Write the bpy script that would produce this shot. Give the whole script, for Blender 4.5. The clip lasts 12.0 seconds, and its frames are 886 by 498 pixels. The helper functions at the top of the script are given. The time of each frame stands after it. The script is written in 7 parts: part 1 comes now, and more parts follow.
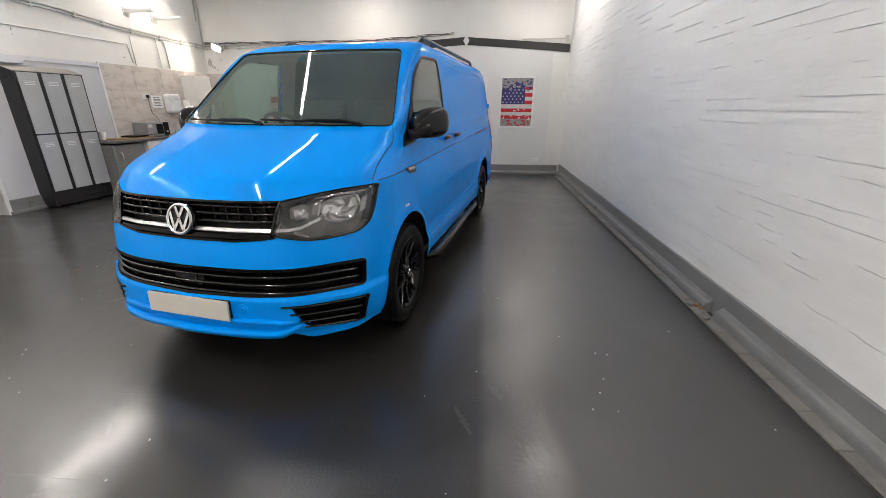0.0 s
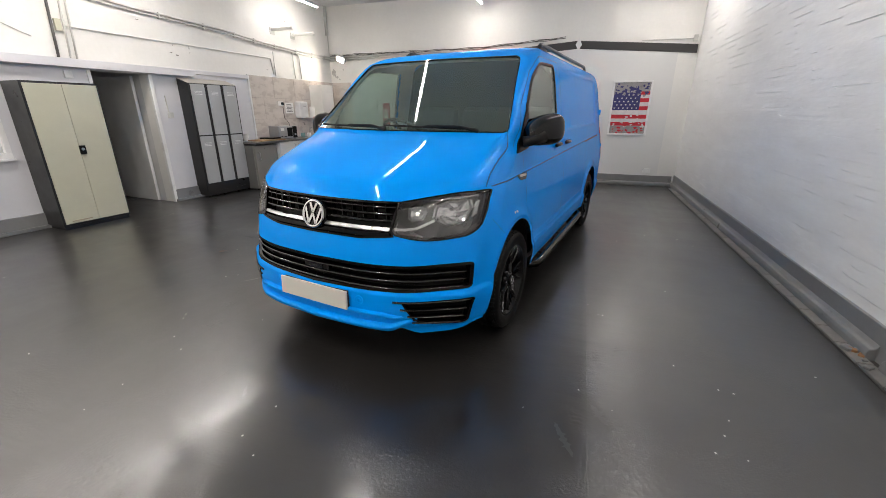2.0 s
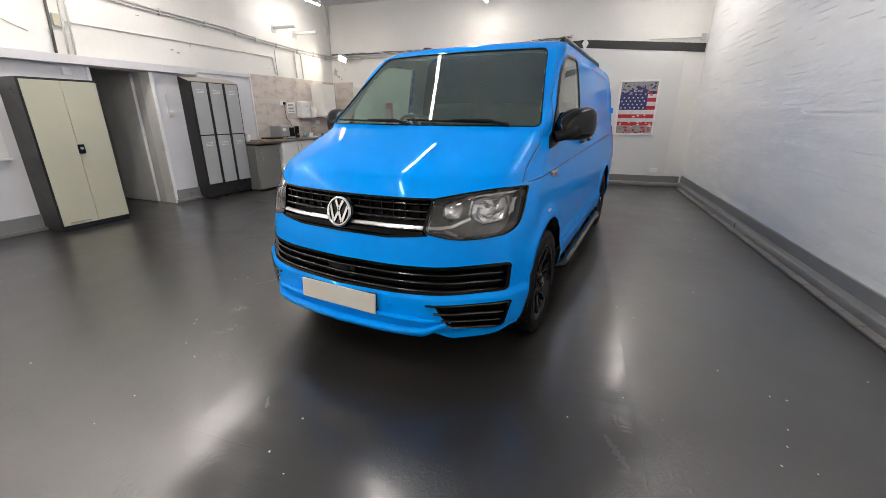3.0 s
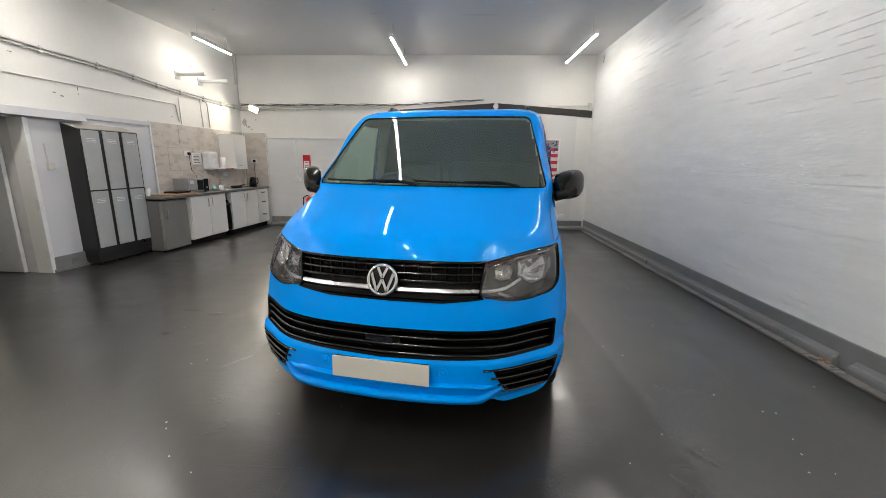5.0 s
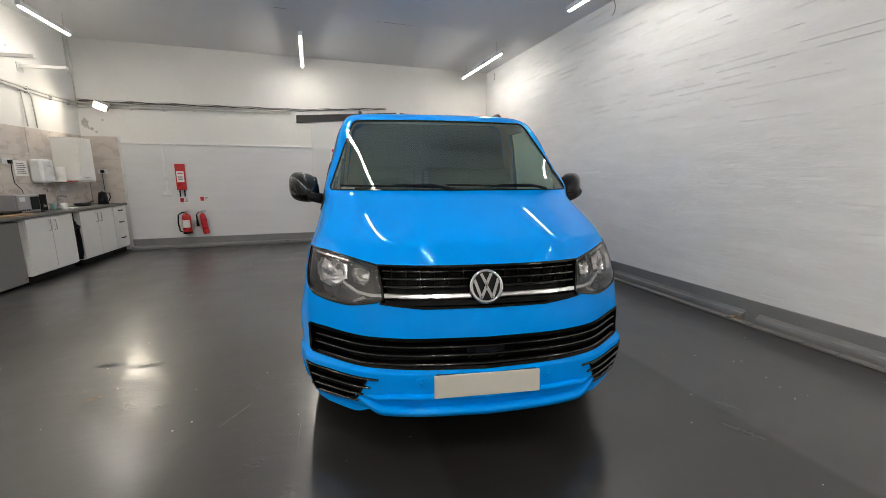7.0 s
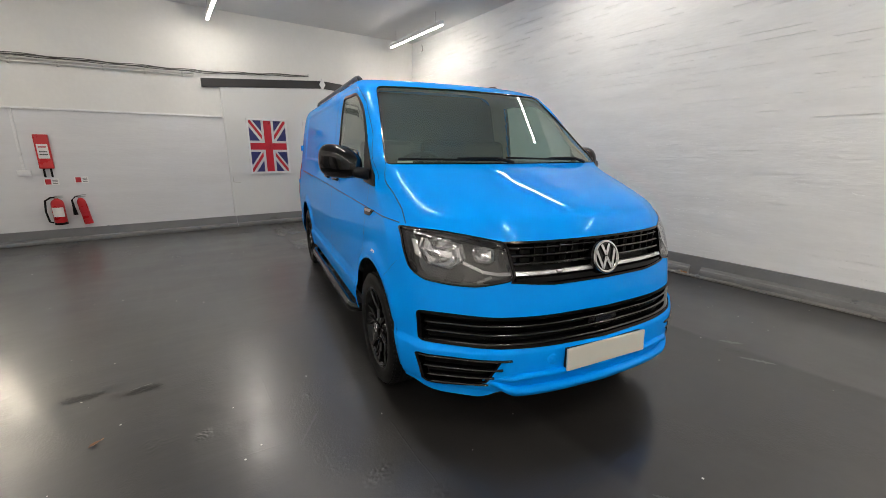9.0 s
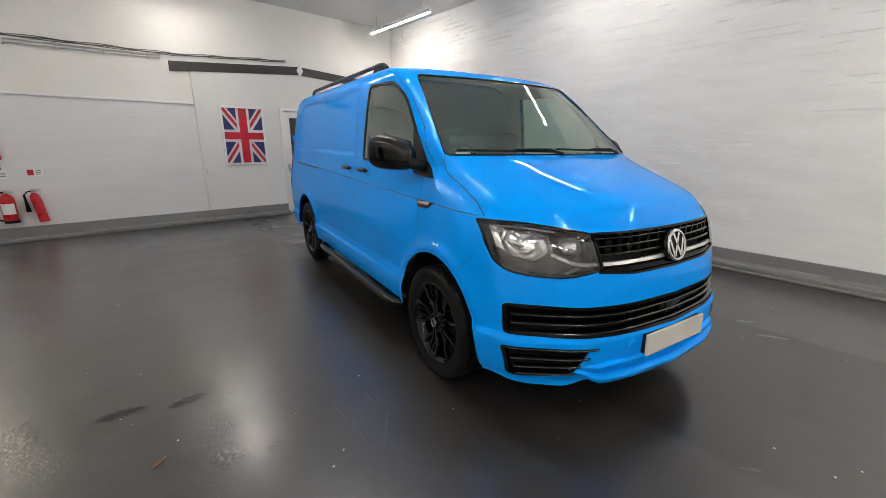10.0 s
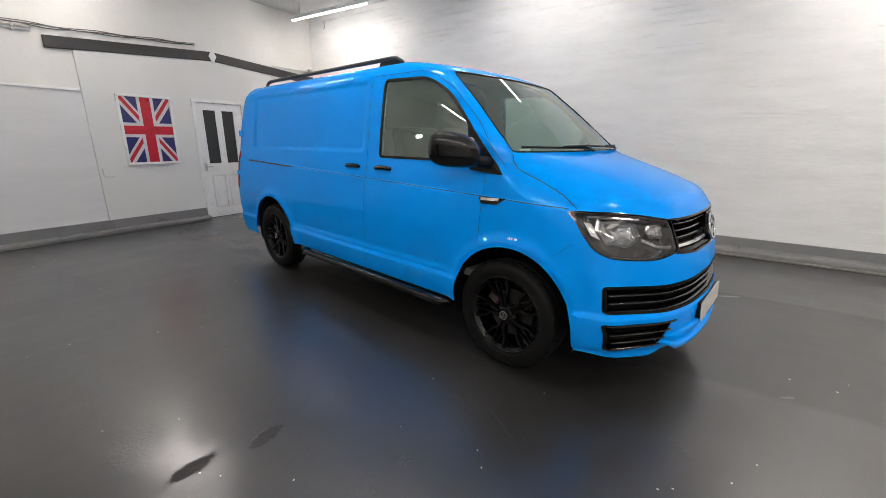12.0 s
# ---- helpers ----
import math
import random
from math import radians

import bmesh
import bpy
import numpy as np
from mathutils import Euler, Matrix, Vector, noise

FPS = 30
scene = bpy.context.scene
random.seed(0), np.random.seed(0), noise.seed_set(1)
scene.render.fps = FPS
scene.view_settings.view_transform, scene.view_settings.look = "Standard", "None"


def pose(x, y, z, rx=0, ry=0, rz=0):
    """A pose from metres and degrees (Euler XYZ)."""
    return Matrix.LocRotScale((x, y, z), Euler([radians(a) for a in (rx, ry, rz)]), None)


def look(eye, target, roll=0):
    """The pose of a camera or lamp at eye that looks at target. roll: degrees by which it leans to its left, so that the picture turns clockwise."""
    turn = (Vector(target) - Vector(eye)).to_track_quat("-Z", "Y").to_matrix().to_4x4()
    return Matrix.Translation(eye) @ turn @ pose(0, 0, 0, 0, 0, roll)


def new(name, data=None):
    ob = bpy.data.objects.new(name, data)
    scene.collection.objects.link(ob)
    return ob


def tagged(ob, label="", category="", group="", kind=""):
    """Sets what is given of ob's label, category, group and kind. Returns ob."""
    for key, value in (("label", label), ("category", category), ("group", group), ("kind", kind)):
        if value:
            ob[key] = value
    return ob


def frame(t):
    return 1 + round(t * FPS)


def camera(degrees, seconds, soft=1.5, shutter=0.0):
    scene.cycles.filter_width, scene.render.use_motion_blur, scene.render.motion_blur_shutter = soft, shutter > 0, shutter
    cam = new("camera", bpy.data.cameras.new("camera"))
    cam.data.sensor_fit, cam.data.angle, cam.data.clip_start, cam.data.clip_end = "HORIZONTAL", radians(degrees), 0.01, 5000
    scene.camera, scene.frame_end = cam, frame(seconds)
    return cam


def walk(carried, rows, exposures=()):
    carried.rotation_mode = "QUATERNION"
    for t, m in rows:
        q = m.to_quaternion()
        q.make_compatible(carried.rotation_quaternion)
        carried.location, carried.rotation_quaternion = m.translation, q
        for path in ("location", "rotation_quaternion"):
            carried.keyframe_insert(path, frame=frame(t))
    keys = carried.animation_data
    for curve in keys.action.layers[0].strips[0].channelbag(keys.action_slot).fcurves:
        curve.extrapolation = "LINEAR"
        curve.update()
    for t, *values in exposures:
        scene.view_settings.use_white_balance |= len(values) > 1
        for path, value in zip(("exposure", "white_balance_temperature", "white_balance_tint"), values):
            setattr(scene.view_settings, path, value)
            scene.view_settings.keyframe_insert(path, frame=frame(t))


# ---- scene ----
import functools

from mathutils import interpolate
from mathutils.bvhtree import BVHTree

cam = camera(96.3, 12.0, soft=0.8)
PATH = [
    (0, (1.38, -2.688, 1.447), (1.207, -0.815, 0.767), 0.1),
    (0.5, (1.336, -2.685, 1.454), (1.023, -0.828, 0.779), 0.1),
    (1, (1.332, -2.694, 1.46), (0.888, -0.862, 0.793), 0.1),
    (1.5, (1.308, -2.709, 1.459), (0.757, -0.904, 0.798), 0.0),
    (2, (1.268, -2.717, 1.454), (0.664, -0.927, 0.797), 0.1),
    (2.5, (1.198, -2.687, 1.411), (0.582, -0.901, 0.754), 0.0),
    (3, (1.031, -2.669, 1.398), (0.448, -0.868, 0.752), 0.1),
    (5, (0.236, -2.766, 1.478), (0.16, -0.813, 1.054), 0.6),
    (5.5, (-0.028, -2.717, 1.437), (0.101, -0.758, 1.056), 0.3),
    (6, (-0.331, -2.682, 1.449), (-0.025, -0.738, 1.09), 0.1),
    (6.5, (-0.653, -2.659, 1.452), (-0.183, -0.748, 1.095), 0.1),
    (7, (-0.91, -2.529, 1.419), (-0.295, -0.661, 1.054), 0.1),
    (9, (-1.865, -1.946, 1.392), (-0.757, -0.349, 0.918), 0.2),
    (9.5, (-2.147, -1.784, 1.405), (-0.946, -0.265, 0.905), 0.3),
    (10, (-2.322, -1.553, 1.393), (-1.052, -0.097, 0.876), 0.4),
    (10.5, (-2.534, -1.295, 1.399), (-1.186, 0.086, 0.871), 0.5),
    (11, (-2.748, -1.123, 1.402), (-1.325, 0.179, 0.871), 0.4),
    (11.5, (-2.873, -0.919, 1.372), (-1.348, 0.262, 0.842), 0.5),
    (12, (-3.027, -0.767, 1.395), (-1.406, 0.275, 0.862), 0.5),
]
walk(cam, [(t, look(eye, target, roll)) for t, eye, target, roll in PATH],
     exposures=((0.0, 0.53, 6400, 13), (3.0, 0.50, 6350, 13), (5.0, 0.38, 6400, 10), (7.0, 0.25, 6450, 10), (9.0, 0.33, 6480, 11), (12.0, 0.45, 6300, 13)))

# ---- world and large lights ----
world = bpy.data.worlds.new("world")
scene.world = world
world.use_nodes = True
world.node_tree.nodes["Background"].inputs[0].default_value = (0.5, 0.5, 0.5, 1)
world.node_tree.nodes["Background"].inputs[1].default_value = 0.02

CEIL = 3.77
BACK, EAST, SOUTH = 6.55, 3.15, -7.0
VAN_YAW = -9.4
LEFT = pose(-4.8, 6.55, 0, 0, 0, -4.2)      # frame of the long left wall: x out of the wall, y along it
TUBE = 104.0                                  # glow of the ceiling tubes


# ---- materials ----
def material(name, color, rough=0.5, metal=0.0, vary=0.08, scale=6.0, fine=60.0, bump=0.05, coat=0.0, rough_vary=0.08, tint=None,
             spec=0.5, per_object=0.0, stretch=(1, 1, 1)):
    m = bpy.data.materials.new(name)
    m.use_nodes = True
    nt = m.node_tree
    b = nt.nodes["Principled BSDF"]
    tc = nt.nodes.new("ShaderNodeTexCoord")
    mp = nt.nodes.new("ShaderNodeMapping")
    mp.inputs["Scale"].default_value = stretch
    nt.links.new(tc.outputs["Object"], mp.inputs[0])
    big, small = nt.nodes.new("ShaderNodeTexNoise"), nt.nodes.new("ShaderNodeTexNoise")
    big.inputs["Scale"].default_value, small.inputs["Scale"].default_value = scale, fine
    big.inputs["Detail"].default_value, small.inputs["Detail"].default_value = 5, 3
    for n in (big, small):
        nt.links.new(mp.outputs[0], n.inputs["Vector"])
    add = nt.nodes.new("ShaderNodeMath")
    add.operation = "MULTIPLY_ADD"
    nt.links.new(small.outputs[0], add.inputs[0])
    add.inputs[1].default_value = 0.35
    nt.links.new(big.outputs[0], add.inputs[2])
    ramp = nt.nodes.new("ShaderNodeMapRange")
    ramp.inputs[1].default_value, ramp.inputs[2].default_value = 0.35, 1.0
    nt.links.new(add.outputs[0], ramp.inputs[0])
    mix = nt.nodes.new("ShaderNodeMix")
    mix.data_type = "RGBA"
    low = tint or tuple(c * (1 - 2 * vary) for c in color)
    mix.inputs[6].default_value = (*low, 1)
    mix.inputs[7].default_value = (*color, 1)
    nt.links.new(ramp.outputs[0], mix.inputs[0])
    out = mix.outputs[2]
    if per_object:
        info = nt.nodes.new("ShaderNodeObjectInfo")
        hsv = nt.nodes.new("ShaderNodeHueSaturation")
        mr = nt.nodes.new("ShaderNodeMapRange")
        mr.inputs[3].default_value, mr.inputs[4].default_value = 1 - per_object, 1 + per_object
        nt.links.new(info.outputs["Random"], mr.inputs[0])
        nt.links.new(mr.outputs[0], hsv.inputs["Value"])
        nt.links.new(out, hsv.inputs["Color"])
        out = hsv.outputs[0]
    nt.links.new(out, b.inputs["Base Color"])
    rr = nt.nodes.new("ShaderNodeMapRange")
    rr.inputs[1].default_value, rr.inputs[2].default_value = 0.3, 0.75
    rr.inputs[3].default_value, rr.inputs[4].default_value = max(rough - rough_vary, 0.01), min(rough + rough_vary, 1)
    nt.links.new(big.outputs[0], rr.inputs[0])
    nt.links.new(rr.outputs[0], b.inputs["Roughness"])
    b.inputs["Metallic"].default_value = metal
    b.inputs["Coat Weight"].default_value = coat
    b.inputs["Coat Roughness"].default_value = 0.012
    b.inputs["Specular IOR Level"].default_value = spec
    if bump:
        bp = nt.nodes.new("ShaderNodeBump")
        bp.inputs["Strength"].default_value, bp.inputs["Distance"].default_value = bump, 0.01
        nt.links.new(add.outputs[0], bp.inputs["Height"])
        nt.links.new(bp.outputs[0], b.inputs["Normal"])
    return m


def glow(name, color, strength):
    m = bpy.data.materials.new(name)
    m.use_nodes = True
    b = m.node_tree.nodes["Principled BSDF"]
    b.inputs["Base Color"].default_value = (0.8, 0.8, 0.8, 1)
    b.inputs["Emission Color"].default_value = (*color, 1)
    b.inputs["Emission Strength"].default_value = strength
    return m


def glass(name, color, rough=0.0, dust=0.0, base=0.14):
    """Thin clear glass: mostly passes light straight, with the mirror gloss of its angle."""
    m = bpy.data.materials.new(name)
    m.use_nodes = True
    nt = m.node_tree
    nt.nodes.remove(nt.nodes["Principled BSDF"])
    out = nt.nodes["Material Output"]
    clear, gloss, mix, lay, power, scale = (nt.nodes.new(k) for k in ("ShaderNodeBsdfTransparent", "ShaderNodeBsdfGlossy", "ShaderNodeMixShader", "ShaderNodeLayerWeight", "ShaderNodeMath", "ShaderNodeMath"))
    clear.inputs[0].default_value = (*color, 1)
    gloss.inputs["Roughness"].default_value = rough
    lay.inputs[0].default_value = 0.5
    power.operation, scale.operation = "POWER", "MULTIPLY_ADD"
    power.inputs[1].default_value = 5
    scale.inputs[1].default_value, scale.inputs[2].default_value = 1.0 - base, base
    nt.links.new(lay.outputs["Facing"], power.inputs[0])
    nt.links.new(power.outputs[0], scale.inputs[0])
    nt.links.new(scale.outputs[0], mix.inputs[0])
    nt.links.new(clear.outputs[0], mix.inputs[1])
    nt.links.new(gloss.outputs[0], mix.inputs[2])
    last = mix
    if dust:                                 # patchy scattering film: dirt on the doors, painted reflection veil on the windscreen
        film, lay2, cloud, amount = (nt.nodes.new(k) for k in ("ShaderNodeBsdfDiffuse", "ShaderNodeMixShader", "ShaderNodeTexNoise", "ShaderNodeMapRange"))
        film.inputs[0].default_value = (0.36, 0.50, 0.45, 1)
        cloud.inputs["Scale"].default_value, cloud.inputs["Detail"].default_value = 3.0, 6.0
        amount.inputs[1].default_value, amount.inputs[2].default_value = 0.3, 0.7
        amount.inputs[3].default_value, amount.inputs[4].default_value = dust * 0.55, dust * 1.45
        nt.links.new(cloud.outputs[0], amount.inputs[0])
        nt.links.new(amount.outputs[0], lay2.inputs[0])
        nt.links.new(mix.outputs[0], lay2.inputs[1])
        nt.links.new(film.outputs[0], lay2.inputs[2])
        last = lay2
    nt.links.new(last.outputs[0], out.inputs[0])
    return m


WHITE_WALL = material("white_wall_paint", (0.80, 0.79, 0.76), 0.6, vary=0.06, scale=1.3, fine=18, bump=0.25)
BRICK_PAINT = material("white_brick_paint", (0.83, 0.83, 0.825), 0.5, vary=0.07, scale=5, fine=30, bump=0.6, stretch=(1, 0.35, 1.5))
GREY_WALL = material("pale_grey_wall_paint", (0.73, 0.728, 0.735), 0.5, vary=0.05, scale=1.2, fine=9, bump=0.5, stretch=(1, 1, 6))
GREY_BOARD = material("smooth_grey_boarding", (0.70, 0.70, 0.69), 0.45, vary=0.03, scale=1.0, fine=30, bump=0.05)
LILAC = material("pale_lilac_wall_paint", (0.66, 0.66, 0.69), 0.5, vary=0.05, scale=1.5, fine=18, bump=0.2)
SKIRT = material("dark_grey_gloss_paint", (0.22, 0.22, 0.222), 0.35, vary=0.1, scale=3, fine=30, bump=0.15)
KERB_PAINT = material("worn_grey_kerb_paint", (0.21, 0.21, 0.21), 0.35, vary=0.15, scale=4, fine=30, bump=0.2)
CEILING = material("white_ceiling_paint", (0.7, 0.7, 0.7), 0.8, vary=0.05, scale=0.8, fine=10, bump=0.1)
BEAM_BLACK = material("dark_brown_black_paint", (0.035, 0.033, 0.033), 0.5)
WHITE_GLOSS = material("white_gloss_paint", (0.78, 0.78, 0.78), 0.3, vary=0.03, bump=0.03)
BLACK_PLASTIC = material("black_plastic", (0.003, 0.003, 0.003), 0.4, bump=0.05, spec=0.2)
SLAT_BLACK = material("satin_black_slat", (0.0015, 0.0015, 0.0017), 0.08, vary=0.02, bump=0.0, rough_vary=0.02, spec=0.7)
FRAME_BLACK = material("gloss_black_frame", (0.0015, 0.0015, 0.0017), 0.12, vary=0.02, bump=0.0, rough_vary=0.02, spec=0.2)
BLACK_GLOSS = material("gloss_black_plastic", (0.0015, 0.0015, 0.0017), 0.10, vary=0.02, bump=0.0, rough_vary=0.02, spec=0.4)
BLACK_METAL = material("black_powder_coated_steel", (0.012, 0.012, 0.013), 0.35, bump=0.04)
CHROME = material("chrome", (0.75, 0.75, 0.76), 0.12, 1.0, vary=0.02, bump=0.0, rough_vary=0.04)
STEEL = material("brushed_steel", (0.5, 0.5, 0.5), 0.35, 0.9, vary=0.06, bump=0.02)
GALV = material("painted_conduit", (0.62, 0.61, 0.58), 0.45, vary=0.1, bump=0.1)


@functools.lru_cache(None)
def lit_tube(output):
    return glow("lit_tube", (1.0, 0.938, 0.838), TUBE * output)


def floor_material():
    """Dark floor coating rolled on in lanes: glossier where it lies smooth, duller and gritty in patches, wiped in streaks."""
    m = material("black_satin_floor_coating", (0.0180, 0.0166, 0.0157), 0.44, vary=0.15, scale=0.9, fine=4, bump=0.0, rough_vary=0.06, spec=0.9, coat=1.0)
    nt = m.node_tree
    b = nt.nodes["Principled BSDF"]
    b.inputs["Coat IOR"].default_value = 1.62
    tc = nt.nodes.new("ShaderNodeTexCoord")

    def cloud(scale, detail, rough=0.5, stretch=None, turn=0.0, bend=0.0):
        n = nt.nodes.new("ShaderNodeTexNoise")
        n.inputs["Scale"].default_value, n.inputs["Detail"].default_value = scale, detail
        n.inputs["Roughness"].default_value, n.inputs["Distortion"].default_value = rough, bend
        source = tc.outputs["Object"]
        if stretch:
            mp = nt.nodes.new("ShaderNodeMapping")
            mp.inputs["Rotation"].default_value, mp.inputs["Scale"].default_value = (0, 0, turn), stretch
            nt.links.new(source, mp.inputs[0])
            source = mp.outputs[0]
        nt.links.new(source, n.inputs["Vector"])
        return n.outputs[0]

    def span(value, a, b_, low, high, soft=True):
        n = nt.nodes.new("ShaderNodeMapRange")
        n.interpolation_type = "SMOOTHSTEP" if soft else "LINEAR"
        for k, v in zip((1, 2, 3, 4), (a, b_, low, high)):
            n.inputs[k].default_value = v
        nt.links.new(value, n.inputs[0])
        return n.outputs[0]

    def calc(kind, a, b_, c=None):
        n = nt.nodes.new("ShaderNodeMath")
        n.operation = kind
        for k, v in enumerate((a, b_) if c is None else (a, b_, c)):
            if isinstance(v, (int, float)):
                n.inputs[k].default_value = v
            else:
                nt.links.new(v, n.inputs[k])
        return n.outputs[0]

    parts = nt.nodes.new("ShaderNodeSeparateXYZ")
    nt.links.new(tc.outputs["Object"], parts.inputs[0])
    x = calc("MULTIPLY_ADD", cloud(2.5, 5.0), 0.05, parts.outputs[0])
    # two lap edges of the rolled lanes: the lane in front of the vehicle is smoother than those beside it
    east, west = span(x, LAPS[1] - 0.005, LAPS[1] + 0.07, 0.0, 1.0), span(x, LAPS[0] - 0.05, LAPS[0] + 0.05, 0.94, 0.0)
    lane = calc("MAXIMUM", east, west)
    nt.links.new(calc("MULTIPLY_ADD", east, 0.36, calc("MULTIPLY_ADD", west, 0.28, 0.40)), b.inputs["Specular IOR Level"])
    wipe = cloud(1.1, 3.0, 0.5, (4.2, 1.0, 1.0), -0.30, 0.9)
    sweep = cloud(0.8, 3.0, 0.5, (1.0, 5.5, 1.0), 0.35, 0.6)
    worn = cloud(1.9, 4.0, 0.5)
    mixed = calc("MULTIPLY_ADD", wipe, 0.40, calc("MULTIPLY_ADD", sweep, 0.35, calc("MULTIPLY", worn, 0.45)))
    dull = span(mixed, 0.44, 0.78, 0.0, 1.0)
    rough = calc("MULTIPLY_ADD", dull, 0.055, calc("MULTIPLY_ADD", lane, 0.065, 0.140))
    nt.links.new(rough, b.inputs["Coat Roughness"])
    nt.links.new(span(mixed, 0.48, 0.72, 1.0, 0.78), b.inputs["Coat Weight"])
    # relief: slow undulation, trowel sweeps and a faint orange peel
    peel = calc("MULTIPLY", cloud(75, 3.0, 0.6), span(cloud(1.7, 4.0), 0.46, 0.64, 0.05, 0.46))
    relief = calc("MULTIPLY_ADD", cloud(2.4, 3.0), 1.2, calc("MULTIPLY_ADD", cloud(1.3, 3.0, 0.5, (1.5, 7.0, 1.0), 0.5), 0.45, peel))
    bp = nt.nodes.new("ShaderNodeBump")
    bp.inputs["Strength"].default_value, bp.inputs["Distance"].default_value = 0.35, 0.012
    nt.links.new(relief, bp.inputs["Height"])
    nt.links.new(bp.outputs[0], b.inputs["Normal"])
    nt.links.new(bp.outputs[0], b.inputs["Coat Normal"])
    return m


LAPS = (-0.35, 1.43)                         # where the lanes of the floor coating meet
FLOOR = floor_material()


# ---- building helpers ----
def mesh_object(name, bm, mat, smooth=False):
    me = bpy.data.meshes.new(name)
    bm.normal_update()
    bm.to_mesh(me)
    bm.free()
    if smooth:
        for p in me.polygons:
            p.use_smooth = True
    me.materials.append(mat)
    return me


def structure(name, bm, mat, label="", category="", m=None, smooth=False):
    ob = new(name, mesh_object(name, bm, mat, smooth))
    if m is not None:
        ob.matrix_basis = m
    return tagged(ob, label, category, kind="structure")


def thing(name, m, label, category, group=""):
    ob = new(name)
    ob.empty_display_size = 0.1
    ob.matrix_basis = m
    return tagged(ob, label, category, group)


def part(name, bm, mat, parent, label="", smooth=False, m=None):
    ob = new(name, mesh_object(name, bm, mat, smooth))
    ob.parent = parent
    if m is not None:
        ob.matrix_basis = m
    return tagged(ob, label)


def box(bm, x0, x1, y0, y1, z0, z1, bevel=0.0, m=None):
    r = bmesh.ops.create_cube(bm, size=1.0)
    vs = r["verts"]
    for v in vs:
        v.co = Vector(((x0 + x1) / 2 + v.co.x * (x1 - x0), (y0 + y1) / 2 + v.co.y * (y1 - y0), (z0 + z1) / 2 + v.co.z * (z1 - z0)))
    if m is not None:
        bmesh.ops.transform(bm, matrix=m, verts=vs)
    if bevel:
        es = list({e for v in vs for e in v.link_edges})
        bmesh.ops.bevel(bm, geom=es, offset=bevel, segments=2, affect="EDGES", profile=0.5)
    return bm


def boxed(*args, **kw):
    return box(bmesh.new(), *args, **kw)


def tube(bm, pts, r, seg=10, closed=False, caps=True):
    """A round bar along a polyline."""
    pts = [Vector(p) for p in pts]
    n = len(pts)
    rings = []
    up = None
    for i, p in enumerate(pts):
        a = pts[(i - 1) % n] if closed or i else p
        b = pts[(i + 1) % n] if closed or i < n - 1 else p
        d = (b - a).normalized()
        if up is None:
            up = Vector((0, 0, 1)) if abs(d.z) < 0.9 else Vector((1, 0, 0))
        s = d.cross(up).normalized()
        up = s.cross(d).normalized()
        rr = r[i] if isinstance(r, (list, tuple)) else r
        rings.append([bm.verts.new(p + rr * (math.cos(t) * s + math.sin(t) * up)) for t in (2 * math.pi * k / seg for k in range(seg))])
    for i in range(n if closed else n - 1):
        a, b = rings[i], rings[(i + 1) % n]
        for k in range(seg):
            bm.faces.new((a[k], a[(k + 1) % seg], b[(k + 1) % seg], b[k]))
    if caps and not closed:
        bm.faces.new(rings[0])
        bm.faces.new(list(reversed(rings[-1])))
    bmesh.ops.recalc_face_normals(bm, faces=bm.faces)
    return bm


def lathe(bm, prof, seg=32, m=None, closed=False):
    """Turns a profile of (radius, height) round the z axis."""
    rings = []
    for r, z in prof:
        rings.append([bm.verts.new((r * math.cos(t), r * math.sin(t), z)) for t in (2 * math.pi * k / seg for k in range(seg))] if r > 1e-6 else [bm.verts.new((0, 0, z))])
    pairs = list(zip(rings, rings[1:])) + ([(rings[-1], rings[0])] if closed else [])
    for a, b in pairs:
        for k in range(seg):
            q = (k + 1) % seg
            if len(a) == 1 and len(b) > 1:
                bm.faces.new((a[0], b[k], b[q]))
            elif len(b) == 1 and len(a) > 1:
                bm.faces.new((a[k], b[0], a[q]))
            elif len(a) > 1:
                bm.faces.new((a[k], b[k], b[q], a[q]))
    bmesh.ops.recalc_face_normals(bm, faces=bm.faces)
    if m is not None:
        bmesh.ops.transform(bm, matrix=m, verts=bm.verts)
    return bm


def prism(bm, poly, thick, m=None, bevel=0.0):
    """A flat polygon in x, y made thick in z (from 0 to thick)."""
    a = [bm.verts.new((x, y, 0)) for x, y in poly]
    b = [bm.verts.new((x, y, thick)) for x, y in poly]
    n = len(poly)
    fs = [bm.faces.new(list(reversed(a))), bm.faces.new(b)]
    for k in range(n):
        fs.append(bm.faces.new((a[k], a[(k + 1) % n], b[(k + 1) % n], b[k])))
    bmesh.ops.recalc_face_normals(bm, faces=fs)
    if bevel:
        bmesh.ops.bevel(bm, geom=list({e for f in fs for e in f.edges}), offset=bevel, segments=2, affect="EDGES", profile=0.5)
    if m is not None:
        bmesh.ops.transform(bm, matrix=m, verts=bm.verts)
    return bm


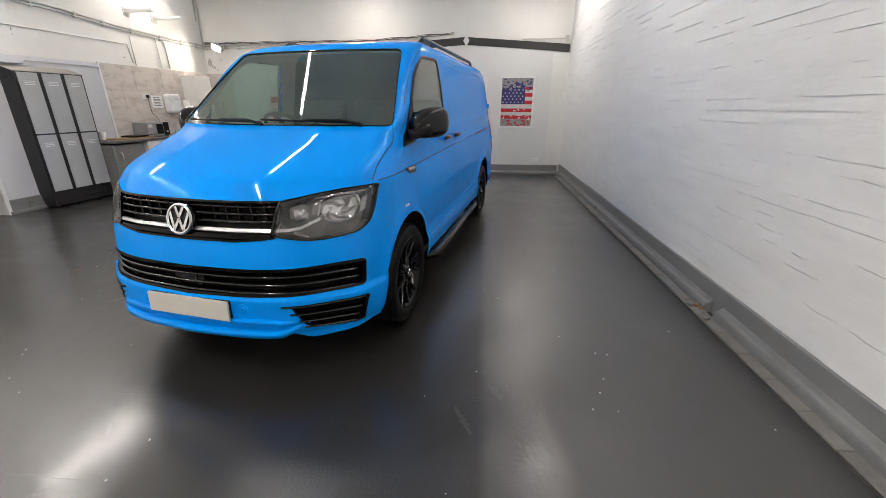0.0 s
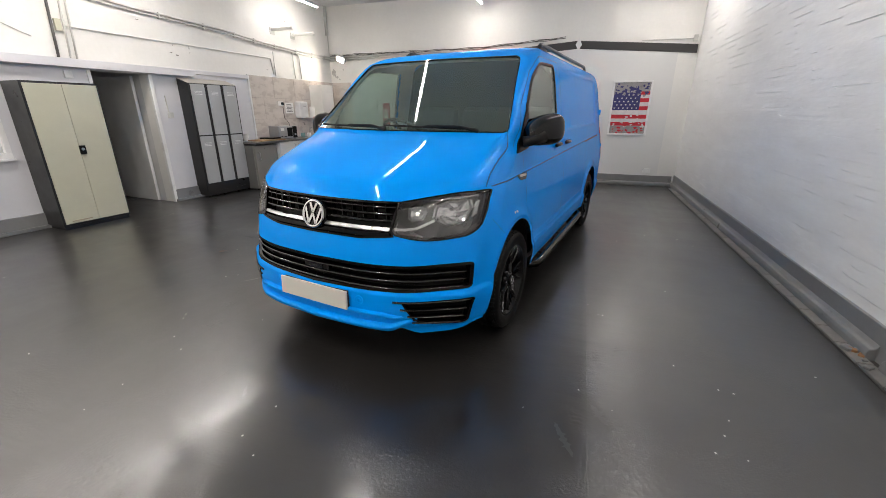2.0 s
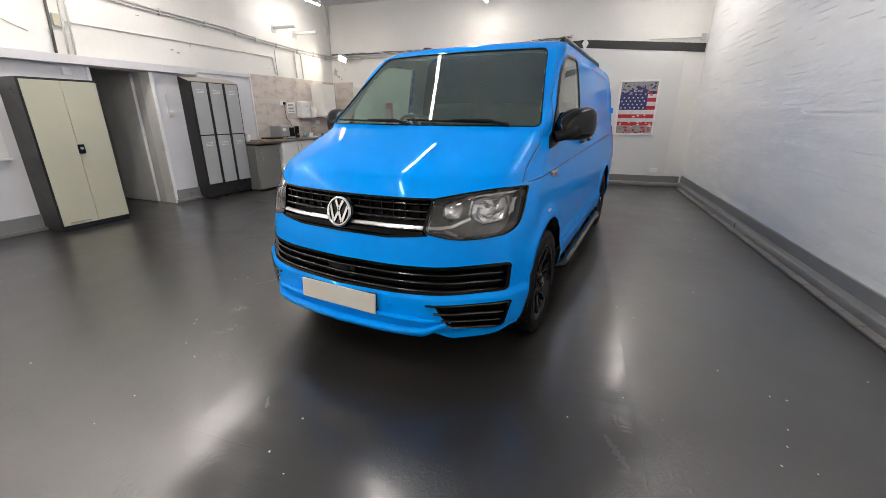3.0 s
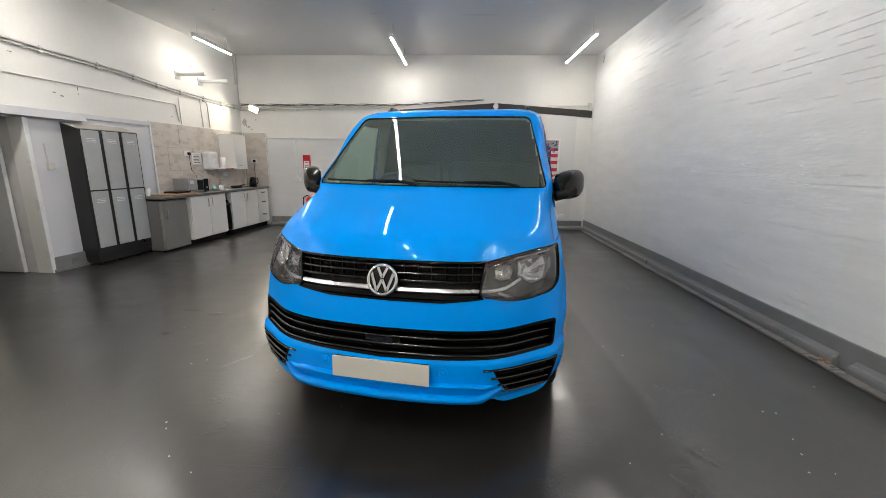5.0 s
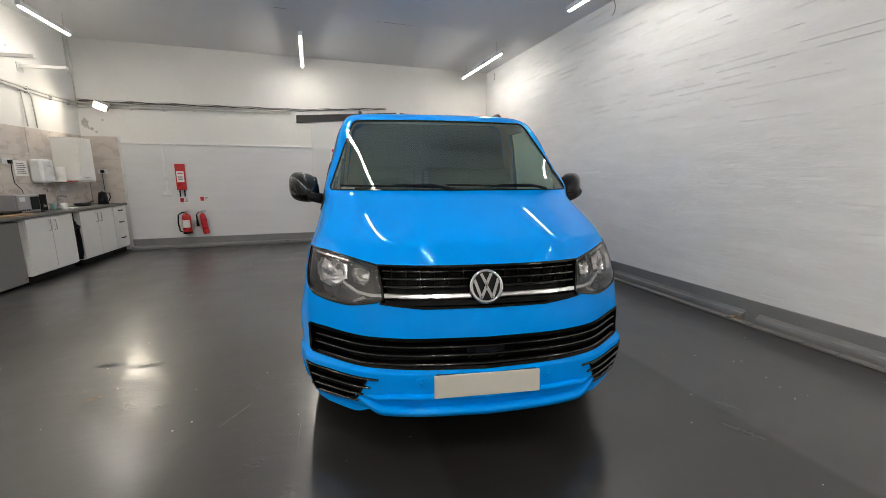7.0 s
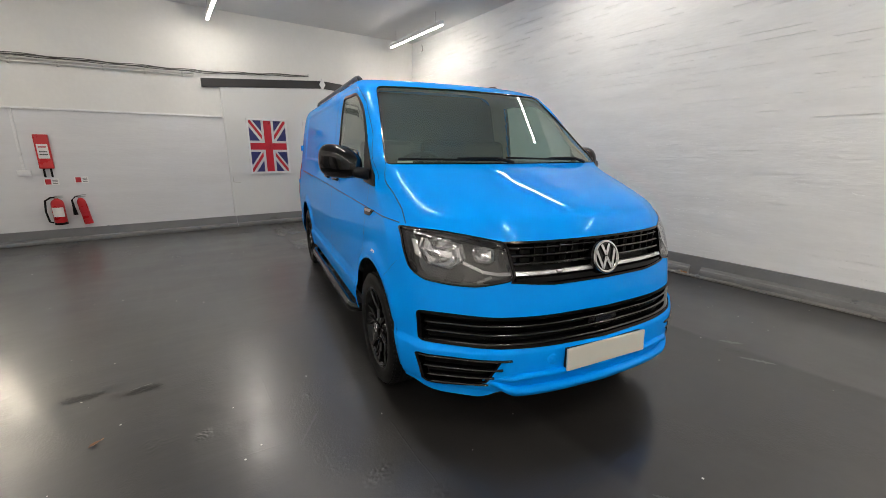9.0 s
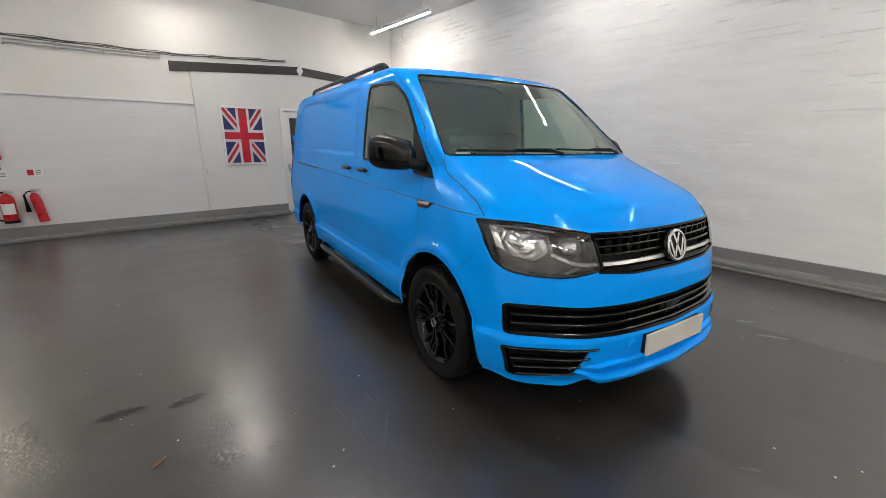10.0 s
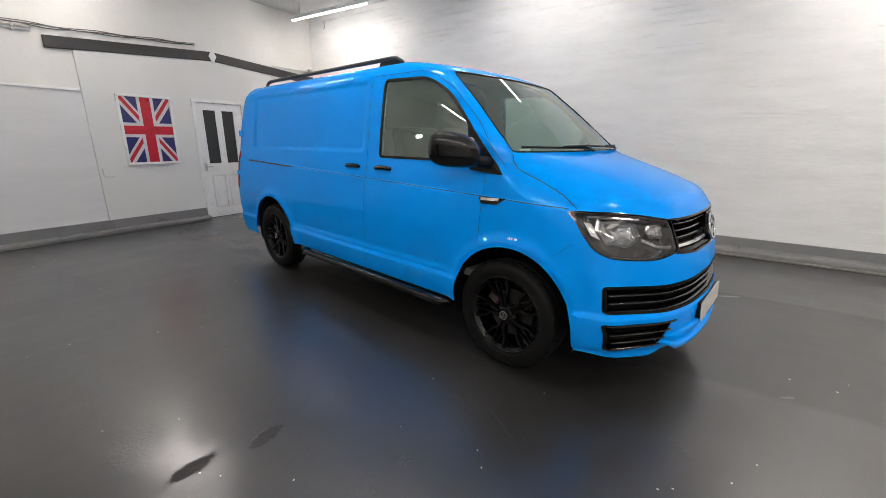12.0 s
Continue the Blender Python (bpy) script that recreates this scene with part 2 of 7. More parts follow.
def holed(bm, u0, u1, v0, v1, holes, t0, t1, put):
    """A slab over u, v with rectangular holes through it; put(u, v, t) gives the place."""
    us = sorted({u0, u1, *(h[0] for h in holes), *(h[1] for h in holes)})
    vs = sorted({v0, v1, *(h[2] for h in holes), *(h[3] for h in holes)})
    us, vs = [u for u in us if u0 <= u <= u1], [v for v in vs if v0 <= v <= v1]
    solid = {}
    for i in range(len(us) - 1):
        for j in range(len(vs) - 1):
            cu, cv = (us[i] + us[i + 1]) / 2, (vs[j] + vs[j + 1]) / 2
            solid[i, j] = not any(h[0] < cu < h[1] and h[2] < cv < h[3] for h in holes)
    pts = {}

    def vert(i, j, t):
        if (i, j, t) not in pts:
            pts[i, j, t] = bm.verts.new(put(us[i], vs[j], t1 if t else t0))
        return pts[i, j, t]
    for (i, j), full in solid.items():
        if not full:
            continue
        c = ((i, j), (i + 1, j), (i + 1, j + 1), (i, j + 1))
        for t in (0, 1):
            bm.faces.new([vert(a, b, t) for a, b in c])
        for (a, b), di, dj in zip(zip(c, c[1:] + c[:1]), (0, 1, 0, -1), (-1, 0, 1, 0)):
            if not solid.get((i + di, j + dj), False):
                bm.faces.new((vert(*a, 0), vert(*b, 0), vert(*b, 1), vert(*a, 1)))
    bmesh.ops.recalc_face_normals(bm, faces=bm.faces)
    return bm


# ---- the room's shell ----
structure("floor", boxed(-7.6, 3.6, SOUTH - 0.2, BACK + 0.2, -0.2, 0.0), FLOOR, "glossy black coated concrete floor with scuffs and dust", "floor")
structure("ceiling", boxed(-7.6, 3.6, SOUTH - 0.2, BACK + 0.2, CEIL, CEIL + 0.2), CEILING, "flat white painted ceiling", "ceiling")
# unseen closing wall; its grey is set for bounce and reflections on the van
structure("wall_south", boxed(-6.2, 3.4, SOUTH - 0.2, SOUTH, 0, CEIL), material("grey_south_wall_paint", (0.50, 0.50, 0.495), 0.6, vary=0.08, scale=1.5, fine=20, bump=0.2), "plain mid-grey wall out of view, toned to limit bounced light", "wall")
structure("wall_east", boxed(EAST, EAST + 0.25, SOUTH, BACK, 0, CEIL), BRICK_PAINT, "white painted brick wall with rough courses", "wall")
structure("wall_north", holed(bmesh.new(), -5.3, 3.4, 0, CEIL, [(0.62, 1.41, -1, 1.96)], BACK, BACK + 0.2, lambda u, v, t: (u, t, v)), WHITE_WALL,
          "white plastered end wall with grey painted lower part", "wall")
wl = holed(bmesh.new(), -13.8, 0.25, 0, CEIL, [(-5.24, -4.48, -1, 1.98), (-7.6, -6.29, 0.92, 1.75)], -0.2, 0.0, lambda u, v, t: (t, u, v))
structure("wall_west", wl, WHITE_WALL, "white painted wall with a steel beam and a passage opening", "wall", LEFT)

# ---- lamps ----
def ceiling_lamp(x, y0, y1, z=3.5, lit=None):
    L = y1 - y0
    lamp = thing("ceiling_light", pose(x, (y0 + y1) / 2, z), "white batten lamp with lit tube hung on chains", "lamp", "ceiling tubes")
    part("housing", boxed(-0.028, 0.028, -L / 2, L / 2, 0.006, 0.07, 0.006), WHITE_GLOSS, lamp)
    prof = [(-0.0185, 0.007), (-0.0175, -0.001), (-0.012, -0.006), (0.012, -0.006), (0.0175, -0.001), (0.0185, 0.007)]
    part("tube", prism(bmesh.new(), prof, L - 0.06, pose(0, L / 2 - 0.03, 0, 90, 0, 0)), lit, lamp, "lit white diffuser")
    for s in (-0.38, 0.38):
        part("chain", tube(bmesh.new(), [(0, s * L, 0.066), (0, s * L, CEIL - z)], 0.004, 6), STEEL, lamp)
    return lamp


# outputs are tuned lamp by lamp to balance walls, floor and van
# the -6.5 row is out of view, added as fill from the south end
for x, rows in (
    (2.38, ((4.2, 6.1, 0.78), (0.4, 2.3, 0.48), (-3.6, -1.7, 0.90), (-6.5, -4.8, 0.85))),
    (-0.94, ((4.35, 6.25, 0.86), (0.4, 2.3, 1.28), (-3.6, -1.7, 2.0), (-6.5, -4.8, 1.70))),
    (-4.27, ((4.3, 5.45, 0.88), (0.6, 2.3, 0.98), (-1.45, 0.40, 1.05), (-3.6, -1.7, 1.40), (-6.5, -4.8, 1.35))),
):
    for y0, y1, output in rows:
        ceiling_lamp(x, y0, y1, lit=lit_tube(output))

# ---- the van ----
# Horizontal sections of the body: height, half width, and how far forward the front lies at five steps from the middle to the side.
SECTIONS = (
    (0.285, 0.89, -0.91, -0.892, -0.835, -0.70, -0.58, -0.42),
    (0.32, 0.908, -0.922, -0.902, -0.846, -0.71, -0.59, -0.43),
    (0.492, 0.934, -0.925, -0.905, -0.850, -0.715, -0.60, -0.43),
    (0.508, 0.922, -0.912, -0.892, -0.836, -0.695, -0.57, -0.41),
    (0.65, 0.930, -0.90, -0.88, -0.815, -0.665, -0.545, -0.40),
    (0.80, 0.932, -0.875, -0.855, -0.79, -0.64, -0.50, -0.34),
    (0.90, 0.925, -0.845, -0.825, -0.765, -0.615, -0.465, -0.30),
    (0.98, 0.916, -0.825, -0.805, -0.737, -0.58, -0.42, -0.25),
    (1.02, 0.910, -0.803, -0.782, -0.708, -0.545, -0.38, -0.20),
    (1.06, 0.904, -0.765, -0.735, -0.66, -0.51, -0.335, -0.135),
    (1.12, 0.896, -0.665, -0.635, -0.555, -0.405, -0.225, -0.02),
)
UPPER = (
    (1.20, 0.884, -0.47, -0.44, -0.36, -0.22, -0.06, 0.09),
    (1.27, 0.874, -0.255, -0.225, -0.15, -0.04, 0.065, 0.17),
    (1.32, 0.868, -0.10, -0.075, -0.03, 0.015, 0.07, 0.16),
    (1.50, 0.845, 0.11, 0.13, 0.17, 0.225, 0.29, 0.38),
    (1.84, 0.782, 0.57, 0.585, 0.615, 0.645, 0.70, 0.80),
    (1.90, 0.752, 0.72, 0.73, 0.76, 0.80, 0.86, 0.94),
    (1.935, 0.70, 0.92, 0.925, 0.94, 0.97, 1.02, 1.08),
    (1.958, 0.60, 1.10, 1.10, 1.11, 1.12, 1.14, 1.16),
    (1.970, 0.42, 1.20, 1.20, 1.20, 1.20, 1.20, 1.20),
)
HUB_Z, ARCH_R, WHEELBASE = 0.345, 0.426, 3.0
ARCH_Z, ARCHES = 0.37, (-0.035, 3.0)


def slopes(xs, ys):
    """Tangents that keep a curve through rising or falling values from overshooting."""
    h, d = np.diff(xs), np.diff(ys) / np.diff(xs)
    m = np.zeros(len(xs))
    m[0], m[-1] = d[0], d[-1]
    for k in range(1, len(xs) - 1):
        if d[k - 1] * d[k] > 0:
            w1, w2 = 2 * h[k] + h[k - 1], h[k] + 2 * h[k - 1]
            m[k] = (w1 + w2) / (w1 / d[k - 1] + w2 / d[k])
    return m


def curve_at(xs, ys, m, x):
    k = int(np.clip(np.searchsorted(xs, x) - 1, 0, len(xs) - 2))
    h = xs[k + 1] - xs[k]
    t = (x - xs[k]) / h
    return ((2 * t**3 - 3 * t**2 + 1) * ys[k] + (t**3 - 2 * t**2 + t) * h * m[k] + (-2 * t**3 + 3 * t**2) * ys[k + 1] + (t**3 - t**2) * h * m[k + 1])


ROWS = np.array(SECTIONS + UPPER)
ZS = ROWS[:, 0]
TANGENTS = [slopes(ZS, ROWS[:, c]) for c in range(8)]
STEP_T = np.array([0, 0.30, 0.56, 0.79, 0.92, 1.0])
STEP_X = np.array([0, 0.33, 0.60, 0.83, 0.96, 1.0])
STEP_M = slopes(STEP_T, STEP_X)
REAR_Z, REAR_Y = np.array([0.2, 0.6, 1.1, 1.5, 1.84, 1.93, 1.97]), np.array([3.90, 3.95, 3.94, 3.90, 3.82, 3.70, 3.50])


def ease(a, b, x):
    t = min(max((x - a) / (b - a), 0), 1)
    return t * t * (3 - 2 * t)


def belt(y):
    return 1.055 + 0.03 * min(max(y, -0.5), 4.0) * 0.9


def side_shape(x, y, z):
    """Pressed lines of the flanks: belt crease, sill crease, recessed rear panels, flared arches."""
    off = -0.007 * ease(belt(y) - 0.006, belt(y) + 0.006, z) * ease(-0.75, -0.3, y)
    off += 0.010 * (1 - ease(0.525, 0.565, z)) * ease(0.3, 0.5, y) * (1 - ease(2.45, 2.65, y))
    inside = ease(1.42, 1.46, y) * (1 - ease(3.42, 3.46, y)) * ease(1.285, 1.315, z) * (1 - ease(1.80, 1.83, z))
    off -= 0.012 * inside
    for c in ARCHES:
        d = math.hypot(y - c, z - ARCH_Z) - ARCH_R
        off += 0.022 * math.exp(-((d - 0.01) / 0.045) ** 2)
    return x + off


def outline(z):
    """One half of the body's outline at a height, from the middle of the front to the middle of the rear."""
    w = curve_at(ZS, ROWS[:, 1], TANGENTS[1], z)
    ys = np.array([curve_at(ZS, ROWS[:, c], TANGENTS[c], z) for c in range(2, 8)])
    ym = slopes(STEP_T, ys)
    pts = []
    for k in range(49):
        t = k / 48
        pts.append([w * curve_at(STEP_T, STEP_X, STEP_M, t), curve_at(STEP_T, ys, ym, t)])
    y5 = ys[-1]
    ya = max(0.2, y5 + 0.03)
    yr = float(np.interp(z, REAR_Z, REAR_Y))
    for a, b, n in ((y5, ya, 16), (ya, 1.37, 38), (1.37, yr - 0.2, 84)):
        pts += [[w, a + (b - a) * k / n] for k in range(1, n + 1)]
    r = min(0.11, w * 0.4)
    for k in range(1, 11):
        a = math.pi / 2 * k / 10
        pts.append([w - r * (1 - math.cos(a)), yr - 0.11 + 0.11 * math.sin(a)])
    pts += [[(w - r) * (1 - k / 8), yr + 0.03 * k / 8] for k in range(1, 9)]
    for p in pts:
        if p[0] > 0.6:
            p[0] = p[0] + (side_shape(p[0], p[1], z) - p[0]) * ease(0.6, 0.85, p[0])
    return pts


HEIGHTS = sorted({round(z, 4) for z in [0.285 + 0.014 * k for k in range(115)] if z < 0.997 or 1.124 < z < 1.87} | {round(1.0 + 0.005 * k, 4) for k in range(25)} | {1.32, 1.88, 1.89, 1.90, 1.91, 1.92, 1.93, 1.94, 1.948, 1.955, 1.961, 1.966, 1.97})
GRID = [[Vector((x, y, z)) for x, y in outline(z)] for z in HEIGHTS]
NCOL = len(GRID[0])
# even sheets for the bonnet and the windscreen: parabolas across, smooth curves along
MID_Z = np.array([0.98, 1.02, 1.04, 1.06, 1.075, 1.09, 1.12, 1.20, 1.27, 1.32])
MID_Y = np.array([-0.8165, -0.794, -0.782, -0.768, -0.757, -0.743, -0.688, -0.482, -0.258, -0.10])
MID_M = slopes(MID_Z, MID_Y)
FINE_Z = np.linspace(0.94, 1.36, 421)
FINE_Y = np.array([curve_at(MID_Z, MID_Y, MID_M, z) if z < 1.32 else -0.10 + 3.2 * (z - 1.32) for z in FINE_Z])
BELL = np.exp(-((np.arange(-30, 31) * 0.001 / 0.011) ** 2) / 2)
FINE_Y = np.convolve(np.pad(FINE_Y, 30, mode="edge"), BELL / BELL.sum(), mode="valid")
BOW_Z = [1.0, 1.06, 1.12, 1.20, 1.27, 1.32]
BOW_2 = np.polyfit(BOW_Z, [0.18, 0.20, 0.25, 0.27, 0.26, 0.22], 3)
BOW_4 = np.polyfit(BOW_Z, [0.39, 0.39, 0.36, 0.25, 0.10, 0.0], 3)
for i, z in enumerate(HEIGHTS):
    if not 0.985 < z < 1.86:
        continue
    for j in range(49):
        p = GRID[i][j]
        edge_x = GRID[i][48].x
        if z < 1.32:
            y = float(np.interp(z, FINE_Z, FINE_Y) + np.polyval(BOW_2, z) * p.x**2 + np.polyval(BOW_4, z) * p.x**4)
            keep = 1 - ease(0.985, 1.005, z)
            fade = ease(edge_x * 0.88, edge_x * 0.985, p.x)
        else:
            t = (z - 1.32) / 0.52
            y = (1 - t) * (-0.10 + 0.219 * p.x**2) + t * (0.57 + 0.162 * p.x**2) - 0.05 * t * (1 - t)
            keep = ease(1.83, 1.86, z)
            fade = ease(edge_x * 0.90, edge_x * 0.985, p.x)
        f = max(keep, fade)
        p.y = p.y * f + y * (1 - f)
# raised middle of the bonnet between two soft creases that open towards the windscreen
for i, z in enumerate(HEIGHTS):
    if 0.985 < z < 1.32:
        t = (z - 1.02) / 0.30
        xc = 0.50 + 0.16 * t
        lift = ease(0.985, 1.005, z) * (1 - ease(0.86, 1.0, t))
        for j in range(49):
            p = GRID[i][j]
            p.y -= 0.011 * lift * (1 - ease(xc - 0.05, xc + 0.05, p.x))


def whole_shell():
    bm = bmesh.new()
    cols = [[[bm.verts.new((s * p.x, p.y, p.z)) if s > 0 or 0 < j < NCOL - 1 else None for j, p in enumerate(row)] for row in GRID] for s in (1, -1)]
    for i in range(len(GRID)):
        for j in (0, NCOL - 1):
            cols[1][i][j] = cols[0][i][j]
    faces = []
    for s in (0, 1):
        c = cols[s]
        for i in range(len(GRID) - 1):
            for j in range(NCOL - 1):
                q = (c[i][j], c[i][j + 1], c[i + 1][j + 1], c[i + 1][j])
                faces.append((bm.faces.new(q if s == 0 else tuple(reversed(q))), i, j, s))
    top = len(GRID) - 1
    for j in range(NCOL - 1):
        q = [cols[0][top][j], cols[0][top][j + 1], cols[1][top][j + 1], cols[1][top][j]]
        q = list(dict.fromkeys(q))
        faces.append((bm.faces.new(q), top, j, 2))
    bm.normal_update()
    return bm, faces


_bm = whole_shell()[0]
SKIN = BVHTree.FromBMesh(_bm)
SKIN_CELLS = [([v.co.copy() for v in f.verts], [v.normal.copy() for v in f.verts]) for f in _bm.faces]
_bm.free()


def smooth_normal(i, p):
    """The blended normal of the skin's corners at p on its cell i."""
    cos, nors = SKIN_CELLS[i]
    w = interpolate.poly_3d_calc(cos, p)
    return sum((n * k for n, k in zip(nors, w)), Vector()).normalized()


def front(x, z, off=0.0):
    """The place on the van's front skin at x, z, lifted by off."""
    x0 = min(max(x, -0.93), 0.93)
    p, n, i, _ = SKIN.ray_cast(Vector((x0, -3, z)), Vector((0, 1, 0)))
    k = 0
    while p is None and k < 60:
        k += 1
        x0 *= 0.995
        p, n, i, _ = SKIN.ray_cast(Vector((x0, -3, z)), Vector((0, 1, 0)))
    n = smooth_normal(i, p)
    n = n if n.y < 0 else -n
    return p + n * off


def side(s, y, z, off=0.0):
    """The place on the van's flank (s: 1 or -1) at y, z, lifted by off."""
    p, n, i, _ = SKIN.ray_cast(Vector((3 * s, y, z)), Vector((-s, 0, 0)))
    n = smooth_normal(i, p)
    n = n if n.x * s > 0 else -n
    return p + n * off


def over(x, y, off=0.0):
    p, n, i, _ = SKIN.ray_cast(Vector((x, y, 4)), Vector((0, 0, -1)))
    n = smooth_normal(i, p)
    n = n if n.z > 0 else -n
    return p + n * off


def rounded(poly, r, n=5):
    """A polygon with its corners rounded; r may be a list, one for each corner."""
    out, m = [], len(poly)
    for k in range(m):
        a, b, c = Vector(poly[k - 1]), Vector(poly[k]), Vector(poly[(k + 1) % m])
        rr = r[k] if isinstance(r, (list, tuple)) else r
        u, v = (a - b), (c - b)
        d = min(rr, u.length * 0.49, v.length * 0.49)
        p, q = b + u.normalized() * d, b + v.normalized() * d
        for t in (i / n for i in range(n + 1)):
            out.append(tuple((1 - t) ** 2 * p + 2 * t * (1 - t) * b + t * t * q))
    return out


def fine(poly, step):
    out = []
    for a, b in zip(poly, poly[1:] + poly[:1]):
        n = max(1, int(math.hypot(b[0] - a[0], b[1] - a[1]) / step))
        out += [(a[0] + (b[0] - a[0]) * k / n, a[1] + (b[1] - a[1]) * k / n) for k in range(n)]
    return out


def shrunk(poly, d):
    """The polygon moved inwards by d along its edges' normals."""
    n = len(poly)
    area = sum(poly[k][0] * poly[(k + 1) % n][1] - poly[(k + 1) % n][0] * poly[k][1] for k in range(n))
    s = 1 if area > 0 else -1
    out = []
    for k in range(n):
        a, b = Vector(poly[k - 1]), Vector(poly[(k + 1) % n])
        t = (b - a)
        t = t.normalized() if t.length > 1e-9 else Vector((1, 0))
        out.append((poly[k][0] - s * t.y * d, poly[k][1] + s * t.x * d))
    return out


def contains(poly, x, y):
    hit = False
    for (ax, ay), (bx, by) in zip(poly, poly[1:] + poly[:1]):
        if (ay > y) != (by > y) and x < (bx - ax) * (y - ay) / (by - ay) + ax:
            hit = not hit
    return hit


def sheet(bm, poly, put, off, rings=6, thick=0.0):
    """A skin patch over a polygon of the flank or front: rings that close in on its middle; thick: rolls its rim down by that."""
    cx, cy = sum(p[0] for p in poly) / len(poly), sum(p[1] for p in poly) / len(poly)
    rows = []
    if thick:
        rows.append([bm.verts.new(put(x, y, off - thick)) for x, y in poly])
    for k in range(rings):
        f = 1 - k / rings
        rows.append([bm.verts.new(put(cx + (x - cx) * f, cy + (y - cy) * f, off)) for x, y in poly])
    mid = bm.verts.new(put(cx, cy, off))
    n = len(poly)
    for a, b in zip(rows, rows[1:]):
        for k in range(n):
            bm.faces.new((a[k], a[(k + 1) % n], b[(k + 1) % n], b[k]))
    for k in range(n):
        bm.faces.new((rows[-1][k], rows[-1][(k + 1) % n], mid))
    bmesh.ops.recalc_face_normals(bm, faces=bm.faces)
    return bm


def band(bm, outer, inner, put, off, depth=0.01):
    """A raised frame between two polygons of equal count."""
    n = len(outer)
    rows = [[bm.verts.new(put(x, y, o)) for x, y in poly] for poly, o in ((outer, off - depth), (outer, off), (inner, off), (inner, off - depth))]
    for a, b in zip(rows, rows[1:]):
        for k in range(n):
            bm.faces.new((a[k], a[(k + 1) % n], b[(k + 1) % n], b[k]))
    bmesh.ops.recalc_face_normals(bm, faces=bm.faces)
    return bm


def strip(bm, line, put, width, off=0.0015, lift=None):
    """A thin ribbon along a line on the skin."""
    pts = []
    for a, b in zip(line, line[1:]):
        n = max(1, int(math.hypot(b[0] - a[0], b[1] - a[1]) / 0.03))
        pts += [(a[0] + (b[0] - a[0]) * k / n, a[1] + (b[1] - a[1]) * k / n) for k in range(n)]
    pts.append(line[-1])
    prev = None
    for k, p in enumerate(pts):
        a, b = pts[max(k - 1, 0)], pts[min(k + 1, len(pts) - 1)]
        d = Vector((b[0] - a[0], b[1] - a[1])).normalized() * width / 2
        row = [bm.verts.new(put(p[0] - d.y, p[1] + d.x, off)), bm.verts.new(put(p[0] + d.y, p[1] - d.x, off))]
        if prev:
            bm.faces.new((prev[0], prev[1], row[1], row[0]))
        prev = row
    bmesh.ops.recalc_face_normals(bm, faces=bm.faces)
    return bm


BLUE = material("sky_blue_gloss_vehicle_paint", (0.0, 0.275, 0.86), 0.34, vary=0.01, scale=2, fine=300, bump=0.0, coat=0.6, rough_vary=0.02, spec=0.0)
BLUE.node_tree.nodes["Principled BSDF"].inputs["Coat IOR"].default_value = 1.38
TRIM = material("matt_black_trim", (0.006, 0.006, 0.0063), 0.5, spec=0.2)
CABIN = material("dark_grey_cabin_plastic", (0.16, 0.162, 0.16), 0.7, bump=0.1)
CLOTH = material("dark_grey_seat_cloth", (0.034, 0.036, 0.035), 0.9, fine=200, bump=0.3)
RUBBER = material("black_tyre_rubber", (0.004, 0.004, 0.004), 0.6, spec=0.18, vary=0.1, fine=90, bump=0.1)
GAP = material("black_shut_and_crease_line", (0.002, 0.010, 0.03), 0.8, bump=0)
# here the film colours in the pale green veil of reflections, not dirt
SCREEN = glass("green_tinted_windscreen_glass", (0.72, 0.87, 0.79), dust=0.075)
SIDE_GLASS = glass("dusty_tinted_door_glass", (0.55, 0.65, 0.59), dust=0.15)
LENS = glass("clear_lamp_lens", (0.95, 0.95, 0.95), base=0.09)
PLATE = material("blank_plate_cover", (0.56, 0.55, 0.50), 0.4, vary=0.03, bump=0.02)

van = thing("van", pose(0, 0, 0, 0, 0, VAN_YAW), "bright blue panel van with black wheels, mirrors and roof rails", "van")

# openings of the body
WIND = rounded([(-0.818, 1.325), (0.818, 1.325), (0.682, 1.838), (-0.682, 1.838)], [0.035, 0.035, 0.045, 0.045])
WINDOW = rounded([(1.22, 1.262), (1.215, 1.815), (0.76, 1.80), (0.55, 1.685), (0.345, 1.47), (0.23, 1.262)], [0.03, 0.035, 0.10, 0.08, 0.10, 0.02])
HEADLIGHT = rounded([(0.508, 0.99), (0.488, 0.842), (0.51, 0.822), (0.65, 0.795), (0.75, 0.797), (0.845, 0.812), (0.884, 0.85), (0.889, 0.93), (0.878, 1.036), (0.76, 1.034), (0.65, 1.018)], [0.01, 0.01, 0.01, 0.04, 0.04, 0.04, 0.03, 0.03, 0.015, 0.04, 0.04])
UPPER_GRILLE = [(-0.512, 0.992), (-0.488, 0.842), (-0.505, 0.815), (-0.3, 0.797), (0.3, 0.797), (0.505, 0.815), (0.488, 0.842), (0.512, 0.992)]
LOWER_GRILLE = rounded([(-0.872, 0.660), (-0.868, 0.520), (-0.55, 0.514), (0, 0.508), (0.55, 0.514), (0.868, 0.520), (0.872, 0.660), (0.55, 0.652), (0, 0.652), (-0.55, 0.652)], 0.015)
FOG = rounded([(0.57, 0.458), (0.625, 0.345), (0.70, 0.320), (0.835, 0.306), (0.862, 0.318), (0.896, 0.464)], [0.004, 0.004, 0.02, 0.02, 0.02, 0.012])


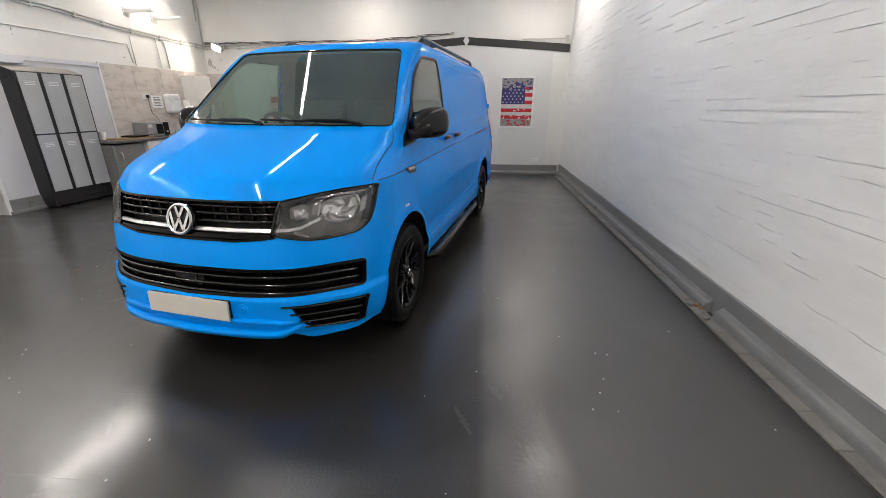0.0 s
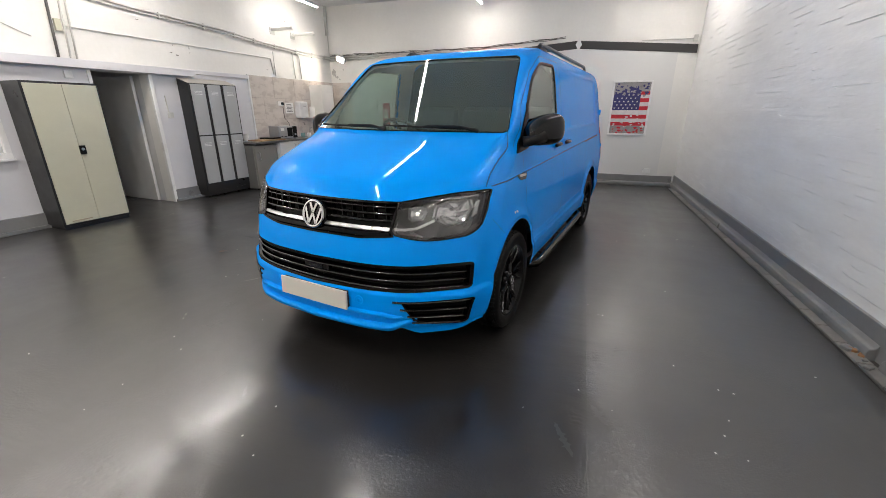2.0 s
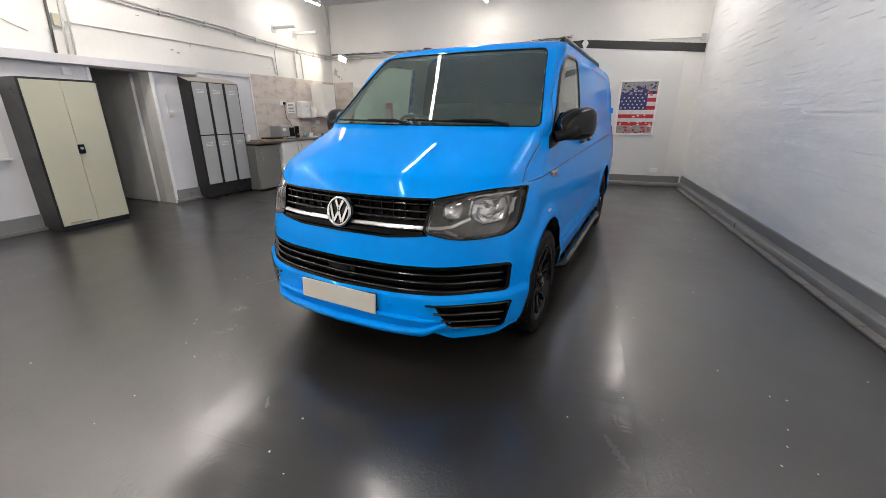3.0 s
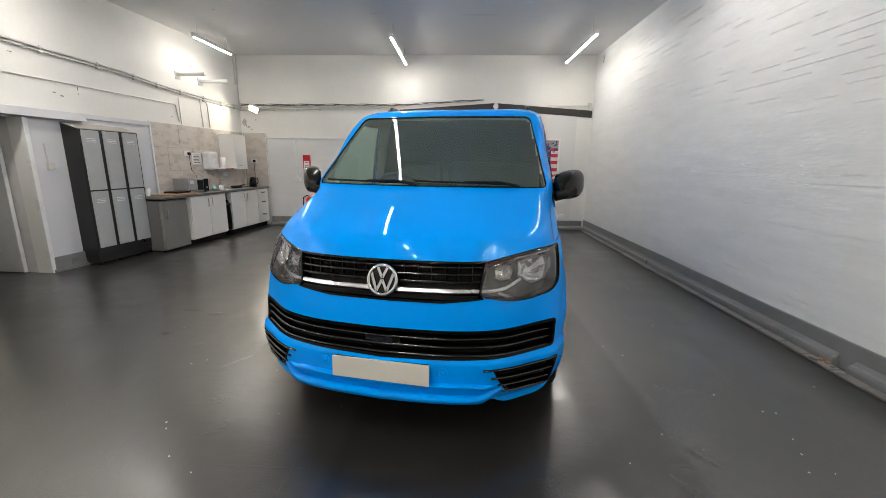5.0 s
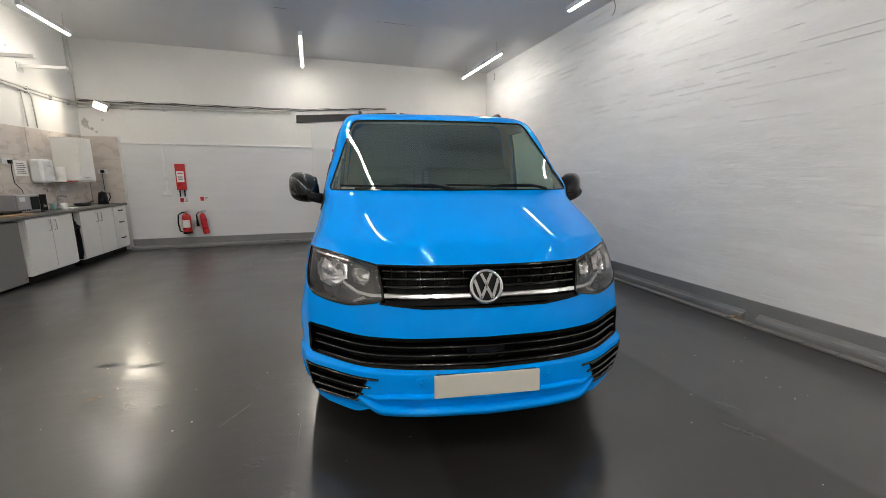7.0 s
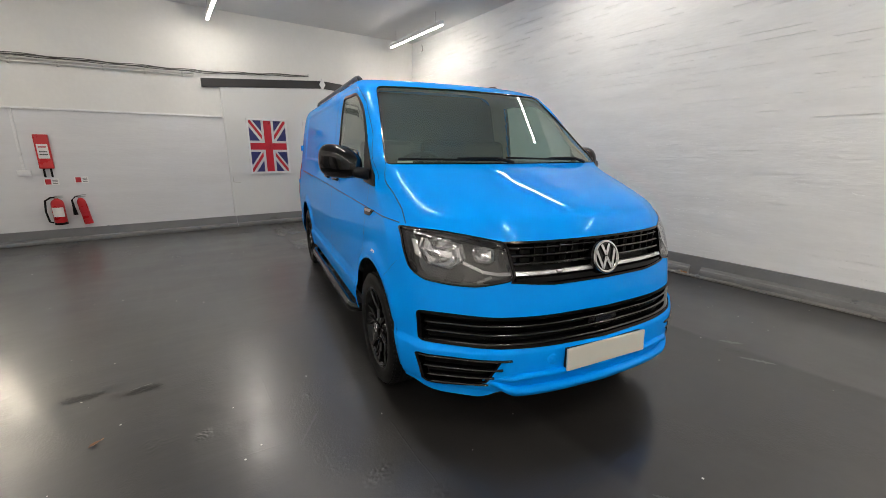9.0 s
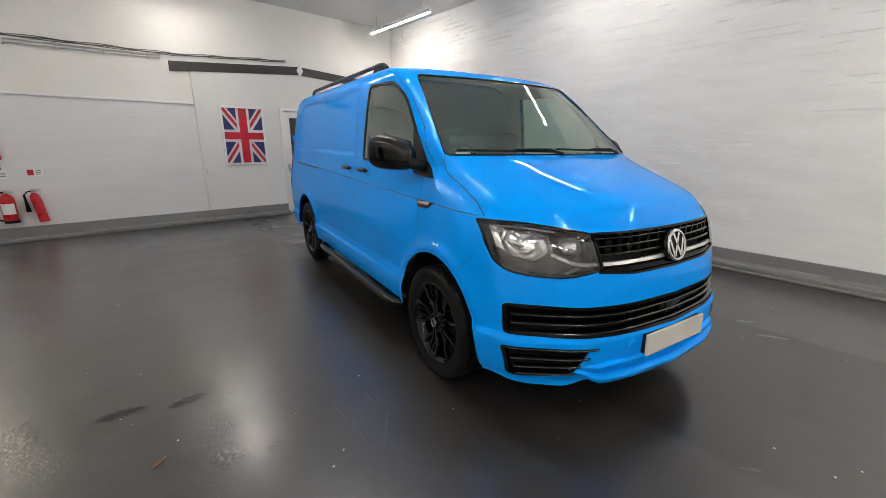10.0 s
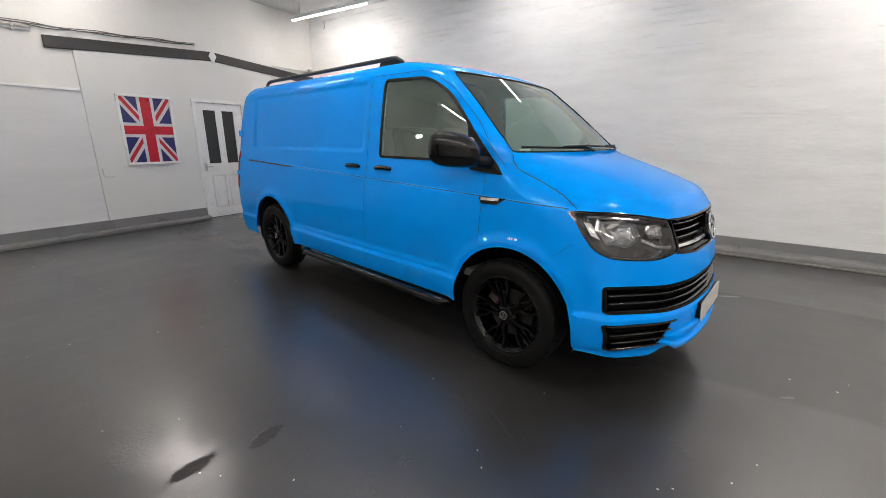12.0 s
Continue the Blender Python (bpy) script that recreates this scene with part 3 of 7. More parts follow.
def opening(c, n):
    """Which opening, if any, takes out the skin at c."""
    ax = abs(c.x)
    if ax > 0.6:
        for yc in ARCHES:
            if math.hypot(c.y - yc, c.z - ARCH_Z) < ARCH_R or (abs(c.y - yc) < ARCH_R and c.z < ARCH_Z):
                return True
        if 0.15 < c.y < 1.3 and contains(WINDOW, c.y, c.z):
            return True
    if c.y < 0.75 and n.y < -0.2:
        if contains(WIND, c.x, c.z):
            return True
    if c.y < -0.3:
        return contains(HEADLIGHT, ax, c.z) or contains(UPPER_GRILLE, c.x, c.z) or contains(LOWER_GRILLE, c.x, c.z) or contains(FOG, ax, c.z)
    return False


def in_bonnet(c, n):
    return 1.02 < c.z < 1.32 and c.y < 0.3 and abs(c.x) < 0.86 and n.z > 0.3


def in_door(c, y0, y1):
    return abs(c.x) > 0.7 and y0 < c.y < y1 and 0.335 < c.z < 1.24


def skin_piece(name, choose, label=""):
    bm, faces = whole_shell()
    out, small = [], []
    fine_n = 5
    for f, i, j, s in faces:
        c, n = f.calc_center_median(), f.normal.copy()
        if not choose(c, n) or (c.z < 0.335 and 0.36 < c.y < 2.66):
            out.append(f)
            continue
        cos = [v.co.copy() for v in f.verts]
        tests = [opening(c, n)] + [opening(q, n) for q in cos]
        if all(tests):
            out.append(f)
        elif any(tests):
            out.append(f)
            if len(cos) == 4:
                small.append((cos, n))
    bmesh.ops.delete(bm, geom=out, context="FACES")
    # cells that an opening's edge crosses, split finely along it
    for cos, n in small:
        at = lambda u, v: (cos[0] * (1 - u) + cos[1] * u) * (1 - v) + (cos[3] * (1 - u) + cos[2] * u) * v  # noqa: E731
        vs = {}
        for a in range(fine_n):
            for b in range(fine_n):
                if opening(at((a + 0.5) / fine_n, (b + 0.5) / fine_n), n):
                    continue
                ring = ((a, b), (a + 1, b), (a + 1, b + 1), (a, b + 1))
                for k in ring:
                    if k not in vs:
                        vs[k] = bm.verts.new(at(k[0] / fine_n, k[1] / fine_n))
                bm.faces.new([vs[k] for k in ring])
    bmesh.ops.remove_doubles(bm, verts=bm.verts, dist=0.0002)
    return part(name, bm, BLUE, van, label, smooth=True)


body_choice = lambda c, n: not (in_bonnet(c, n) or in_door(c, 0.2, 1.37) or in_door(c, 1.37, 2.5))  # noqa: E731
skin_piece("body", body_choice, "bright blue painted body shell")
skin_piece("bonnet", lambda c, n: in_bonnet(c, n), "bright blue painted bonnet")
skin_piece("front_door", lambda c, n: in_door(c, 0.2, 1.37) and c.x < 0)
skin_piece("front_door", lambda c, n: in_door(c, 0.2, 1.37) and c.x > 0)
skin_piece("sliding_door", lambda c, n: in_door(c, 1.37, 2.5) and c.x < 0)
skin_piece("sliding_door", lambda c, n: in_door(c, 1.37, 2.5) and c.x > 0)

# ---- the van: glass, lamps, grilles ----
def front_bar(bm, x0, x1, z_of, h, off, deep, n=40, lean=0.0):
    """A bar that follows the front skin from x0 to x1, h high, standing off the skin by off and deep in section."""
    rows = []
    for k in range(n + 1):
        x = x0 + (x1 - x0) * k / n
        z = z_of(x)
        o = off(x) if callable(off) else off
        rows.append([bm.verts.new(p) for p in (front(x, z - h / 2, o - deep), front(x, z - h / 2 + h * 0.15, o), front(x, z + h / 2 - h * 0.15, o - lean), front(x, z + h / 2, o - deep))])
    for a, b in zip(rows, rows[1:]):
        for k in range(4):
            bm.faces.new((a[k], a[(k + 1) % 4], b[(k + 1) % 4], b[k]))
    bm.faces.new(rows[0])
    bm.faces.new(list(reversed(rows[-1])))
    bmesh.ops.recalc_face_normals(bm, faces=bm.faces)
    return bm


def round_bar(bm, x0, x1, z_of, h, off, deep, n=40):
    """A slat with a rounded nose that follows the front skin from x0 to x1."""
    rows = []
    for k in range(n + 1):
        x = x0 + (x1 - x0) * k / n
        z = z_of(x)
        o = off(x) if callable(off) else off
        ring = [(z - h / 2, o - deep)] + [(z + h / 2 * math.sin(a), o - (1.5 if a > 0 else 0.7) * h * (1 - math.cos(a))) for a in (math.radians(d) for d in (-85, -55, -25, 5, 35, 60, 85))] + [(z + h / 2, o - deep)]
        rows.append([bm.verts.new(front(x, zz, oo)) for zz, oo in ring])
    m = len(rows[0])
    for a, b in zip(rows, rows[1:]):
        for k in range(m):
            bm.faces.new((a[k], a[(k + 1) % m], b[(k + 1) % m], b[k]))
    bm.faces.new(rows[0])
    bm.faces.new(list(reversed(rows[-1])))
    bmesh.ops.recalc_face_normals(bm, faces=bm.faces)
    return bm


def mirrored(poly):
    return [(-x, y) for x, y in reversed(poly)]


wind = fine(WIND, 0.05)
screen = part("windscreen", sheet(bmesh.new(), wind, front, -0.003, 8), SCREEN, van, "green tinted windscreen glass", smooth=True)
part("windscreen_seal", band(bmesh.new(), shrunk(wind, -0.003), shrunk(wind, 0.002), front, 0.003, 0.012), BLACK_GLOSS, screen, "black rubber and printed edge")
for s in (1, -1):
    put = lambda y, z, off, s=s: side(s, y, z, off)  # noqa: E731
    win = fine(WINDOW, 0.04)
    pane = part("door_window", sheet(bmesh.new(), win, put, -0.004, 6), SIDE_GLASS, van, "tinted cab door window with a film of dust", smooth=True)
    part("window_seal", band(bmesh.new(), shrunk(win, -0.008), shrunk(win, 0.010), put, 0.003, 0.012), TRIM, pane, "black rubber seal")
    part("sail_panel", sheet(bmesh.new(), fine(rounded([(0.375, 1.515), (0.070, 1.192), (0.325, 1.212)], [0.02, 0.02, 0.02]), 0.03), put, 0.008, 4, 0.01), TRIM, van, "black plastic mirror base")

CHROME_DARK = material("smoked_chrome", (0.35, 0.35, 0.36), 0.15, 1.0, vary=0.05, bump=0.0)
LAMP_CHROME = material("lamp_chrome", (0.50, 0.50, 0.51), 0.24, 1.0, vary=0.04, bump=0.0)
HOUSING = material("dark_lamp_housing", (0.05, 0.05, 0.051), 0.3, vary=0.05, bump=0)
for s in (1, -1):
    poly = HEADLIGHT if s > 0 else mirrored(HEADLIGHT)
    poly = fine(poly, 0.03)
    lens = part("headlight", sheet(bmesh.new(), poly, front, 0.003, 6, 0.006), LENS, van, "clear headlamp with dark housing", smooth=True)
    part("housing", band(bmesh.new(), poly, shrunk(poly, 0.006), front, -0.004, 0.085), HOUSING, lens)
    part("housing_back", sheet(bmesh.new(), poly, front, -0.075, 4), HOUSING, lens)
    part("headlight_rim", band(bmesh.new(), shrunk(poly, -0.002), shrunk(poly, 0.002), front, 0.004, 0.01), BLACK_GLOSS, lens)
    # cut-diamond reflector bowls: a wide outer one and a smaller inner one, each with a flat-sided rim
    for outline_, deep in (
        ([(0.688, 0.985), (0.735, 1.003), (0.822, 1.000), (0.842, 0.955), (0.826, 0.885), (0.752, 0.868), (0.708, 0.897), (0.688, 0.918)], 0.052),
        ([(0.560, 0.968), (0.602, 0.980), (0.640, 0.972), (0.652, 0.945), (0.640, 0.908), (0.592, 0.898), (0.566, 0.915)], 0.040),
    ):
        mx = sum(q[0] for q in outline_) / len(outline_)
        mz = sum(q[1] for q in outline_) / len(outline_)
        bm = bmesh.new()
        rings = []
        ring_line = fine(outline_, 0.034)
        for f_, d_, cut in ((1.10, 0.006, 0.0), (1.0, 0.0, 0.0), (0.97, 0.018, 0.001), (0.80, 0.030, 0.004), (0.55, 0.042, -0.005), (0.26, deep, 0.0)):
            rings.append([bm.verts.new(front(s * (mx + (x - mx) * f_), mz + (z - mz) * f_, -0.022 - d_ + (cut if n_ % 2 else -cut))) for n_, (x, z) in enumerate(ring_line)])
        m_ = len(ring_line)
        for a, b in zip(rings, rings[1:]):
            for k in range(m_):
                bm.faces.new((a[k], a[(k + 1) % m_], b[(k + 1) % m_], b[k]))
        bm.faces.new(rings[-1])
        bmesh.ops.recalc_face_normals(bm, faces=bm.faces)
        part("reflector", bm, LAMP_CHROME, lens, "faceted chrome reflector")
    # the indicator box at the outer end, and the kinked bright blade along the foot
    ind = [(0.848, 0.905), (0.872, 0.925), (0.868, 0.992), (0.850, 0.985)]
    part("indicator", sheet(bmesh.new(), [(s * x, z) for x, z in (ind if s > 0 else reversed(ind))], front, -0.03, 3, 0.02), CHROME_DARK, lens, "smoked indicator block")
    blade = bmesh.new()
    line = [(0.500, 0.853), (0.560, 0.853), (0.618, 0.862), (0.668, 0.888), (0.692, 0.900)]
    strip(blade, [(s * x, z) for x, z in line], front, 0.015, -0.014)
    part("light_blade", blade, LAMP_CHROME, lens, "bright trim blade")
    part("blade_shelf", strip(bmesh.new(), [(s * x, z) for x, z in ((0.505, 0.838), (0.600, 0.836), (0.690, 0.868), (0.715, 0.878))], front, 0.020, -0.034), HOUSING, lens)
    part("light_blade", strip(bmesh.new(), [(s * x, z) for x, z in ((0.585, 0.840), (0.648, 0.812))], front, 0.013, -0.022), CHROME_DARK, lens, "smoked trim blade")
    part("light_blade", strip(bmesh.new(), [(s * x, z) for x, z in ((0.655, 1.003), (0.760, 1.018), (0.850, 1.020))], front, 0.009, -0.018), CHROME_DARK, lens, "smoked trim blade")

# upper grille
SATIN = material("satin_chrome", (0.66, 0.66, 0.67), 0.3, 1.0, vary=0.03, bump=0.0)
ug = fine(UPPER_GRILLE, 0.04)
grille = part("upper_grille", sheet(bmesh.new(), ug, front, -0.06, 5), BLACK_PLASTIC, van, "black slatted grille with one chrome bar")
part("grille_frame", band(bmesh.new(), shrunk(ug, -0.003), shrunk(ug, 0.008), front, 0.004, 0.065), FRAME_BLACK, grille)
for z, h in ((0.968, 0.016), (0.932, 0.018), (0.896, 0.018)):
    part("slat", round_bar(bmesh.new(), -0.497, 0.497, lambda x, z=z: z, h, 0.0, 0.03), SLAT_BLACK, grille, smooth=True)
part("chrome_bar", front_bar(bmesh.new(), -0.488, 0.488, lambda x: 0.853, 0.022, 0.003, 0.02, lean=0.004), SATIN, grille, "satin chrome bar")
part("slat", front_bar(bmesh.new(), -0.48, 0.48, lambda x: 0.822, 0.03, -0.001, 0.03), FRAME_BLACK, grille)
for k in range(14):
    x = -0.455 + 0.07 * k
    part("rib", prism(bmesh.new(), [(-0.003, 0.89), (0.003, 0.89), (0.003, 0.99), (-0.003, 0.99)], 0.03, Matrix.Translation(front(x, 0.94, -0.038) - Vector((0, 0.0, 0.94))) @ pose(0, 0, 0, 90, 0, 0)), SLAT_BLACK, grille)

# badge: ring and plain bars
bc = front(0, 0.893, 0.022)
tilt = Matrix.Translation(bc) @ pose(0, 0, 0, 90 - 14, 0, 0)
badge = part("badge", lathe(bmesh.new(), [(0, 0.0), (0.078, 0.0), (0.083, -0.012), (0.083, -0.03), (0, -0.03)], 40, tilt), BLACK_GLOSS, van, "round chrome and black badge", smooth=False)
ring = [(0.0735 + 0.009 * math.cos(a), 0.004 + 0.007 * math.sin(a)) for a in (2 * math.pi * k / 10 for k in range(10))]
part("ring", lathe(bmesh.new(), ring, 48, tilt, closed=True), CHROME, badge, "chrome ring", smooth=True)


def bars(bm, lines, w, t, m):
    for (ax, ay), (bx, by) in lines:
        d = Vector((bx - ax, by - ay))
        n = Vector((-d.y, d.x)).normalized() * w / 2
        q = bmesh.new()
        prism(q, [(ax + n.x, ay + n.y), (ax - n.x, ay - n.y), (bx - n.x, by - n.y), (bx + n.x, by + n.y)], t, m)
        me = bpy.data.meshes.new("tmp")
        q.to_mesh(me)
        q.free()
        bm.from_mesh(me)
        bpy.data.meshes.remove(me)
    return bm


EMBLEM = [((-0.026, 0.064), (0, 0.010)), ((0, 0.010), (0.026, 0.064)), ((-0.059, 0.036), (-0.027, -0.055)), ((-0.027, -0.055), (0, 0.002)), ((0, 0.002), (0.027, -0.055)), ((0.027, -0.055), (0.059, 0.036))]
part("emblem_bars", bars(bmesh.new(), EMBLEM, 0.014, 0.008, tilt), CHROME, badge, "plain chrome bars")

# lower grille
SENSOR_LENS = material("dark_blue_sensor_lens", (0.004, 0.006, 0.012), 0.15, vary=0.05, bump=0.0)
lg = fine(LOWER_GRILLE, 0.03)
low = part("lower_grille", sheet(bmesh.new(), lg, front, -0.055, 5), BLACK_PLASTIC, van, "gloss black bumper grille")
part("grille_frame", band(bmesh.new(), shrunk(lg, -0.006), shrunk(lg, 0.009), front, 0.005, 0.06), FRAME_BLACK, low)
for z, h in ((0.613, 0.016), (0.570, 0.018), (0.526, 0.022)):
    part("slat", round_bar(bmesh.new(), -0.852, 0.852, lambda x, z=z: z, h, 0.002, 0.045, n=56), SLAT_BLACK, low, smooth=True)
sensor = part("sensor_panel", front_bar(bmesh.new(), -0.095, 0.095, lambda x: 0.588, 0.085, -0.010, 0.03, n=6), BLACK_GLOSS, low, "square black sensor panel")
part("sensor_lens", front_bar(bmesh.new(), -0.052, 0.052, lambda x: 0.592, 0.056, -0.006, 0.01, n=6), SENSOR_LENS, sensor, "dark blue glossy lens")
for sx in (-1, 1):
    part("sensor_wing", front_bar(bmesh.new(), sx * 0.056, sx * 0.088, lambda x: 0.552 + 0.25 * (abs(x) - 0.056), 0.010, -0.002, 0.01, n=3), SLAT_BLACK, sensor)

# lower corner grilles with fins
for s in (1, -1):
    fg = fine(FOG if s > 0 else mirrored(FOG), 0.025)
    fog = part("corner_grille", sheet(bmesh.new(), fg, front, -0.035, 4), BLACK_PLASTIC, van, "gloss black corner grille with fins")
    part("grille_frame", band(bmesh.new(), shrunk(fg, -0.003), shrunk(fg, 0.007), front, 0.005, 0.04), FRAME_BLACK, fog)
    for x0, z, dz in ((0.520, 0.454, 0.004), (0.560, 0.410, -0.004), (0.595, 0.368, -0.012), (0.615, 0.330, -0.02)):
        part("fin", round_bar(bmesh.new(), s * x0, s * (0.884 - 0.05 * (0.454 - z) / 0.124), lambda x, x0=x0, z=z, dz=dz: z + dz * (abs(x) - x0) / 0.3, 0.013, 0.009, 0.03, n=14), SLAT_BLACK, fog, smooth=True)

# number plate, sensors, splitter
pc = front(0, 0.436, 0.006)
plate = part("number_plate", boxed(-0.26, 0.26, -0.008, 0.004, -0.0555, 0.0555, 0.003, Matrix.Translation(pc + Vector((0, -0.006, 0))) @ pose(0, 0, 0, -3, 0, 0)), PLATE, van, "blank beige number plate")
part("plate_backing", boxed(-0.25, 0.25, 0.0, 0.05, -0.05, 0.05, 0.0, Matrix.Translation(pc + Vector((0, -0.006, 0)))), TRIM, plate)
for s in (1, -1):
    c = front(s * 0.32, 0.442, 0.001)
    m = Matrix.Translation(c) @ (front(s * 0.32, 0.442, 0.02) - c).normalized().to_track_quat("Z", "Y").to_matrix().to_4x4()
    part("parking_sensor", lathe(bmesh.new(), [(0, 0.003), (0.011, 0.002), (0.013, -0.002), (0.02, 0.004), (0.026, 0.002), (0.028, -0.004)], 20, m), BLUE, van, "blue painted parking sensor", smooth=True)
lip_z = lambda x: 0.305 + 0.035 * ease(0.48, 0.62, abs(x))  # noqa: E731
part("splitter", front_bar(bmesh.new(), -0.64, 0.64, lip_z, 0.030, lambda x: 0.036 * (1 - ease(0.5, 0.64, abs(x))) + 0.002, 0.07, n=60, lean=0.006), BLUE, van, "blue lower lip of the bumper", smooth=True)
part("splitter_ledge", front_bar(bmesh.new(), -0.60, 0.60, lambda x: 0.376 - 0.012 * ease(0.46, 0.52, abs(x)), 0.022, lambda x: 0.026 * (1 - ease(0.5, 0.6, abs(x))) + 0.001, 0.06, n=60, lean=0.009), BLUE, van, smooth=True)

for s in (1, -1):
    edge_pts = [p for p in outline(0.285) if p[0] > 0.53 and p[1] < -0.425]
    bm = bmesh.new()
    rows = []
    for n_, (x, y) in enumerate(edge_pts):
        dip = 0.038 * ease(0.0, 0.30, n_ / len(edge_pts)) * (1 - 0.55 * ease(0.55, 1.0, n_ / len(edge_pts)))
        rows.append([bm.verts.new(q) for q in ((s * x, y, 0.300), (s * x * 0.995, y + 0.004, 0.286 - dip), (s * (x - 0.03), y + 0.02, 0.284 - dip), (s * (x - 0.03), y + 0.03, 0.300))])
    for a, b in zip(rows, rows[1:]):
        for i in range(4):
            bm.faces.new((a[i], a[(i + 1) % 4], b[(i + 1) % 4], b[i]))
    bm.faces.new(rows[0])
    bm.faces.new(list(reversed(rows[-1])))
    bmesh.ops.recalc_face_normals(bm, faces=bm.faces)
    part("bumper_lip", bm, BLUE, van, "blue lower edge of the bumper corner")

# ---- shut lines ----
bonnet_edge = [(0.812, 0.062), (0.826, 0.035), (0.836, 0.0), (0.839, -0.04), (0.838, -0.15), (0.844, -0.30), (0.856, -0.385)]
for s in (1, -1):
    put = lambda y, z, off, s=s: side(s, y, z, off)  # noqa: E731
    part("bonnet_gap", strip(bmesh.new(), [(s * x, y) for x, y in bonnet_edge], over, 0.0036, 0.0015), GAP, van)
    part("door_gap", strip(bmesh.new(), [(1.37, 1.855), (1.37, 0.36)], put, 0.003), GAP, van)
    part("door_gap", strip(bmesh.new(), [(0.2, 1.205), (0.2, 0.76)], put, 0.0026), GAP, van)
    part("door_gap", strip(bmesh.new(), [(1.37, 1.855), (0.80, 1.848), (0.69, 1.80), (0.54, 1.72), (0.30, 1.50), (0.07, 1.235)], put, 0.003), GAP, van)
    part("door_gap", strip(bmesh.new(), [(2.5, 1.10), (2.5, 0.37)], put, 0.0018), GAP, van)
    # dark ribbon that paints in the shade of the pressed belt crease
    part("belt_shade", strip(bmesh.new(), [(y, belt(y)) for y in (-0.34, 0.0, 0.5, 1.0, 1.5, 2.0, 2.5, 3.0, 3.58)], put, 0.0042), GAP, van, "dark strip painting the shade of the pressed flank line")
    part("door_rail", strip(bmesh.new(), [(2.56, 1.118), (3.56, 1.142)], put, 0.009, 0.002), GAP, van, "dark rail slot of the sliding door")
    part("bumper_gap", strip(bmesh.new(), [(-0.40, 0.87), (-0.28, 0.76)], put, 0.0015), GAP, van)
    # arches
    arc = [(math.cos(a) * (ARCH_R + 0.002), ARCH_Z + math.sin(a) * (ARCH_R + 0.002)) for a in (math.radians(d) for d in range(0, 181, 6))]
    for yc, drop0, drop1 in ((ARCHES[0], 0.335, 0.29), (ARCHES[1], 0.36, 0.335)):
        line = [(yc + arc[0][0], drop0), *((yc + y, z) for y, z in arc), (yc + arc[-1][0], drop1)]
        part("arch_lip", strip(bmesh.new(), line, put, 0.022, 0.003), BLUE, van, "blue rolled wheel arch edge", smooth=True)
        bm = bmesh.new()
        prev = None
        for a in (math.radians(d) for d in range(-20, 201, 10)):
            y, z = yc + math.cos(a) * (ARCH_R + 0.012), ARCH_Z + math.sin(a) * (ARCH_R + 0.012)
            z = max(z, 0.24)
            row = [bm.verts.new((s * 0.905, y, z)), bm.verts.new((s * 0.55, y, z))]
            if prev:
                bm.faces.new((prev[0], prev[1], row[1], row[0]))
            prev = row
        box(bm, s * 0.55 - 0.01, s * 0.55 + 0.01, yc - ARCH_R, yc + ARCH_R, 0.2, 0.8)
        part("wheel_arch_liner", bm, TRIM, van, "black arch lining")
    # handles
    for y0, y1 in ((1.035, 1.235), (1.42, 1.62)):
        hz = 1.176
        bm = bmesh.new()
        bar_line = [Vector((s * 0.012 * math.cos(1.2 * f), 0.095 * f, 0.004 - 0.006 * f * f)) for f in (-1.0, -0.9, -0.6, -0.2, 0.2, 0.6, 0.9, 1.0)]
        tube(bm, bar_line, [0.009, 0.0145, 0.0165, 0.017, 0.017, 0.0165, 0.015, 0.010], 12)
        bmesh.ops.transform(bm, matrix=Matrix.Translation(put((y0 + y1) / 2, hz, 0.026)) @ pose(0, 0, 0, 0, -s * 8, 0), verts=bm.verts)
        handle = part("door_handle", bm, BLACK_GLOSS, van, "black plastic door handle", smooth=True)
        bm = boxed(-0.02, 0.02, 0.06, 0.095, -0.016, 0.016, 0.006, Matrix.Translation(put((y0 + y1) / 2, hz, 0.012)))
        part("handle_end", bm, BLACK_PLASTIC, handle)
        cup = [((y0 + y1) / 2 - 0.02 + 0.045 * math.cos(a), hz + 0.04 * math.sin(a)) for a in (2 * math.pi * k / 20 for k in range(20))]
        part("handle_cup", band(bmesh.new(), cup, shrunk(cup, 0.012), put, 0.002, 0.004), BLUE, handle)
    rep = rounded([(0.225, 1.055), (0.03, 1.06), (0.085, 1.022), (0.20, 1.018)], [0.01, 0.008, 0.02, 0.01])
    lamp = part("side_repeater", sheet(bmesh.new(), rep, put, 0.006, 3, 0.008), BLACK_GLOSS, van, "dark side indicator with chrome trim")
    part("repeater_trim", strip(bmesh.new(), [(0.205, 1.046), (0.075, 1.050)], put, 0.014, 0.0075), CHROME, lamp)
    # mirrors
    bm = bmesh.new()
    bmesh.ops.create_uvsphere(bm, u_segments=32, v_segments=20, radius=1.0)
    for v in bm.verts:
        x, y, z = v.co
        f = lambda t, e: math.copysign(abs(t) ** e, t)  # noqa: E731
        v.co = Vector((f(x, 0.72) * (0.158 - 0.02 * z), f(y, 0.75) * 0.080, f(z, 0.7) * 0.100 * (1 + 0.13 * x) + 0.022 * x))
        if v.co.y > 0.05:
            v.co.y = 0.05
    M = Matrix.Translation((0.980 if s > 0 else -1.022, 0.325, 1.333)) @ (pose(0, 0, 0, 0, 0, 58) if s > 0 else pose(0, 0, 0, 0, 0, 180 - 58) @ Matrix.Diagonal((1, -1, 1, 1)))
    bmesh.ops.transform(bm, matrix=M, verts=bm.verts)
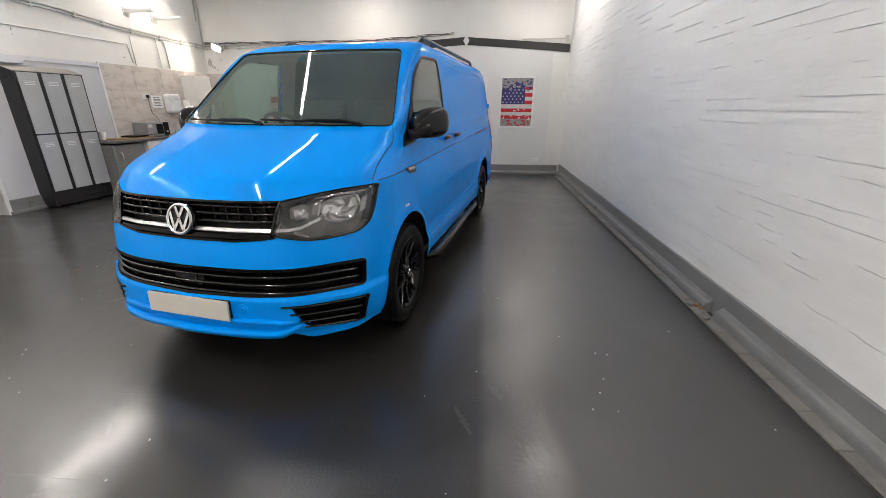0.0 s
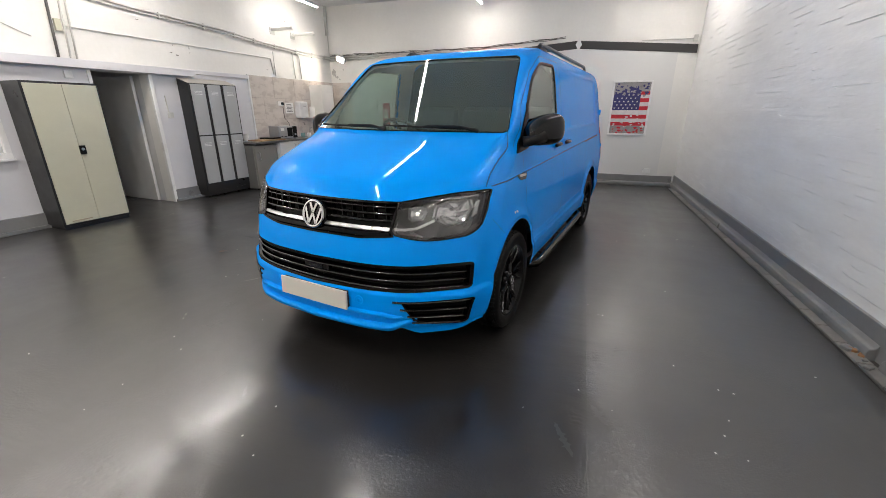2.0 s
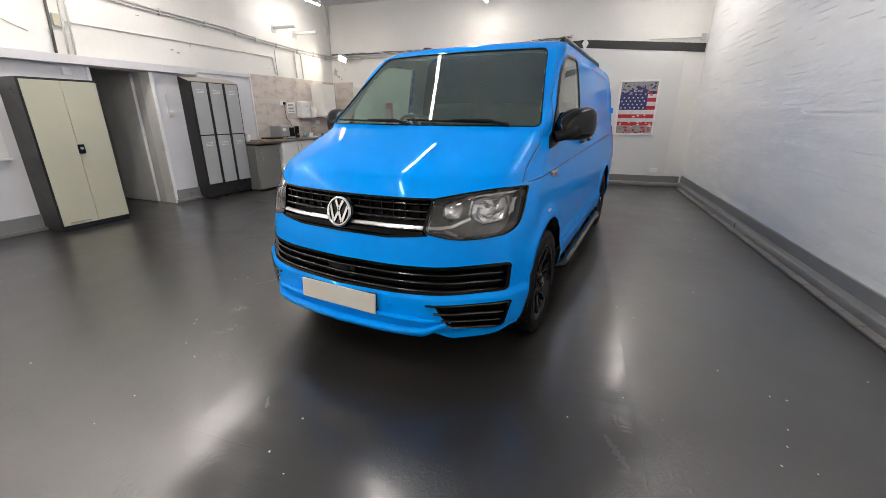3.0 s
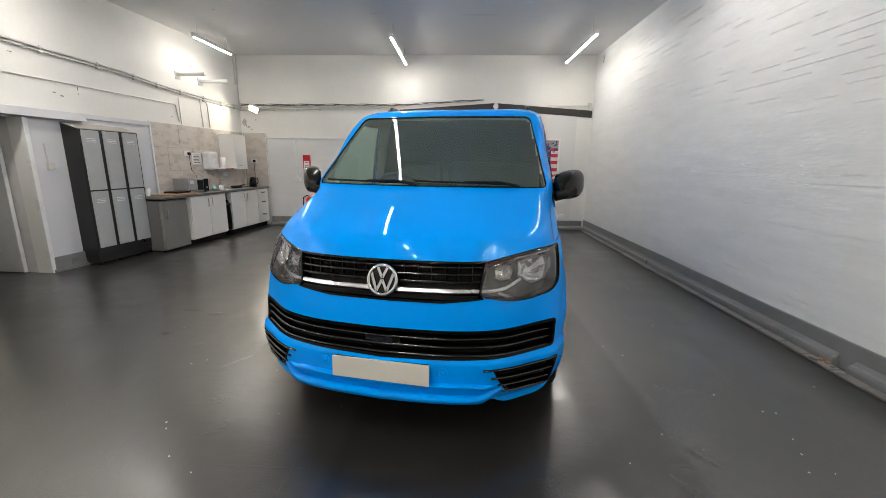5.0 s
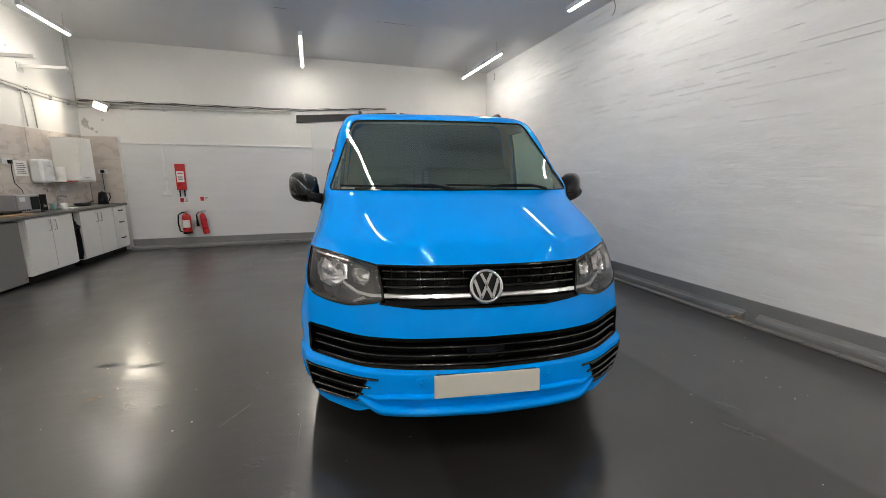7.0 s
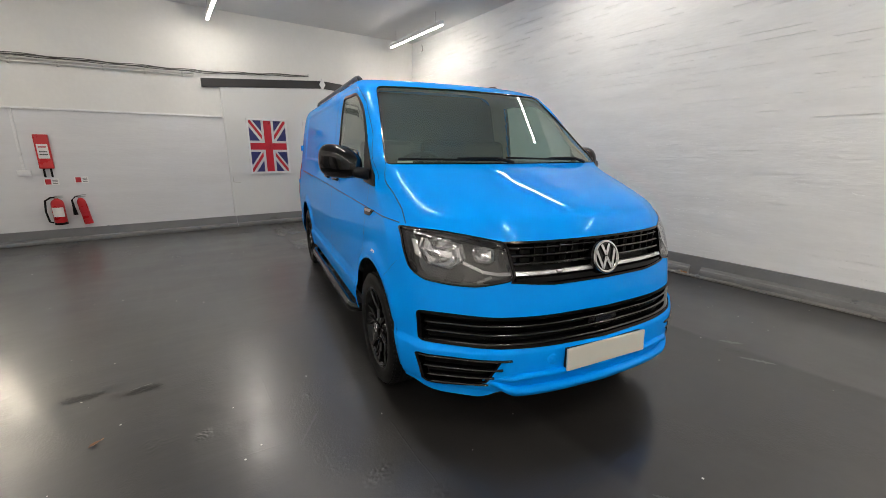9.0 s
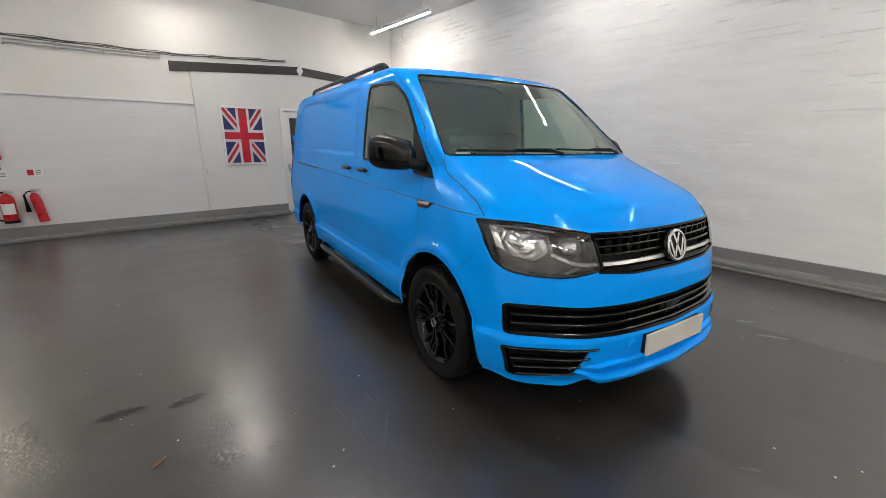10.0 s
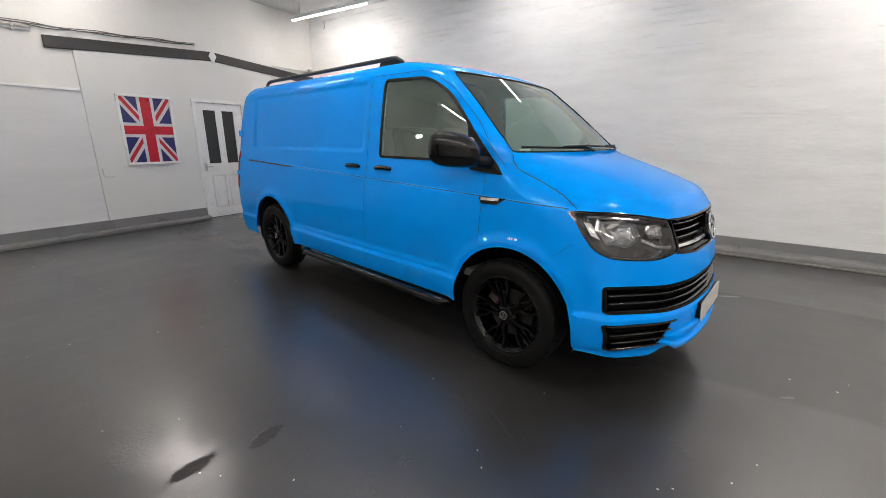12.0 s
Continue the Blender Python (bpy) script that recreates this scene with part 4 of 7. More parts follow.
    bmesh.ops.recalc_face_normals(bm, faces=bm.faces)
    mir = part("door_mirror", bm, BLACK_GLOSS, van, "gloss black door mirror", smooth=True)
    part("mirror_arm", tube(bmesh.new(), [(s * 0.885, 0.17, 1.262), (s * 0.945, 0.19, 1.272), (s * 1.0, 0.25, 1.30)], [0.036, 0.032, 0.045], 12), TRIM, mir, "matt black arm", smooth=True)
    face = rounded([(-0.125, -0.075), (0.125, -0.075), (0.12, 0.075), (-0.11, 0.075)], 0.03)
    g = prism(bmesh.new(), face, 0.003, M @ pose(0, 0.0525, 0, 90, 0, 0))
    part("mirror_glass", g, material("mirror_silver", (0.8, 0.8, 0.8), 0.02, 1.0, vary=0, bump=0, rough_vary=0.0), mir)
    # rails
    top = lambda y: over(s * 0.655, y).z  # noqa: E731
    pts = [(s * 0.655, 1.17, top(1.17) + 0.004), (s * 0.655, 1.235, top(1.235) + 0.036), (s * 0.655, 1.30, top(1.3) + 0.044), *((s * 0.655, y, top(y) + 0.044) for y in (1.6, 2.0, 2.4, 2.8, 3.1, 3.3)), (s * 0.655, 3.37, top(3.37) + 0.036), (s * 0.655, 3.42, top(3.4) + 0.004)]
    rail = part("roof_rail", tube(bmesh.new(), pts, 0.017, 12), BLACK_METAL, van, "black roof rail", smooth=True)
    part("rail_foot", prism(bmesh.new(), [(-1.15, 0), (-1.18, 0.03), (-1.30, 0.044), (-1.42, 0.03), (-1.44, 0)], 0.02, Matrix.Translation((s * 0.655 + 0.01, 0, top(1.3) - 0.004)) @ Matrix(((0, 0, -1, 0), (-1, 0, 0, 0), (0, 1, 0, 0), (0, 0, 0, 1)))), BLACK_PLASTIC, rail)
    # side bars
    pts = [(s * 0.86, 0.455, 0.30), (s * 0.92, 0.46, 0.302), (s * 0.958, 0.49, 0.305), (s * 0.968, 0.55, 0.308), *((s * 0.968, y, 0.31) for y in (1.0, 1.5, 2.0)), (s * 0.968, 2.27, 0.312), (s * 0.955, 2.34, 0.312), (s * 0.90, 2.375, 0.312)]
    bar = part("side_bar", tube(bmesh.new(), pts, 0.030, 14), BLACK_GLOSS, van, "gloss black side step bar", smooth=True)
    for y in (0.75, 1.4, 2.1):
        part("bracket", boxed(min(s * 0.80, s * 0.95), max(s * 0.80, s * 0.95), y - 0.02, y + 0.02, 0.31, 0.325, 0.003), BLACK_METAL, bar)
    part("bar_end_bracket", boxed(min(s * 0.84, s * 0.93), max(s * 0.84, s * 0.93), 2.40, 2.455, 0.245, 0.335, 0.006), material("dark_green_bracket", (0.025, 0.05, 0.02), 0.6, vary=0.2, scale=30), bar, "dark green bracket at the end of the bar")
    # rear hinges and lamps
    for z, hx, hy in ((0.98, 0.893, 3.845), (1.44, 0.838, 3.80)):
        part("rear_hinge", boxed(-0.03, 0.03, -0.03, 0.03, -0.035, 0.035, 0.008, Matrix.Translation(Vector((s * hx, hy, z)))), BLUE, van, "blue door hinge")
    part("tail_lamp", sheet(bmesh.new(), fine(rounded([(3.815, 0.82), (3.87, 0.82), (3.86, 1.24), (3.82, 1.24)], 0.02), 0.05), put, 0.006, 3, 0.008), material("red_lamp_plastic", (0.30, 0.01, 0.012), 0.15, vary=0.03, bump=0), van, "red tail lamp")
part("rear_spoiler", boxed(-0.66, 0.66, 3.60, 3.84, 1.90, 1.925, 0.01), BLUE, van, "blue rear spoiler lip")

# the small pale note over the front arches: plain bars
for s in (1, -1):
    note_ = bmesh.new()
    for y0, y1 in ((-0.085, -0.068), (-0.055, -0.045), (-0.041, -0.031), (-0.027, -0.023)):
        strip(note_, [(y0, 0.842), (y1, 0.842)], lambda y, z, off, s=s: side(s, y, z, off), 0.012, 0.0012)
    part("pressure_note", note_, WHITE_GLOSS, van, "tiny pale printed note")

# ---- wheels ----
ALLOY = material("gloss_black_alloy", (0.002, 0.002, 0.0023), 0.12, 0.0, vary=0.05, bump=0.0, spec=0.3)


def wheel(x, y, s):
    """A wheel whose outer face looks along s times x: five split spokes with bent arms under a tall tyre."""
    turn = pose(x, y, HUB_Z, 0, 90 * s, 0)
    barrel = [(0.232, -0.19), (0.237, -0.18), (0.214, -0.10), (0.219, -0.02), (0.237, -0.008), (0.249, -0.006), (0.252, 0.001), (0.246, 0.006), (0.237, 0.001), (0.229, -0.014), (0.216, -0.03), (0.206, -0.10), (0.206, -0.19)]
    w = part("wheel", lathe(bmesh.new(), barrel, 56), ALLOY, van, "gloss black alloy wheel", smooth=True, m=turn)
    tyre = [(0.245, 0.000), (0.252, 0.006), (0.262, 0.010), (0.278, 0.0135), (0.284, 0.0125), (0.300, 0.0145), (0.316, 0.0115), (0.330, 0.001), (0.339, -0.010), (0.344, -0.024), (0.345, -0.05), (0.338, -0.053), (0.338, -0.06), (0.345, -0.063), (0.3465, -0.10), (0.338, -0.103), (0.338, -0.11), (0.345, -0.113), (0.345, -0.145), (0.338, -0.148), (0.338, -0.155), (0.344, -0.158), (0.338, -0.185), (0.322, -0.20), (0.29, -0.21), (0.252, -0.20), (0.240, -0.185)]
    t = part("tyre", lathe(bmesh.new(), tyre, 72), RUBBER, w, "black road tyre", smooth=True)
    q = bmesh.new()
    for k in range(72):
        box(q, 0.3365, 0.3458, -0.0052, 0.0052, -0.045, -0.012, 0, pose(0, 0, 0, 0, 0, 5 * k))
        box(q, 0.3365, 0.3458, -0.0052, 0.0052, -0.185, -0.16, 0, pose(0, 0, 0, 0, 0, 5 * k + 2))
        box(q, 0.3300, 0.3395, -0.0045, 0.0045, -0.012, -0.001, 0, pose(0, 0, 0, 0, 0, 5 * k))
    tagged(part("tread_block", q, RUBBER, t), kind="stuff")
    part("brake_disc", lathe(bmesh.new(), [(0.0, -0.085), (0.155, -0.085), (0.158, -0.09), (0.158, -0.11), (0.0, -0.11)], 40), material("dark_brake_iron", (0.035, 0.033, 0.032), 0.45, 0.5), w, "dark brake disc")
    part("caliper", boxed(0.10, 0.178, -0.07, 0.07, -0.125, -0.06, 0.012, pose(0, 0, 0, 0, 0, 60)), material("dark_caliper", (0.06, 0.045, 0.043), 0.5), w)
    part("hub", lathe(bmesh.new(), [(0.0, -0.012), (0.036, -0.012), (0.042, -0.018), (0.066, -0.026), (0.072, -0.05), (0.05, -0.10), (0, -0.10)], 30), ALLOY, w, smooth=True)
    part("hub_cap", lathe(bmesh.new(), [(0.0, 0.003), (0.030, 0.002), (0.034, -0.003), (0.036, -0.014)], 28), BLACK_GLOSS, w, "small black cap with chrome emblem")
    part("cap_emblem", bars(bmesh.new(), [((a[0] * 0.36, a[1] * 0.36), (b[0] * 0.36, b[1] * 0.36)) for a, b in EMBLEM], 0.0062, 0.002, pose(0, 0, 0.003, 0, 0, 90 if s > 0 else -90)), CHROME, w)
    part("cap_ring", lathe(bmesh.new(), [(0.0265 + 0.0022 * math.cos(q), 0.004 + 0.0018 * math.sin(q)) for q in (math.tau * i / 8 for i in range(8))], 28, closed=True), CHROME, w, "thin chrome ring")

    def arm(bm, path, wid, zs, deep):
        """A bar with chamfered edges along a bent line in the wheel's face."""
        rows = []
        for k, ((px, py), ww, zz) in enumerate(zip(path, wid, zs)):
            a, b = Vector(path[max(k - 1, 0)]), Vector(path[min(k + 1, len(path) - 1)])
            d = (b - a).normalized()
            n = Vector((-d.y, d.x))
            rows.append([bm.verts.new((px + n.x * o * ww, py + n.y * o * ww, zz - dz)) for o, dz in ((-1.15, deep), (-1.0, 0.007), (-0.72, 0.0), (0.72, 0.0), (1.0, 0.007), (1.15, deep))])
        for r0, r1 in zip(rows, rows[1:]):
            for i in range(6):
                bm.faces.new((r0[i], r0[(i + 1) % 6], r1[(i + 1) % 6], r1[i]))
        bm.faces.new(rows[0])
        bm.faces.new(list(reversed(rows[-1])))

    for k in range(5):
        bm = bmesh.new()
        for sign in (1, -1):
            arm(bm, [(0.050, 0.011 * sign), (0.112, 0.019 * sign), (0.150, 0.052 * sign), (0.226, 0.073 * sign)], [0.013, 0.0115, 0.0105, 0.0095], [-0.016, -0.024, -0.016, -0.006], 0.036)
            arm(bm, [(0.118, 0.026 * sign), (0.165, 0.018 * sign), (0.236, 0.012 * sign)], [0.008, 0.0065, 0.006], [-0.034, -0.026, -0.010], 0.026)
        bmesh.ops.recalc_face_normals(bm, faces=bm.faces)
        bmesh.ops.rotate(bm, matrix=Matrix.Rotation(math.radians(72 * k + 90), 3, "Z"), verts=bm.verts)
        part("spoke", bm, ALLOY, w)
    for k in range(5):
        a = math.radians(72 * k + 126)
        part("wheel_nut", lathe(bmesh.new(), [(0, -0.012), (0.007, -0.012), (0.009, -0.018), (0.009, -0.04)], 8, pose(0.054 * math.cos(a), 0.054 * math.sin(a), -0.008)), BLACK_METAL, w)
    return w


for s in (1, -1):
    for y in (0.0, WHEELBASE):
        wheel(s * 0.925, y - (0.012 if y < 1 else 0), s)

# ---- underside and cab ----
bm = boxed(-0.56, 0.56, -0.80, 3.70, 0.26, 0.34)
box(bm, -0.86, 0.86, 0.46, 2.54, 0.30, 0.345)
part("underbody", bm, TRIM, van, "dark underside")


def cab_lining():
    """The cab's inner lining, a hand's width inside the skin."""
    bm, faces = whole_shell()
    gone = []
    for f, i, j, s in faces:
        c = f.calc_center_median()
        keep = c.y < 1.44 and c.z > 0.9 and (c.y > 0.0 or c.z > 1.28)
        ax = abs(c.x)
        if ax > 0.5 and contains(WINDOW, c.y, c.z) or (c.y < 0.8 and f.normal.y < -0.2 and contains(WIND, c.x, c.z)) or not keep:
            gone.append(f)
    for v in bm.verts:
        v.co = v.co - v.normal * 0.03
    bmesh.ops.delete(bm, geom=gone, context="FACES")
    return bm


part("cab_lining", cab_lining(), material("mid_grey_cab_lining", (0.50, 0.51, 0.50), 0.8), van, "grey cab lining", smooth=True)
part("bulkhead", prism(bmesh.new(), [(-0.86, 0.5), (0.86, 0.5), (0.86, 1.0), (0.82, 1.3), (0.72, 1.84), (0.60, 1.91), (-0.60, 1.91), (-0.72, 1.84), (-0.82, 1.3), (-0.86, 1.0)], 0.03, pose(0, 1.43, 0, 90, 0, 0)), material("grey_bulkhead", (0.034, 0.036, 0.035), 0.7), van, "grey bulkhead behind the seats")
part("cab_floor", boxed(-0.84, 0.84, 0.1, 1.38, 0.50, 0.55), CABIN, van)
dash_prof = [(-0.02, 1.275), (0.14, 1.29), (0.36, 1.27), (0.50, 1.245), (0.58, 1.20), (0.60, 1.10), (0.52, 1.0), (0.50, 0.75), (0.0, 0.75)]
bm = bmesh.new()
prism(bm, [(y, z) for y, z in dash_prof], 1.60, Matrix.Translation((-0.80, 0, 0)) @ Matrix(((0, 0, 1, 0), (1, 0, 0, 0), (0, 1, 0, 0), (0, 0, 0, 1))), 0.012)
dash = part("dashboard", bm, CABIN, van, "dark grey dashboard")
part("instrument_hood", lathe(bmesh.new(), [(0.17, 0.0), (0.165, 0.05), (0.13, 0.075), (0.0, 0.085)], 24, Matrix.Translation((-0.38, 0.47, 1.23)) @ Matrix.Diagonal((1, 0.65, 1, 1))), CABIN, dash, smooth=True)
wheel_m = Matrix.Translation((-0.38, 0.66, 1.27)) @ pose(0, 0, 0, -38, 0, 0)
sw = part("steering_wheel", tube(bmesh.new(), [wheel_m @ Vector((0.185 * math.cos(a), 0.185 * math.sin(a), 0)) for a in (2 * math.pi * k / 40 for k in range(40))], 0.016, 10, closed=True), BLACK_PLASTIC, van, "black steering wheel", smooth=True)
part("wheel_boss", lathe(bmesh.new(), [(0, 0.0), (0.06, 0.0), (0.075, 0.03), (0.0, 0.05)], 20, wheel_m @ pose(0, 0, -0.05)), BLACK_PLASTIC, sw)
for a in (0, 180, 270):
    part("wheel_spoke", boxed(0.04, 0.18, -0.018, 0.018, -0.02, -0.005, 0.004, wheel_m @ pose(0, 0, 0, 0, 0, a)), BLACK_PLASTIC, sw)
for x, w in ((-0.40, 0.50), (0.36, 0.88)):
    seat = part("seat", boxed(x - w / 2, x + w / 2, 0.78, 1.25, 0.75, 0.92, 0.05), CLOTH, van, "dark cloth seat")
    part("seat_back", boxed(x - w / 2, x + w / 2, -0.06, 0.06, 0, 0.62, 0.05, Matrix.Translation((0, 1.20, 0.88)) @ pose(0, 0, 0, -10, 0, 0)), CLOTH, seat)

part("chassis_label", boxed(-0.045, 0.045, -0.0008, 0.0008, -0.006, 0.006, 0, Matrix.Translation(front(-0.70, 1.345, -0.012)) @ pose(0, 0, 0, -35, 0, -14)), WHITE_GLOSS, van, "small white label behind the glass")

# wipers
for x0, x1, z0, z1 in ((-0.05, -0.74, 1.335, 1.345), (0.62, -0.06, 1.335, 1.35)):
    pts = [front(x0 + (x1 - x0) * k / 10, z0 + (z1 - z0) * k / 10, 0.012) for k in range(11)]
    wiper = part("wiper", tube(bmesh.new(), pts, 0.007, 6), TRIM, van, "black windscreen wiper")
    arm = [front(x0 + 0.02, 1.322, 0.01), front(x0 - 0.10, 1.335, 0.03), front((x0 + x1) / 2, (z0 + z1) / 2, 0.022)]
    part("wiper_arm", tube(bmesh.new(), arm, [0.012, 0.009, 0.006], 6), TRIM, wiper)

# ---- room: end wall ----
def slab(x0, x1, y0, y1, z0, z1, bevel=0.0):
    return boxed(x0, x1, y0, y1, z0, z1, bevel)


N = BACK
structure("wall_panel_1", slab(-4.24, -0.82, N - 0.008, N, 0.02, 1.995), GREY_WALL, "pale grey painted lower wall with faint block joints", "wall panel")
bm = holed(bmesh.new(), -0.82, 2.81, 0.02, 2.60, [(0.575, 1.455, -1, 2.0)], N - 0.03, N, lambda u, v, t: (u, t, v))
for v in bm.verts:                      # the top follows the gable of the dark fascia
    if v.co.z > 2.3:
        v.co.z = 2.70 - 0.08 * abs(v.co.x - 1.0)
structure("wall_panel_2", bm, GREY_BOARD, "smooth grey boarding round the white door", "wall panel")
structure("trim_1", slab(-4.24, -0.86, N - 0.03, N - 0.008, 1.985, 2.015, 0.004), WHITE_GLOSS, "thin white rail on top of the grey paint", "trim")
structure("trim_2", slab(-0.845, -0.81, N - 0.045, N - 0.0, 0.19, 2.50, 0.004), GREY_BOARD, "grey edge strip of the boarding", "trim")
# block joints on the grey part
bm = bmesh.new()
rng = random.Random(4)
for k in range(26):
    z = 0.3 + 0.11 * rng.randint(0, 14)
    x = rng.uniform(-3.0, -1.1)
    box(bm, x, x + rng.uniform(0.1, 0.45), N - 0.0095, N - 0.007, z, z + 0.005)
tagged(structure("trim_3", bm, GREY_WALL, "faint raised block joints under the paint", "joints"), kind="structure")


def skirting(name, x0, x1):
    """Painted board with a low rounded kerb in front of it, along the end wall."""
    bm = slab(x0, x1, N - 0.05, N, 0.0, 0.195, 0.004)
    structure(name, bm, SKIRT, "dark grey painted skirting", "skirting")
    prof = [(0.0, 0.0), (-0.115, 0.0), (-0.118, 0.045), (-0.10, 0.062), (0.0, 0.068)]
    k = prism(bmesh.new(), prof, x1 - x0, Matrix.Translation((x0, N - 0.05, 0)) @ Matrix(((0, 0, 1, 0), (1, 0, 0, 0), (0, 1, 0, 0), (0, 0, 0, 1))), 0.006)
    structure(name.replace("baseboard", "kerb"), k, KERB_PAINT, "low grey painted kerb at the foot of the wall", "kerb")


skirting("baseboard_1", -4.22, -0.82)
skirting("baseboard_2", -0.815, 0.56)
skirting("baseboard_3", 1.47, 3.09)

# gable fascia and its diamond
fascia = thing("fascia_board", pose(1.0, N - 0.03, 2.71), "dark brown-black gabled fascia board on the wall", "fascia")
for s in (-1, 1):
    prof = [(0, 0.07), (0, -0.075), (s * 2.12, -0.225), (s * 2.12, -0.08)]
    part("board", prism(bmesh.new(), prof, 0.045, pose(0, 0.03 if s < 0 else 0.032, 0, 90, 0, 0), 0.003), BEAM_BLACK, fascia)
part("diamond", prism(bmesh.new(), [(0, 0.115), (0.062, 0.0), (0, -0.115), (-0.062, 0.0)], 0.02, pose(0.01, -0.012, 0, 90, 0, 0), 0.002), WHITE_GLOSS, fascia, "white diamond plate")

# panelled door
door = thing("door", pose(1.015, N, 0), "white panelled door with two dark glazed panes, closed", "door")
DARK_PANE = material("dark_obscured_glass", (0.035, 0.037, 0.036), 0.12, vary=0.1, bump=0.1)
for a, b, z0, z1 in ((-0.455, -0.40, 0, 1.96), (0.40, 0.455, 0, 1.96)):
    part("frame_post", slab(a, b, -0.055, 0.09, z0, z1, 0.004), WHITE_GLOSS, door)
part("frame_head", slab(-0.455, 0.455, -0.055, 0.09, 1.96, 2.01, 0.004), WHITE_GLOSS, door)
bm = holed(bmesh.new(), -0.395, 0.395, 0.008, 1.955, [(-0.285, -0.075, 0.95, 1.84), (0.035, 0.245, 0.95, 1.84), (-0.285, -0.045, 0.16, 0.75), (0.005, 0.255, 0.16, 0.75)], -0.03, 0.012, lambda u, v, t: (u, t, v))
leaf = part("leaf", bm, WHITE_GLOSS, door)
for x0, x1 in ((-0.285, -0.075), (0.035, 0.245)):
    part("pane", slab(x0, x1, -0.012, -0.004, 0.95, 1.84), DARK_PANE, leaf, "dark glass pane")
for x0, x1 in ((-0.285, -0.045), (0.005, 0.255)):
    part("panel", slab(x0 + 0.02, x1 - 0.02, -0.022, 0.0, 0.18, 0.73, 0.008), WHITE_GLOSS, leaf)
    part("panel_back", slab(x0, x1, -0.008, 0.004, 0.16, 0.75), WHITE_GLOSS, leaf)
part("door_handle", tube(bmesh.new(), [(-0.36, -0.03, 0.90), (-0.36, -0.075, 0.90), (-0.27, -0.078, 0.90)], 0.009, 8), STEEL, leaf, "steel lever handle", smooth=True)
part("handle_plate", slab(-0.385, -0.335, -0.036, -0.028, 0.82, 0.96, 0.003), STEEL, leaf)


# posters
def poster(name, x0, x1, z0, z1, label):
    p = thing(name, pose((x0 + x1) / 2, N - 0.03, z0), label, "poster")
    w, h = x1 - x0, z1 - z0
    f = 0.035
    for a, b, c, d in ((-w / 2, w / 2, h - f, h), (-w / 2, w / 2, 0, f)):
        part("frame_rail", slab(a, b, -0.028, 0.0, c, d, 0.003), WHITE_GLOSS, p)
    for a, b in ((-w / 2, -w / 2 + f), (w / 2 - f, w / 2)):
        part("frame_stile", slab(a, b, -0.027, 0.0, f, h - f, 0.003), WHITE_GLOSS, p)
    return p, w - 2 * f, h - 2 * f, f


POSTER_WHITE = material("poster_white_print", (0.70, 0.68, 0.67), 0.35, vary=0.12, scale=9, fine=50, bump=0)
POSTER_RED = material("poster_red_print", (0.62, 0.018, 0.032), 0.35, vary=0.18, scale=14, fine=60, bump=0)
POSTER_BLUE = material("poster_blue_print", (0.035, 0.035, 0.17), 0.35, vary=0.2, scale=14, fine=60, bump=0)
POSTER_GREY = material("poster_grey_print", (0.36, 0.35, 0.35), 0.35, vary=0.2, scale=10, fine=60, bump=0)


def sheet_piece(name, poly, mat, parent, lift, w, h, f, label=""):
    """A flat print piece, cut to the picture's edges; x from the middle, z from the foot of the picture."""
    def cut(pts, axis, lim, sign):
        out = []
        for a, b in zip(pts, pts[1:] + pts[:1]):
            ina, inb = sign * a[axis] <= sign * lim, sign * b[axis] <= sign * lim
            if ina:
                out.append(a)
            if ina != inb:
                t = (lim - a[axis]) / (b[axis] - a[axis])
                out.append((a[0] + (b[0] - a[0]) * t, a[1] + (b[1] - a[1]) * t))
        return out
    for axis, lim, sign in ((0, w / 2, 1), (0, -w / 2, -1), (1, h, 1), (1, 0, -1)):
        poly = cut(poly, axis, lim, sign)
        if len(poly) < 3:
            return
    part(name, prism(bmesh.new(), poly, 0.0008, pose(0, -0.008 - lift, f, 90, 0, 0)), mat, parent, label)


uk, w, h, f = poster("framed_poster", -0.48, 0.25, 0.98, 2.0, "white framed poster of a worn red, white and blue flag")
sheet_piece("print", [(-w / 2, 0), (w / 2, 0), (w / 2, h), (-w / 2, h)], POSTER_BLUE, uk, 0.0, w, h, f)


def stripe(a, b, half):
    d = Vector((b[0] - a[0], b[1] - a[1])).normalized() * half
    return [(a[0] - d.y, a[1] + d.x), (a[0] + d.y, a[1] - d.x), (b[0] + d.y, b[1] - d.x), (b[0] - d.y, b[1] + d.x)]


for a, b in (((-w / 2 - 0.05, -0.07), (w / 2 + 0.05, h + 0.07)), ((-w / 2 - 0.05, h + 0.07), (w / 2 + 0.05, -0.07))):
    sheet_piece("white_diagonal", stripe(a, b, 0.062), POSTER_WHITE, uk, 0.001 if a[1] < 0.1 else 0.0014, w, h, f)
    d = Vector((b[0] - a[0], b[1] - a[1])).normalized()
    o = Vector((-d.y, d.x)) * 0.006
    sheet_piece("red_diagonal", stripe((a[0] + o.x, a[1] + o.y), (b[0] + o.x, b[1] + o.y), 0.024), POSTER_RED, uk, 0.0022 if a[1] < 0.1 else 0.0026, w, h, f)
sheet_piece("white_cross", stripe((-0.0, 0), (-0.0, h), 0.11), POSTER_WHITE, uk, 0.0034, w, h, f)
sheet_piece("white_cross", stripe((-w / 2, h / 2), (w / 2, h / 2), 0.105), POSTER_WHITE, uk, 0.0038, w, h, f)
sheet_piece("red_cross", stripe((-0.0, 0), (-0.0, h), 0.068), POSTER_RED, uk, 0.0046, w, h, f)
